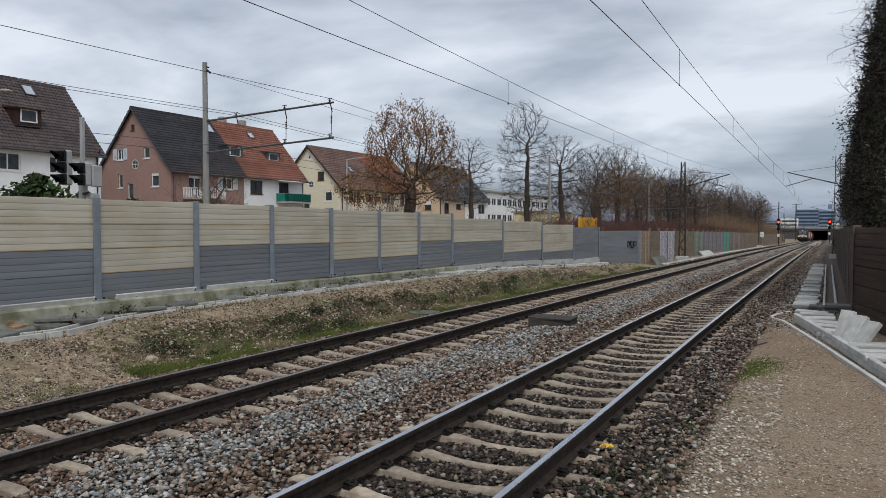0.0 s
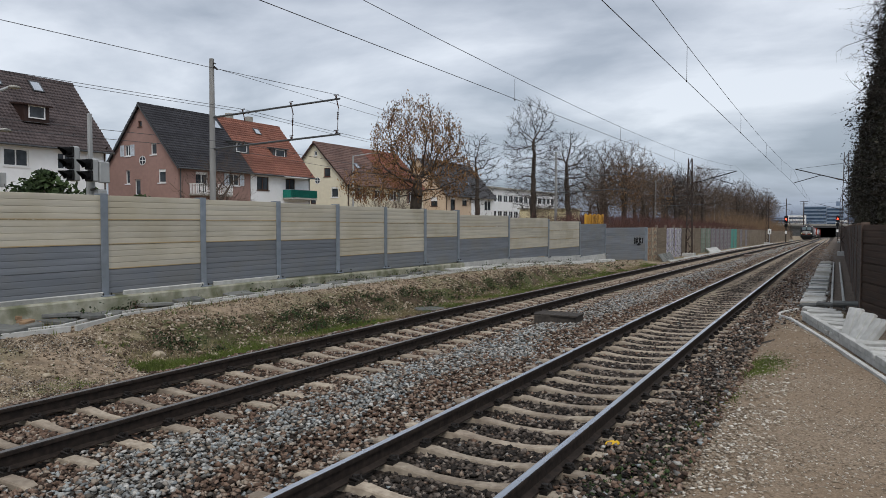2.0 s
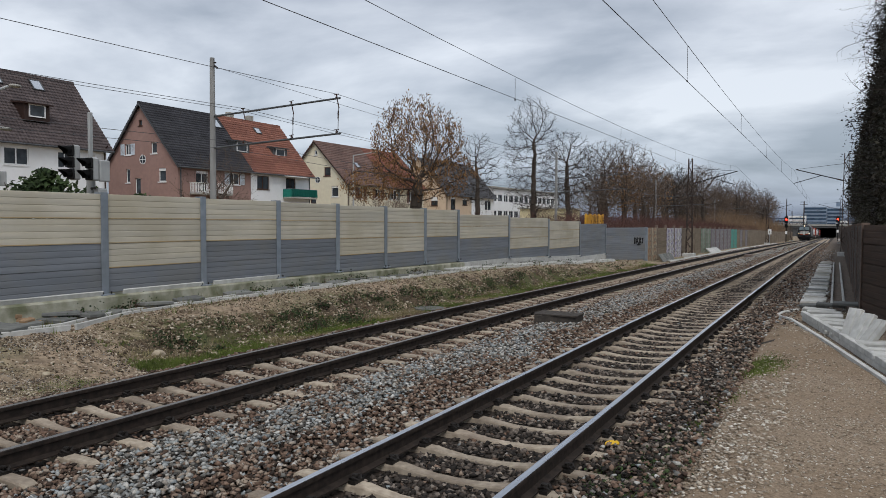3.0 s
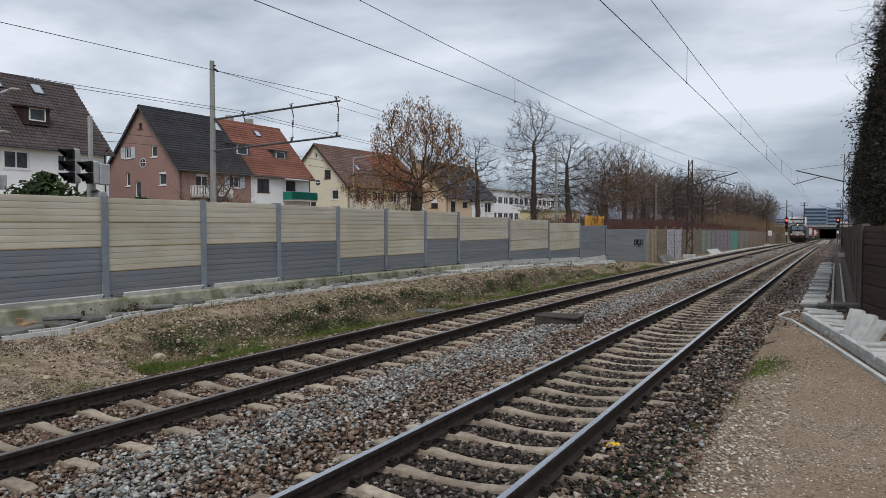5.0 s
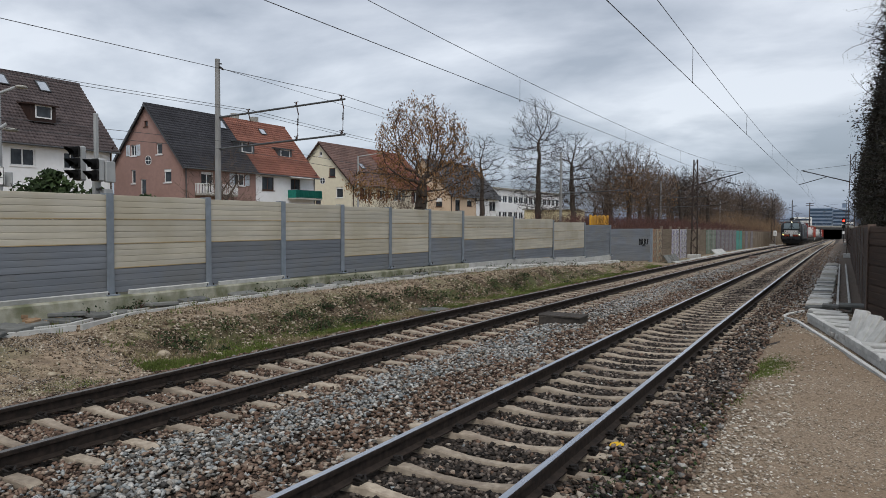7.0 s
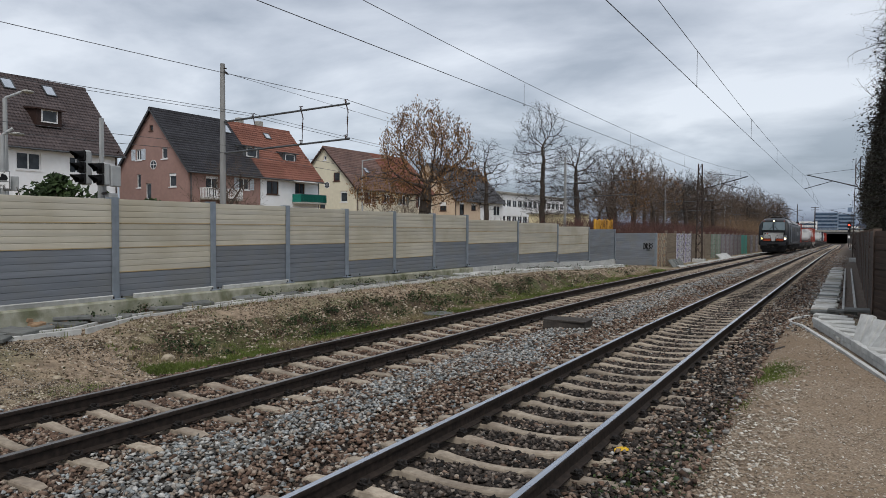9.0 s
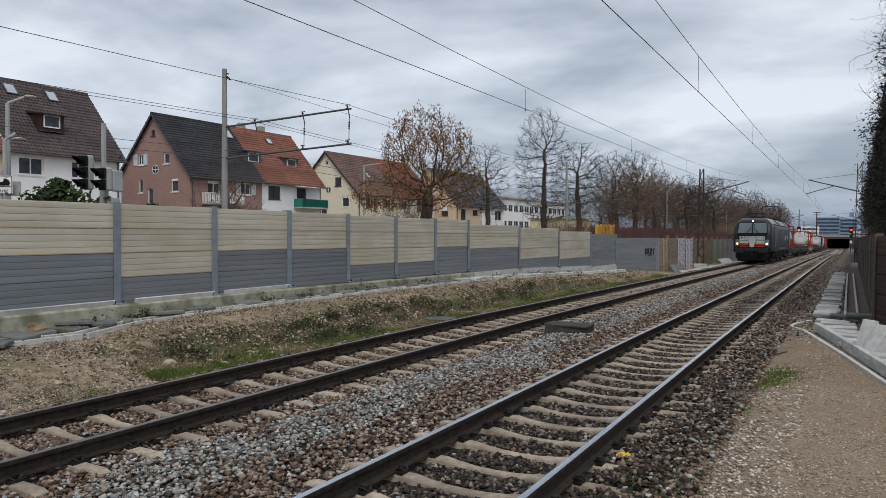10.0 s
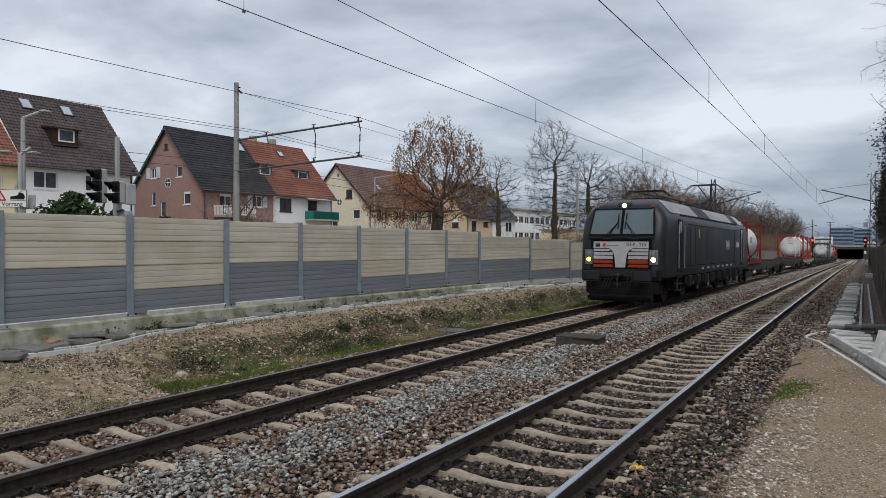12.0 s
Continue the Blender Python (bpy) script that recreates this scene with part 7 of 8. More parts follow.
def between_tracks():
    box_m = mat("sooty_pit_cover", (0.07, 0.06, 0.052), (0.045, 0.04, 0.035), scale=12, rough=0.9, bump=0.4)
    p = thing("cable_pit", label="low dark concrete cable pit with plank cover between tracks", category="cable pit")
    x, y = -2.45, 15.15
    z = ground_z(x, y)
    bm = bmesh.new()
    box(bm, (x, y, z + 0.02), (0.95, 0.62, 0.34), pose(0, 0, 0, 0, 0, 4), bevel=0.01)
    part("wall", bm, box_m, p)
    for k in range(5):
        bm = bmesh.new()
        box(bm, (x - 0.4 + 0.2 * k, y, z + 0.205), (0.192, 0.66, 0.035), pose(0, 0, 0, 0, 0, 4), bevel=0.005)
        part("cover_plank", bm, box_m, p)
    m = thing("manhole_cover", label="grey concrete pit lid in the grass", category="manhole cover")
    bm = bmesh.new()
    tube(bm, (-6.5, 16.4, ground_z(-6.5, 16.4) - 0.05), (-6.5, 16.4, ground_z(-6.5, 16.4) + 0.05), 0.42, n=24)
    part("lid", bm, GREY_LID, m)
    tagged(m)
    yl = mat("yellow_plastic", (0.75, 0.45, 0.02), (0.65, 0.38, 0.02), scale=8, rough=0.5)
    bm = bmesh.new()
    tube(bm, (0, 0, 0), (0, 0, 0.012), 0.075, 0.07, n=20)
    tagged(part("marker_disc", bm, yl, m=pose(0.99, 7.14, ground_z(0.99, 7.14) + 0.05, 6, -8, 0)), "yellow plastic marker disc lying in the ballast", "marker")
    for x, y in ((left_x(57) + 1.3, 57.0), (left_x(80) + 1.3, 80.0)):
        bm = bmesh.new()
        box(bm, (x, y, drop(y) - 0.1), (0.5, 0.9, 0.22), bevel=0.03)
        tagged(part("track_box", bm, RUST_POST, m=pose(0, 0, 0)), "rusty trackside box beside the rail", "track box", "track boxes")


between_tracks()


def right_side():
    # brown fence
    f = thing("panel_fence", label="dark brown ribbed panel fence between red-brown posts", category="fence")
    x, y = 3.48, 17.9
    # the near bays swing away from the line
    bays = [(4.33, 14.5, -0.0, 3.5, 14.04), (5.18, 11.1, 0.0, 3.5, 14.04)]
    while y < 150:
        ln = 4.0 if y < 40 else 6.0
        bays.append((x, y, drop(y + ln / 2) * 0.85, ln, 0.0))
        y += ln
    for x, y, z, ln, turn in bays:
        at = pose(x, y, z, 0, 0, turn)
        for k in range(5):
            bm = bmesh.new()
            prism(bm, [(0.05, 0.0), (0.05, 0.40), (-0.05, 0.40), (-0.05, 0.0), (-0.058, 0.02), (-0.058, 0.38), (-0.05, 0.40)][:4], -ln / 2 + 0.05, ln / 2 - 0.05)
            for r in range(3):
                box(bm, (-0.055, 0, 0.07 + 0.13 * r), (0.014, ln - 0.12, 0.10), bevel=0.004)
            part("panel", bm, BROWN_FENCE, f, m=at @ pose(0, ln / 2, -0.02 + 0.412 * k))
        bm = bmesh.new()
        for s in (-1, 1):
            box(bm, (s * 0.07, 0, 0.95), (0.014, 0.14, 2.3))
        box(bm, (0, 0, 0.95), (0.14, 0.012, 2.3))
        part("post", bm, RUST_POST, f, m=at)
    g = lambda x, y, d=0.0: (x, y, ground_z(x, y) + d)
    # kerbed duct that swings away from the line: low outer edging, block wall inside
    outer = [(4.15, 8.4), (3.58, 10.9), (2.85, 14.06), (2.12, 17.1), (1.76, 18.6)]
    bm = bmesh.new()
    sweep(bm, [(-0.035, -0.14), (0.035, -0.14), (0.035, 0.0), (-0.035, 0.0)], [(x, y, ground_z(x, y) + 0.05) for x, y in outer + [(1.84, 18.95), (2.15, 19.15)]])
    tagged(part("edging", bm, PALE_CONCRETE), "narrow pale concrete edging strip along the path", "edging")
    w = thing("block_wall", label="low wall of pale concrete duct blocks along the edging", category="block wall")
    inner = [(4.05, 9.6), (3.52, 12.0), (3.07, 14.1), (2.36, 17.2)]
    for (xa, ya), (xb, yb) in zip(inner, inner[1:]):
        n = max(1, round(math.hypot(xb - xa, yb - ya) / 0.5))
        ang = math.degrees(math.atan2(yb - ya, xb - xa))
        for k in range(n):
            t = (k + 0.5) / n
            x, y = xa + (xb - xa) * t, ya + (yb - ya) * t
            for row in range(2):
                bm = bmesh.new()
                box(bm, (0, 0, 0), (math.hypot(xb - xa, yb - ya) / n - 0.012, 0.10, 0.095), bevel=0.008)
                part("block", bm, PALE_CONCRETE, w, m=pose(x - 0.012 * row, y, 0.02 + 0.10 * row, 0, 0, ang + random.uniform(-1, 1)))
    duct([g(3.0, 20.0, 0.08), g(2.98, 30, 0.08), g(2.95, 46, 0.08)], 0.34, 0.06, 0.22, "straight open concrete cable duct beside the fence")
    rnd = random.Random(12)
    # lids fanned out on the ground; every second one darker, for shade between
    for k in range(13):
        t = k / 12
        y = 18.7 - 4.1 * t
        x = 2.62 + 0.56 * t + rnd.uniform(-0.05, 0.05)
        ob = link("duct_lid", MID_LID, PALE_CONCRETE if k % 2 == 0 else GREY_LID if k % 4 == 1 else CONCRETE, m=pose(x, y, ground_z(x, y) + 0.07 - 0.04 * (k % 2), 4 - 3 * (k % 2) + rnd.uniform(-3, 4), rnd.uniform(-4, 4), rnd.uniform(-16, 4)))
        tagged(ob, "concrete duct lid in a fanned pile, alternately darkened for shade between", "concrete slab", "fanned duct lids")
    for k in range(3):
        x, y = 2.5 + 0.35 * k, 19.75 + rnd.uniform(-0.1, 0.1)
        ob = link("duct_lid", LID_DARK, GREY_LID, m=pose(x, y, ground_z(x, y) + 0.06 + 0.05 * k, rnd.uniform(-3, 3), rnd.uniform(-5, 5), rnd.uniform(-20, 15)))
        tagged(ob, "dark duct lid laid across the gap", "concrete slab", "fanned duct lids")
    y = 20.4
    while y < 46:
        x = 2.45 + rnd.uniform(-0.06, 0.06)
        ob = link("duct_lid", SHORT_LID, rnd.choice((PALE_CONCRETE, PALE_CONCRETE, CONCRETE, CONCRETE, GREY_LID)), m=pose(x, y, ground_z(x, y) + 0.06, rnd.uniform(3, 16), rnd.uniform(-3, 3), rnd.uniform(-9, 9)))
        tagged(ob, "pale concrete duct lid in a long row", "concrete slab", "row of duct lids")
        y += rnd.uniform(0.34, 0.56)
    # white slabs leaning on the fence
    for k, (y, lean) in enumerate(((14.0, 70), (13.62, 60), (13.3, 50))):
        x = 3.13 + 0.10 * k
        ob = link("leaning_slab", LEAN, PALE_CONCRETE, m=pose(x, y, ground_z(x, y) + 0.06, 0, -lean, 42 + rnd.uniform(-5, 5)))
        tagged(ob, "thick pale concrete slab leaning on the fence", "concrete slab", "leaning slabs")
    for x, y in ((3.56, 13.2), (3.68, 12.7), (3.74, 12.15)):
        ob = link("duct_lid", LID_DARK, PALE_CONCRETE, m=pose(x, y, ground_z(x, y) + 0.14, rnd.uniform(-5, 3), rnd.uniform(-4, 4), rnd.uniform(0, 22)))
        tagged(ob, "pale concrete duct lid lying on the block wall", "concrete slab", "fanned duct lids")


SHORT_LID = slab_mesh(0.54, 0.22, 0.06)
MID_LID = slab_mesh(0.68, 0.215, 0.07)


def lean_mesh():
    bm = bmesh.new()
    box(bm, (0.30, 0, 0), (0.60, 0.27, 0.09), bevel=0.012)
    box(bm, (0.30, 0, 0.05), (0.54, 0.09, 0.02), bevel=0.004)
    return fin(bm, "leaning_slab")


LEAN = lean_mesh()
right_side()

# orange hoarding glimpsed behind the trees
HOARDING_M = mat("orange_yellow_plastic", (0.56, 0.29, 0.03), (0.42, 0.21, 0.03), scale=3, rough=0.6, vary=0.15)
hoarding = thing("hoarding", label="orange-yellow slatted hoarding behind the trees", category="hoarding")
for k in range(13):
    bm = bmesh.new()
    box(bm, (-12.6, 49.0 + 0.34 * k, 1.0), (0.12, 0.30, 3.1 if k % 3 else 3.25), bevel=0.03)
    part("board", bm, HOARDING_M, hoarding)


# ---- freight train on the left track ----
GLASS_CAB = mat("cab_glass", (0.34, 0.41, 0.43), (0.24, 0.30, 0.32), scale=0.9, rough=0.08, metal=0.55)
NOSE_WHITE = mat("nose_white", (0.78, 0.78, 0.77), (0.70, 0.70, 0.69), scale=4, rough=0.45)
NOSE_ORANGE = mat("nose_orange", (0.55, 0.085, 0.03), (0.48, 0.075, 0.03), scale=4, rough=0.45)
ROOF_GRILLE = mat("dark_roof_grille", (0.03, 0.032, 0.036), (0.015, 0.016, 0.018), scale=3, rough=0.4)
ROOF_SILVER = mat("grey_roof_metal", (0.66, 0.67, 0.69), (0.52, 0.53, 0.55), scale=2, rough=0.45)
LAMP_GLOW = glow("warm_headlamp", (1.0, 0.83, 0.50), 4.5)
LAMP_AMBER = glow("amber_headlamp", (1.0, 0.66, 0.15), 2.6)
TANK_WHITE = mat("white_tank", (0.72, 0.72, 0.71), (0.62, 0.62, 0.60), scale=1.5, rough=0.4, stain=(0.48, 0.47, 0.44), stain_scale=0.9, stain_amount=0.45)
FRAME_RED = mat("red_container_frame", (0.22, 0.022, 0.016), (0.15, 0.017, 0.012), scale=4, rough=0.6)
FRAME_ORANGE = mat("orange_container_frame", (0.30, 0.038, 0.018), (0.22, 0.03, 0.014), scale=4, rough=0.6)
WAGON = mat("grimy_wagon_steel", (0.055, 0.05, 0.047), (0.03, 0.028, 0.026), scale=4, rough=0.8)
DECK = mat("grey_wagon_sill", (0.20, 0.195, 0.185), (0.12, 0.115, 0.11), scale=3, rough=0.8)
WHEEL = mat("wheel_steel", (0.10, 0.09, 0.085), (0.06, 0.055, 0.05), scale=6, rough=0.6, metal=0.6)
BOX_GREY = mat("grey_container", (0.32, 0.34, 0.37), (0.26, 0.28, 0.31), scale=2, rough=0.6)
PALE_MARK = mat("pale_marking", (0.45, 0.46, 0.47), (0.40, 0.41, 0.42), scale=4, rough=0.6)


def train_pose(s):
    """Place on the left track at distance s, nose towards the camera."""
    a, b = s - 1.0, s + 1.0
    dx, dz = left_x(b) - left_x(a), drop(b) - drop(a)
    return Matrix.Translation((left_x(s), s, drop(s))) @ pose(0, 0, 0, math.degrees(math.atan2(dz, 2)), 0, -math.degrees(math.atan2(dx, 2)))


def front_at(t):
    """Distance of the engine's nose."""
    return 24.2 + 19.65 * (12.0 - t) - 0.08 * (12.0 - t) ** 2


LOCO_L = 18.9
RC = 0.36


def loco_half(z):
    if z < 2.9:
        return 1.47
    return 1.47 - 0.62 * min(1.0, (z - 2.9) / 0.82) ** 1.5


def loco_front(z):
    """Set-back of the cab front over height."""
    if z < 2.3:
        return 0.04 * (z - 1.0) / 1.3
    if z < 3.3:
        return 0.04 + 0.36 * (z - 2.3)
    return 0.40 + 0.36 * (z - 3.3) + 1.15 * max(0, (z - 3.35) / 0.38) ** 2.2


def loco_ring(z, n=8):
    w, f = loco_half(z), loco_front(z)
    half = []
    for k in range(n):
        a = math.pi / 2 * k / (n - 1)
        half.append((w - RC + RC * math.sin(a), f + RC * 0.9 * (1 - math.cos(a))))
    front = [(-x, y) for x, y in half[::-1]] + half
    return front + [(x, LOCO_L - y) for x, y in front[::-1]]


def nose_y(x, z):
    d = abs(x) - (loco_half(z) - RC)
    return loco_front(z) + (RC * 0.9 * (1 - math.sqrt(max(0, 1 - (d / RC) ** 2))) if d > 0 else 0)


def nose_patch(name, outline_rows, material, parent, off=0.012, label="", nx=8):
    """Skin piece on the cab front; rows of (z, x left, x right)."""
    bm = bmesh.new()
    grid = []
    for z, a, b in outline_rows:
        grid.append([bm.verts.new((a + (b - a) * k / nx, nose_y(a + (b - a) * k / nx, z) - off, z)) for k in range(nx + 1)])
    for r, s in zip(grid, grid[1:]):
        for k in range(nx):
            bm.faces.new((r[k], r[k + 1], s[k + 1], s[k]))
    bmesh.ops.solidify(bm, geom=list(bm.faces), thickness=-off * 0.9)
    bmesh.ops.recalc_face_normals(bm, faces=bm.faces)
    return part(name, bm, material, parent, label)


def lettering(text, size, material, parent, m, name="lettering"):
    cu = bpy.data.curves.new(name, "FONT")
    cu.body, cu.size, cu.align_x, cu.align_y, cu.extrude = text, size, "CENTER", "CENTER", 0.003
    tx = new(name, cu)
    me = bpy.data.meshes.new_from_object(tx.evaluated_get(bpy.context.evaluated_depsgraph_get()))
    bpy.data.objects.remove(tx)
    return link(name, me, material, parent, m=m)


def wheelset_mesh(r):
    bm = bmesh.new()
    tube(bm, (-1.0, 0, 0), (1.0, 0, 0), 0.09, n=10)
    for s in (-1, 1):
        tube(bm, (s * 0.70, 0, 0), (s * 0.83, 0, 0), r, n=28)
        tube(bm, (s * 0.69, 0, 0), (s * 0.72, 0, 0), r + 0.03, n=28)
        for k in range(6):
            a = k * math.pi / 3
            box(bm, (s * 0.84, math.cos(a) * r * 0.55, math.sin(a) * r * 0.55), (0.03, 0.09, 0.09))
    return fin(bm, "wheelset")


WHEELS = []
BIG_WHEEL, SMALL_WHEEL = wheelset_mesh(0.62), wheelset_mesh(0.46)


def bogie(parent, y, base, r, me):
    bm = bmesh.new()
    for s in (-1, 1):
        prism(bm, [(y - base / 2 - 0.55, r + 0.25), (y - base / 2 - 0.3, r + 0.4), (y - 0.5, r + 0.1), (y + 0.5, r + 0.1), (y + base / 2 + 0.3, r + 0.4), (y + base / 2 + 0.55, r + 0.25), (y + base / 2 + 0.3, r + 0.05), (y + 0.5, r - 0.2), (y - 0.5, r - 0.2), (y - base / 2 - 0.3, r + 0.05)], s * 1.02 - 0.07, s * 1.02 + 0.07, axis="x")
        for k in (-1, 1):
            box(bm, (s * 1.1, y + k * base / 2, r), (0.16, 0.34, 0.30), bevel=0.03)
            tube(bm, (s * 1.12, y + k * 0.4, r - 0.1), (s * 1.12, y + k * 0.4, r + 0.35), 0.10, n=10)
    box(bm, (0, y, r + 0.15), (2.0, 0.5, 0.3))
    b = part("bogie", bm, WAGON, parent)
    for k in (-1, 1):
        w = link("wheelset", me, WHEEL, b, m=pose(0, y + k * base / 2, r))
        WHEELS.append((w, y + k * base / 2, r))
    return b


def build_loco():
    lo = thing("electric_locomotive", label="anthracite electric locomotive with white-orange striped nose and lit headlamps", category="locomotive")
    zs = [0.95, 1.0, 1.25, 1.6, 2.0, 2.3, 2.6, 2.9, 3.1, 3.3, 3.40, 3.48, 3.56, 3.63, 3.68, 3.71]
    bm = bmesh.new()
    rings = [[bm.verts.new((x, y, z)) for x, y in loco_ring(z)] for z in zs]
    n = len(rings[0])
    for r, s in zip(rings, rings[1:]):
        for i in range(n):
            bm.faces.new((r[i], r[(i + 1) % n], s[(i + 1) % n], s[i])).smooth = True
    bm.faces.new(rings[0][::-1]); bm.faces.new(rings[-1])
    bmesh.ops.recalc_face_normals(bm, faces=bm.faces)
    body = part("body", bm, GRAPHITE, lo)
    # windscreens
    sur = nose_patch("windscreen_surround", [(z, -1.16 + 0.10 * (z - 2.4), 1.16 - 0.10 * (z - 2.4)) for z in (2.36, 2.6, 2.9, 3.2, 3.34)], BLACK, lo, 0.012, nx=14)
    for s in (-1, 1):
        rows = [(z, *sorted((s * 0.05, s * (1.10 - 0.10 * (z - 2.4))))) for z in (2.44, 2.6, 2.8, 3.0, 3.2, 3.28)]
        nose_patch("windscreen", rows, GLASS_CAB, sur, 0.024)
    # wipers
    for s in (-1, 1):
        bm = bmesh.new()
        def wp(x, z, o=0.06):
            return (x, nose_y(x, z) - o, z)
        tube(bm, wp(s * 0.42, 2.42), wp(s * 0.13, 2.85), 0.016, n=5)
        tube(bm, wp(s * 0.50, 2.42), wp(s * 0.13, 2.85), 0.012, n=5)
        tube(bm, wp(s * 0.12, 2.62), wp(s * 0.14, 3.15), 0.018, n=5)
        box(bm, (s * 0.45, nose_y(0.4, 2.4) - 0.05, 2.40), (0.22, 0.08, 0.08), bevel=0.02)
        part("wiper", bm, BLACK, lo)
    for x0, x1 in ((-1.15, -0.62), (-0.3, 0.3), (0.62, 1.15)):
        bm = bmesh.new()
        tube(bm, (x0, nose_y(x0, 2.31) - 0.06, 2.30), (x1, nose_y(x1, 2.31) - 0.06, 2.30), 0.022, n=6)
        part("grab_rail", bm, BLACK, lo)
    # striped nose
    nose = nose_patch("nose_panel", [(z, -1.06, 1.06) for z in (1.24, 1.5, 1.8, 2.1, 2.26)], BLACK, lo, 0.010, nx=14)
    nose_patch("top_band", [(z, -0.96, 0.96) for z in (1.95, 2.06, 2.18)], NOSE_WHITE, nose, 0.022, nx=12)
    nose_patch("centre_wedge", [(1.29, -0.17, 0.17), (1.6, -0.2, 0.2), (1.78, -0.24, 0.24), (1.88, -0.31, 0.31), (1.951, -0.42, 0.42)], NOSE_WHITE, nose, 0.022)
    for z0, z1, m in ((1.845, 1.925, NOSE_WHITE), (1.715, 1.815, NOSE_WHITE), (1.58, 1.69, NOSE_WHITE), (1.43, 1.55, NOSE_ORANGE), (1.30, 1.39, NOSE_ORANGE)):
        for s in (-1, 1):
            inner = 0.25 if z0 < 1.8 else 0.36
            rows = [(z0, *sorted((s * inner, s * 0.95))), (z1, *sorted((s * (inner + 0.03), s * 0.955)))]
            nose_patch("stripe", rows, m, nose, 0.021, nx=6)
    lettering("X4 E - 710", 0.155, BLACK, nose, pose(0.53, nose_y(0.5, 2.06) - 0.024, 2.065, 90, 0, 0))
    bm = bmesh.new()
    box(bm, (-0.80, nose_y(0, 2.06) - 0.03, 2.06), (0.16, 0.012, 0.15))
    for k in range(3):
        box(bm, (-0.80, nose_y(0, 2.06) - 0.037, 2.01 + 0.05 * k), (0.13, 0.006, 0.012), mi=1)
    part("operator_mark", bm, [BLACK, PALE_MARK], nose)
    bm = bmesh.new()
    box(bm, (-0.57, nose_y(0, 2.06) - 0.03, 2.07), (0.09, 0.012, 0.13), pose(0, 0, 0, 0, 25, 0))
    part("operator_mark", bm, NOSE_ORANGE, nose)
    bm = bmesh.new()
    box(bm, (-0.28, nose_y(0, 2.04) - 0.03, 2.045), (0.44, 0.012, 0.03))
    part("wording_bar", bm, BOX_GREY, nose)
    # headlamps
    for s in (-1, 1):
        hl = nose_patch("headlamp", [(z, *sorted((s * 0.99, s * 1.27))) for z in (1.40, 1.6, 1.8, 1.90)], BOX_GREY, lo, 0.020, nx=5)
        for z, r, m in ((1.56, 0.085, LAMP_GLOW if s > 0 else LAMP_AMBER), (1.78, 0.07, GLASS_CAB)):
            bm = bmesh.new()
            y = nose_y(1.12, z)
            tube(bm, (s * 1.12, y + 0.03, z), (s * 1.12, y - 0.045, z), r, n=18)
            part("lens", bm, m, hl)
            if r > 0.08:
                bm = bmesh.new()
                tube(bm, (s * 1.12, y + 0.02, z), (s * 1.12, y - 0.035, z), r + 0.03, n=18)
                part("rim", bm, BLACK, hl)
    bm = bmesh.new()
    box(bm, (0, nose_y(0, 3.45) - 0.0, 3.46), (0.48, 0.12, 0.18), pose(0, 0, 0, -32, 0, 0), bevel=0.03)
    tl = part("top_lamp", bm, GRAPHITE, lo)
    bm = bmesh.new()
    tube(bm, (0, nose_y(0, 3.44) + 0.02, 3.45), (0, nose_y(0, 3.44) - 0.10, 3.43), 0.07, n=16)
    part("lens", bm, LAMP_GLOW, tl, "lit top headlamp")
    for s in (-1, 1):
        bm = bmesh.new()
        box(bm, (s * 0.98, nose_y(0.9, 3.40) - 0.01, 3.40), (0.09, 0.06, 0.05), bevel=0.01)
        part("marker_lamp", bm, NOSE_ORANGE, lo)
    # buffer beam, buffers, coupling, plough
    bm = bmesh.new()
    box(bm, (0, 0.22, 1.05), (2.75, 0.4, 0.42), bevel=0.04)
    box(bm, (0, 0.30, 0.62), (2.5, 0.5, 0.5), bevel=0.06)
    part("buffer_beam", bm, BLACK, lo)
    for s in (-1, 1):
        bm = bmesh.new()
        tube(bm, (s * 0.875, 0.1, 1.04), (s * 0.875, -0.38, 1.04), 0.13, 0.11, n=14)
        box(bm, (s * 0.875, -0.44, 1.02), (0.66, 0.07, 0.40), bevel=0.06)
        part("buffer", bm, GRAPHITE, lo)
        bm = bmesh.new()
        for k in range(3):
            x = s * (0.28 + 0.11 * k)
            prev = Vector((x, 0.0, 0.95))
            for j in range(1, 7):
                t = j / 6
                q = Vector((x + s * 0.1 * t, -0.12 - 0.14 * math.sin(t * 3.1), 0.95 - 0.42 * math.sin(t * 2.6)))
                tube(bm, prev, q, 0.022, n=6)
                prev = q
        part("brake_hose", bm, BLACK, lo)
    bm = bmesh.new()
    box(bm, (0, -0.12, 1.02), (0.16, 0.45, 0.12), bevel=0.03)
    tube(bm, (0, -0.34, 1.02), (0, -0.36, 0.62), 0.035, n=6)
    tube(bm, (-0.12, -0.3, 0.72), (0.12, -0.3, 0.72), 0.035, n=6)
    part("coupling", bm, IRON, lo)
    bm = bmesh.new()
    prism(bm, [(-1.15, 0.55), (1.15, 0.55), (1.05, 0.13), (-1.05, 0.13)], -0.02, 0.28)
    box(bm, (0, 0.10, 0.34), (2.2, 0.5, 0.1), pose(0, 0, 0, 20, 0, 0))
    part("snow_plough", bm, BLACK, lo)
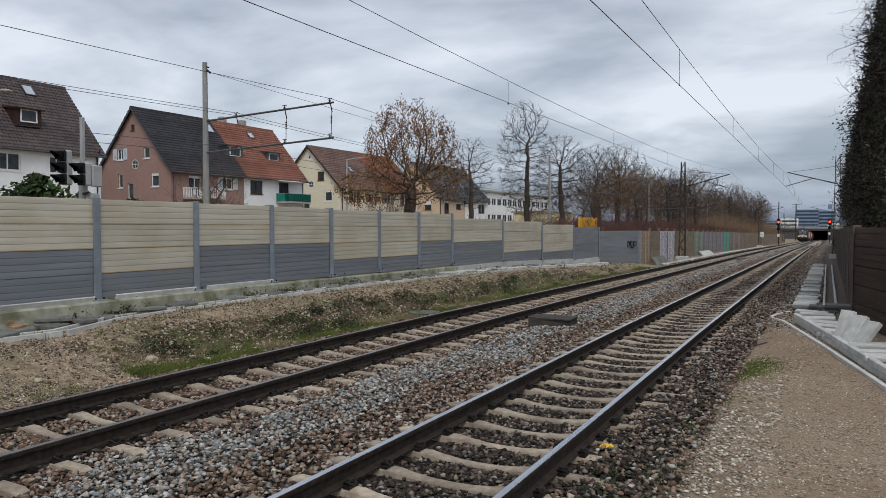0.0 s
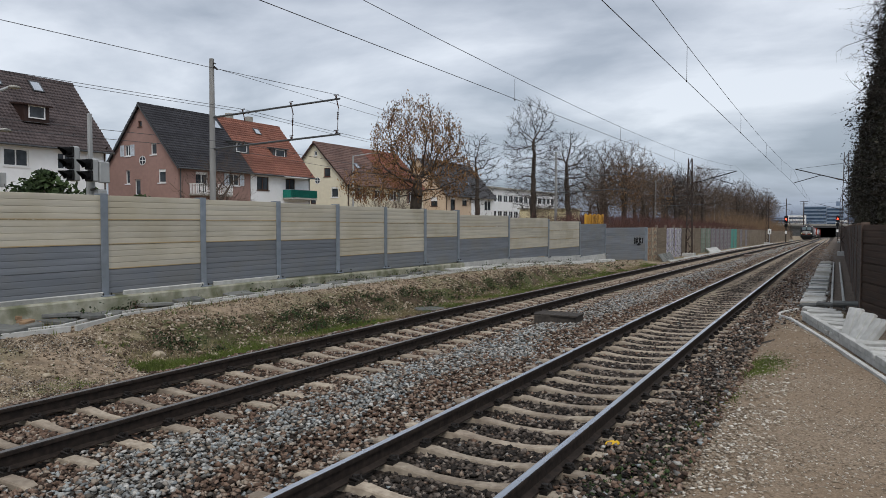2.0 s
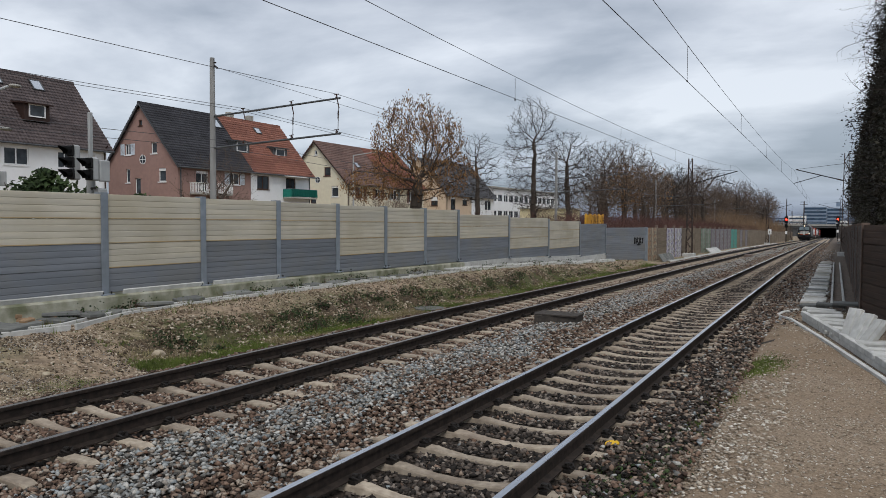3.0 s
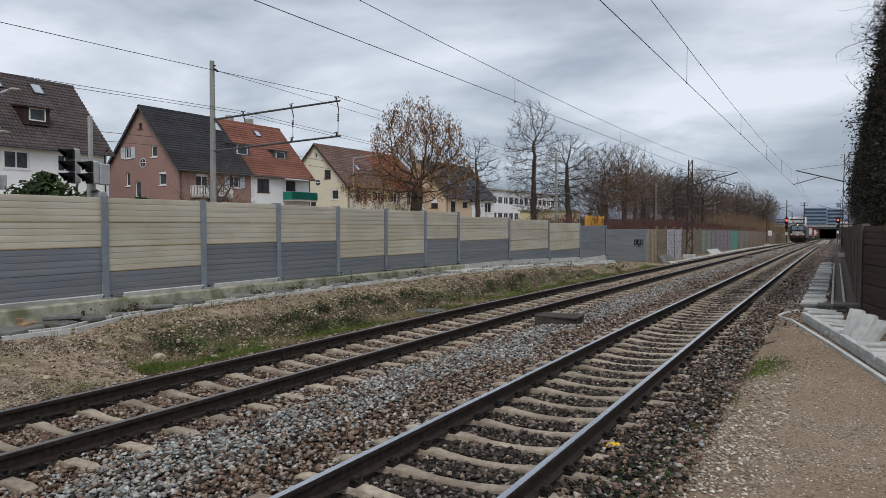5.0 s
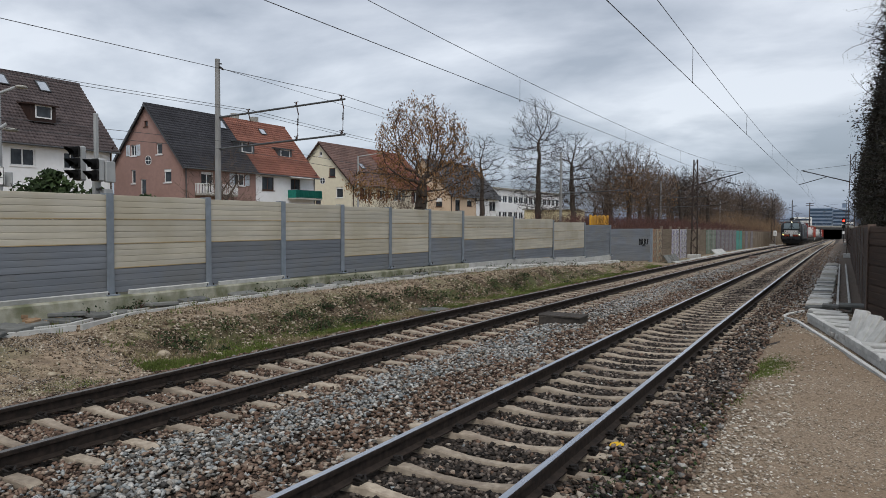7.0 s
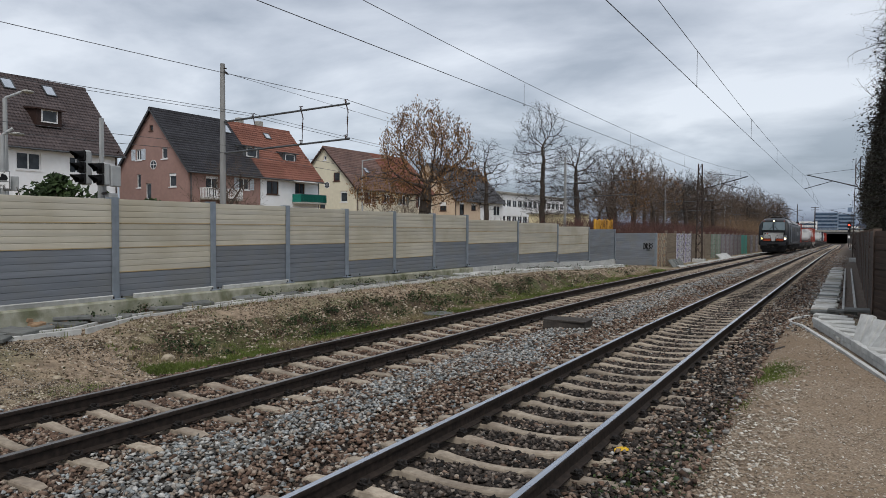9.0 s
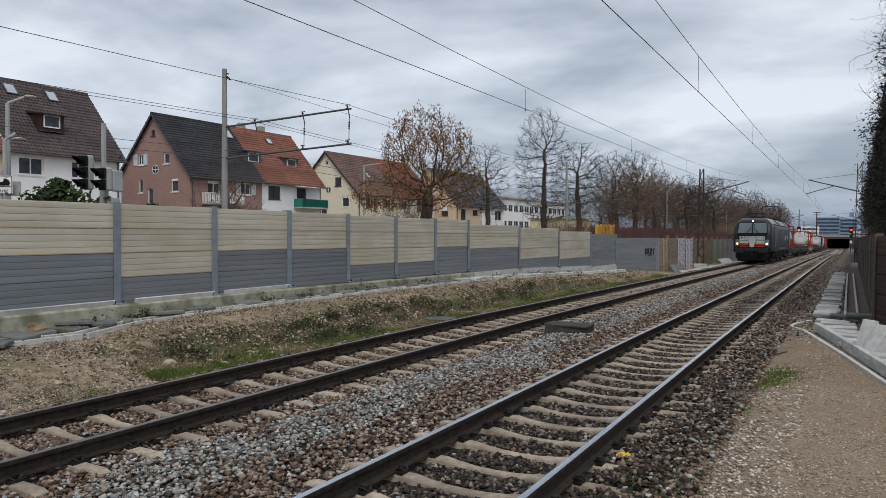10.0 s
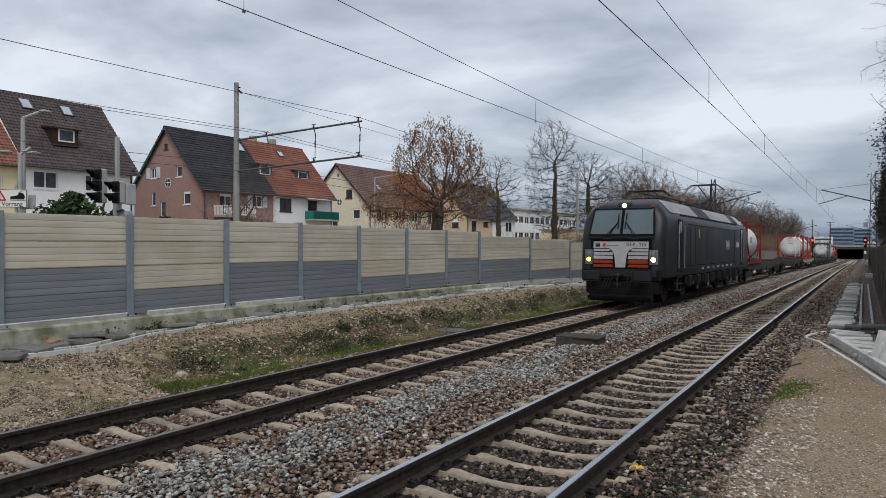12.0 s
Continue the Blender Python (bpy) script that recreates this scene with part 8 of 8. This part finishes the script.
    # sides
    for s in (-1, 1):
        X = s * 1.475
        bm = bmesh.new()
        box(bm, (X, 9.6, 2.02), (0.02, 11.0, 1.62), bevel=0.008)
        sp = part("side_panel", bm, GRAPHITE, lo)
        bm = bmesh.new()
        for yy, zz, ly, lz in ((9.6, 1.30, 14.4, 0.02), (9.6, 2.86, 12.0, 0.02), (4.9, 2.05, 0.02, 1.4), (7.2, 2.05, 0.02, 1.4), (14.2, 2.05, 0.02, 1.4)):
            box(bm, (X + s * 0.012, yy, zz), (0.012, ly, lz))
        part("seams", bm, BLACK, sp)
        for yd in (2.35, LOCO_L - 2.35):
            bm = bmesh.new()
            box(bm, (X, yd, 2.05), (0.025, 0.72, 1.9), bevel=0.01)
            d = part("cab_door", bm, BLACK, lo)
            bm = bmesh.new()
            box(bm, (X + s * 0.012, yd, 2.72), (0.012, 0.44, 0.42), bevel=0.004)
            part("door_window", bm, GLASS_CAB, d)
            for q in (-0.46, 0.46):
                bm = bmesh.new()
                tube(bm, (X + s * 0.06, yd + q, 1.25), (X + s * 0.06, yd + q, 2.8), 0.016, n=6)
                part("handrail", bm, STEEL, d)
            bm = bmesh.new()
            for k in range(3):
                box(bm, (X - s * 0.06, yd, 0.45 + 0.24 * k), (0.2, 0.5, 0.03))
            for q in (-0.25, 0.25):
                box(bm, (X - s * 0.04, yd + q, 0.72), (0.04, 0.04, 0.6))
            part("steps", bm, WAGON, d)
        # lamp cluster wrap, labels, louvres
        bm = bmesh.new()
        for k in range(7):
            box(bm, (X + s * 0.006, 6.4 + 1.15 * k, 1.16), (0.014, 0.34 + 0.12 * (k % 2), 0.10))
        part("data_plates", bm, BOX_GREY, lo)
        bm = bmesh.new()
        for k in range(9):
            tube(bm, (X - s * 0.02, 3.4 + 1.5 * k, 0.62), (X - s * 0.02, 3.4 + 1.5 * k, 0.92), 0.12, n=8)
            box(bm, (X - s * 0.12, 4.1 + 1.5 * k, 0.72), (0.3, 0.7, 0.42), bevel=0.03)
        part("underfloor_gear", bm, BLACK, lo)
        bm = bmesh.new()
        for yy in (4.6, 6.8, 12.6, 14.4):
            tube(bm, (X - s * 0.1, yy, 0.55), (X - s * 0.04, yy + 0.5, 0.75), 0.06, n=8)
            box(bm, (X - s * 0.05, yy + 1.0, 0.6), (0.06, 0.25, 0.5), bevel=0.02)
        part("damper", bm, DECK, lo)
        # roof edge: bright sloping cowl with grilles
        for y0, y1, m in ((1.3, 6.0, ROOF_SILVER), (6.02, 7.4, ROOF_GRILLE), (7.46, 8.7, ROOF_GRILLE), (8.72, 14.4, ROOF_SILVER), (14.42, 15.3, ROOF_GRILLE), (15.36, 16.2, ROOF_GRILLE), (16.22, 17.6, ROOF_SILVER)):
            bm = bmesh.new()
            rows = []
            for z in (3.22, 3.34, 3.46, 3.58, 3.67):
                x = s * (loco_half(z) + 0.03)
                rows.append([bm.verts.new((x, y0, z)), bm.verts.new((x, y1, z))])
            for a, b in zip(rows, rows[1:]):
                bm.faces.new((a[0], a[1], b[1], b[0]))
            bmesh.ops.solidify(bm, geom=list(bm.faces), thickness=0.012)
            part("roof_cowl", bm, m, lo)
        bm = bmesh.new()
        for k in range(28):
            box(bm, (s * (loco_half(3.18) + 0.01), 3.0 + 0.46 * k, 3.18), (0.03, 0.3, 0.09), pose(0, 0, 0, 0, s * -20, 0))
        part("louvres", bm, BLACK, lo)
        if s > 0:
            lettering("140", 0.72, PALE_MARK, lo, Matrix.Translation((X + 0.016, 12.2, 2.1)) @ pose(0, 0, 0, 90, 0, 90), "side_number")
            bm = bmesh.new()
            box(bm, (X + 0.016, 5.6, 2.55), (0.008, 0.16, 0.34), pose(0, 0, 0, 18, 0, 0))
            part("hazard_flash", bm, mat("hazard_yellow", (0.6, 0.42, 0.03), rough=0.5), lo)
            bm = bmesh.new()
            box(bm, (X + 0.014, 15.2, 2.15), (0.008, 0.9, 0.26))
            part("wording_bar", bm, PALE_MARK, lo)
    # roof gear and raised pantograph
    bm = bmesh.new()
    for k in range(8):
        insulator(bm, (0.35 * (-1) ** k, 4.5 + 1.4 * k, 3.69), (0.35 * (-1) ** k, 4.5 + 1.4 * k, 3.97), 0.09, 4)
    tube(bm, (0.3, 4.0, 3.99), (0.3, 15, 3.99), 0.025, n=6)
    tube(bm, (-0.35, 5.0, 3.99), (-0.35, 15, 3.99), 0.025, n=6)
    box(bm, (0, 9.2, 3.78), (1.3, 2.2, 0.2), bevel=0.05)
    part("roof_gear", bm, BLACK, lo)

    def panto(y, up):
        bm = bmesh.new()
        box(bm, (0, y, 3.84), (1.1, 1.5, 0.08))
        knee = Vector((0, y + (1.25 if up else 0.9), 4.45 if up else 4.02))
        head = Vector((0, y - 0.25, 5.16)) if up else Vector((0, y - 0.9, 4.08))
        tube(bm, (0, y - 0.5, 3.86), knee, 0.05, n=6)
        tube(bm, (0.2, y - 0.3, 3.86), knee + Vector((0.1, 0.1, -0.05)), 0.02, n=5)
        for s in (-1, 1):
            tube(bm, knee, head + Vector((s * 0.3, 0, 0)), 0.028, n=6)
        for q in (-0.18, 0.18):
            tube(bm, head + Vector((-0.62, q, 0.05)), head + Vector((0.62, q, 0.05)), 0.028, n=6)
            for s in (-1, 1):
                tube(bm, head + Vector((s * 0.62, q, 0.05)), head + Vector((s * 0.92, q, -0.18)), 0.02, n=5)
        part("pantograph", bm, IRON, lo)

    panto(14.6, True)
    panto(4.2, False)
    bogie(lo, 4.2, 3.0, 0.62, BIG_WHEEL)
    bogie(lo, 14.7, 3.0, 0.62, BIG_WHEEL)
    bm = bmesh.new()
    box(bm, (0, 9.45, 0.7), (2.3, 5.2, 0.7), bevel=0.05)
    part("transformer", bm, BLACK, lo)
    return lo


def tank_container(y0, ln, frame_m, label, tank_m=TANK_WHITE):
    """Tank container; built with its foot at the wagon deck."""
    t = thing("tank_container", label=label, category="tank container", group="tank containers")
    w, h = 1.22, 2.5
    bm = bmesh.new()
    prof = [(0.0, 0.0), (0.06, 0.45), (0.16, 0.80), (0.34, 1.02), (0.6, 1.12)]
    rows = []
    n = 28
    for y, r in prof + [(ln - a, b) for a, b in prof[::-1]]:
        rows.append([bm.verts.new((r * math.cos(6.2832 * k / n), y + 0.08, 1.28 + r * math.sin(6.2832 * k / n))) for k in range(n)])
    for a, b in zip(rows[1:], rows[2:-1]):
        for k in range(n):
            bm.faces.new((a[k], a[(k + 1) % n], b[(k + 1) % n], b[k])).smooth = True
    bm.faces.new(rows[1]); bm.faces.new(rows[-2])
    bmesh.ops.recalc_face_normals(bm, faces=bm.faces)
    tank = part("tank", bm, tank_m, t)
    bm = bmesh.new()
    for z in (2.0, 1.75):
        box(bm, (0.05, 0.13, z - 0.1), (0.6, 0.012, 0.05))
    box(bm, (1.13, ln * 0.45, 1.45), (0.012, 0.8, 0.35))
    part("marking_bars", bm, BOX_GREY, tank)
    for y in (0.06, ln + 0.1):
        bm = bmesh.new()
        for s in (-1, 1):
            box(bm, (s * w, y, h / 2), (0.13, 0.13, h), bevel=0.012)
        for z in (0.07, h - 0.07):
            box(bm, (0, y, z), (2 * w, 0.13, 0.13), bevel=0.012)
        for s in (-1, 1):
            tube(bm, (s * w, y, h * 0.62), (s * 0.45, y, h - 0.1), 0.045, n=5)
            tube(bm, (s * w, y, h * 0.42), (s * 0.45, y, 0.12), 0.045, n=5)
        part("end_frame", bm, frame_m, t)
    for s in (-1, 1):
        bm = bmesh.new()
        box(bm, (s * w, ln / 2, 0.09), (0.12, ln, 0.14))
        tube(bm, (s * w, 0.1, h - 0.9), (s * w, 1.5, 0.12), 0.04, n=5)
        tube(bm, (s * w, ln, h - 0.9), (s * w, ln - 1.5, 0.12), 0.04, n=5)
        part("side_rail", bm, frame_m, t)
    bm = bmesh.new()
    box(bm, (0, ln / 2, h - 0.03), (0.5, ln - 0.4, 0.03))
    part("walkway", bm, STEEL, t)
    bm = bmesh.new()
    for q in (-0.2, 0.2):
        tube(bm, (0.7 + q, 0.0, 0.15), (0.7 + q, 0.0, h), 0.02, n=5)
    for k in range(8):
        tube(bm, (0.5, 0.0, 0.3 + 0.28 * k), (0.9, 0.0, 0.3 + 0.28 * k), 0.015, n=5)
    part("ladder", bm, WHITE, t)
    return t


def box_container(ln, m, label):
    t = thing("container", label=label, category="container")
    bm = bmesh.new()
    box(bm, (0, ln / 2, 1.28), (2.4, ln, 2.5), bevel=0.03)
    b = part("box", bm, m, t)
    for k in range(int(ln / 0.3)):
        for s in (-1, 1):
            bm = bmesh.new()
            box(bm, (s * 1.21, 0.2 + 0.3 * k, 1.28), (0.03, 0.14, 2.2))
            part("rib", bm, m, b)
    bm = bmesh.new()
    for x in (-0.7, -0.3, 0.3, 0.7):
        tube(bm, (x, -0.03, 0.2), (x, -0.03, 2.4), 0.02, n=5)
    part("lock_bars", bm, STEEL, b)
    return t


def flat_wagon(ln, sill_m):
    w = thing("flat_wagon", label="long grimy container flat wagon on two bogies", category="wagon", group="container wagons")
    bm = bmesh.new()
    for s in (-1, 1):
        prism(bm, [(0.3, 1.02), (ln - 0.3, 1.02), (ln - 0.3, 0.82), (ln * 0.7, 0.62), (ln * 0.3, 0.62), (0.3, 0.82)], s * 1.15 - 0.05, s * 1.15 + 0.05, axis="x")
    part("side_sill", bm, sill_m, w)
    for k in range(9):
        bm = bmesh.new()
        box(bm, (0, 0.5 + (ln - 1.0) * k / 8, 0.94), (2.2, 0.25, 0.14))
        part("cross_member", bm, WAGON, w)
    bm = bmesh.new()
    box(bm, (0, ln / 2, 0.84), (0.5, ln - 0.6, 0.3))
    part("centre_sill", bm, WAGON, w)
    for y in (0.2, ln - 0.2):
        bm = bmesh.new()
        box(bm, (0, y, 0.98), (2.6, 0.18, 0.34), bevel=0.02)
        d = -1 if y < 1 else 1
        for s in (-1, 1):
            tube(bm, (s * 0.875, y, 1.04), (s * 0.875, y + d * 0.42, 1.04), 0.1, n=10)
            tube(bm, (s * 0.875, y + d * 0.40, 1.04), (s * 0.875, y + d * 0.45, 1.04), 0.23, n=16)
        part("headstock", bm, WAGON, w)
    bm = bmesh.new()
    for s in (-1, 1):
        for y in (ln * 0.42, ln * 0.55):
            box(bm, (s * 1.22, y, 0.62), (0.06, 0.9, 0.5), bevel=0.02)
    part("equipment_boxes", bm, sill_m, w)
    bogie(w, 2.3, 1.8, 0.46, SMALL_WHEEL)
    bogie(w, ln - 2.3, 1.8, 0.46, SMALL_WHEEL)
    return w


LOCO = build_loco()
LOCO_WHEELS = list(WHEELS)
WHEELS.clear()
# consist: each entry is a thing and its distance behind the nose; height of its foot over the rail
CONSIST = [(LOCO, 0.0, 0.0)]
lighter = mat("pale_wagon_sill", (0.42, 0.40, 0.37), (0.24, 0.22, 0.2), scale=2.5, rough=0.8)
wg_a = flat_wagon(19.2, WAGON)
wg_c = flat_wagon(19.2, lighter)
WAGON_WHEELS = list(WHEELS)
spare = [copy_thing(wg_a, Matrix()) for k in range(6)]
for ob, s in ((wg_a, 19.6), (spare[0], 39.5), (wg_c, 59.4), (spare[1], 79.3), (spare[2], 99.2), (spare[3], 119.1), (spare[4], 139.0), (spare[5], 158.9)):
    CONSIST.append((ob, s, 0.0))
RED_TANK = tank_container(0, 5.9, FRAME_RED, "white tank in a red container frame on a wagon")
ORANGE_TANK = tank_container(0, 5.9, FRAME_ORANGE, "white tank in an orange container frame on a wagon")
DARK_TANK = tank_container(0, 5.9, BLACK, "white tank in a dark container frame on a wagon")
CONSIST += [(RED_TANK, 20.1, 1.05), (ORANGE_TANK, 60.4, 1.05), (copy_thing(ORANGE_TANK, Matrix()), 66.9, 1.05), (DARK_TANK, 120.4, 1.05),
            (box_container(6.0, BOX_GREY, "grey ribbed box container on a wagon"), 127.4, 1.05), (copy_thing(RED_TANK, Matrix()), 146.0, 1.05), (copy_thing(ORANGE_TANK, Matrix()), 152.3, 1.05),
            (copy_thing(RED_TANK, Matrix()), 160.5, 1.05), (copy_thing(RED_TANK, Matrix()), 167.0, 1.05)]


def motions():
    times = [i * 0.5 for i in range(25)]
    for ob, s, up in CONSIST:
        walk(ob, [(t, train_pose(front_at(t) + s) @ pose(0, 0, up)) for t in times])
    for w, y, r in LOCO_WHEELS + WAGON_WHEELS:
        z = r
        walk(w, [(k / 30, pose(0, y, z) @ Matrix.Rotation((front_at(0) - front_at(k / 30)) / r, 4, "X")) for k in range(361)])


motions()
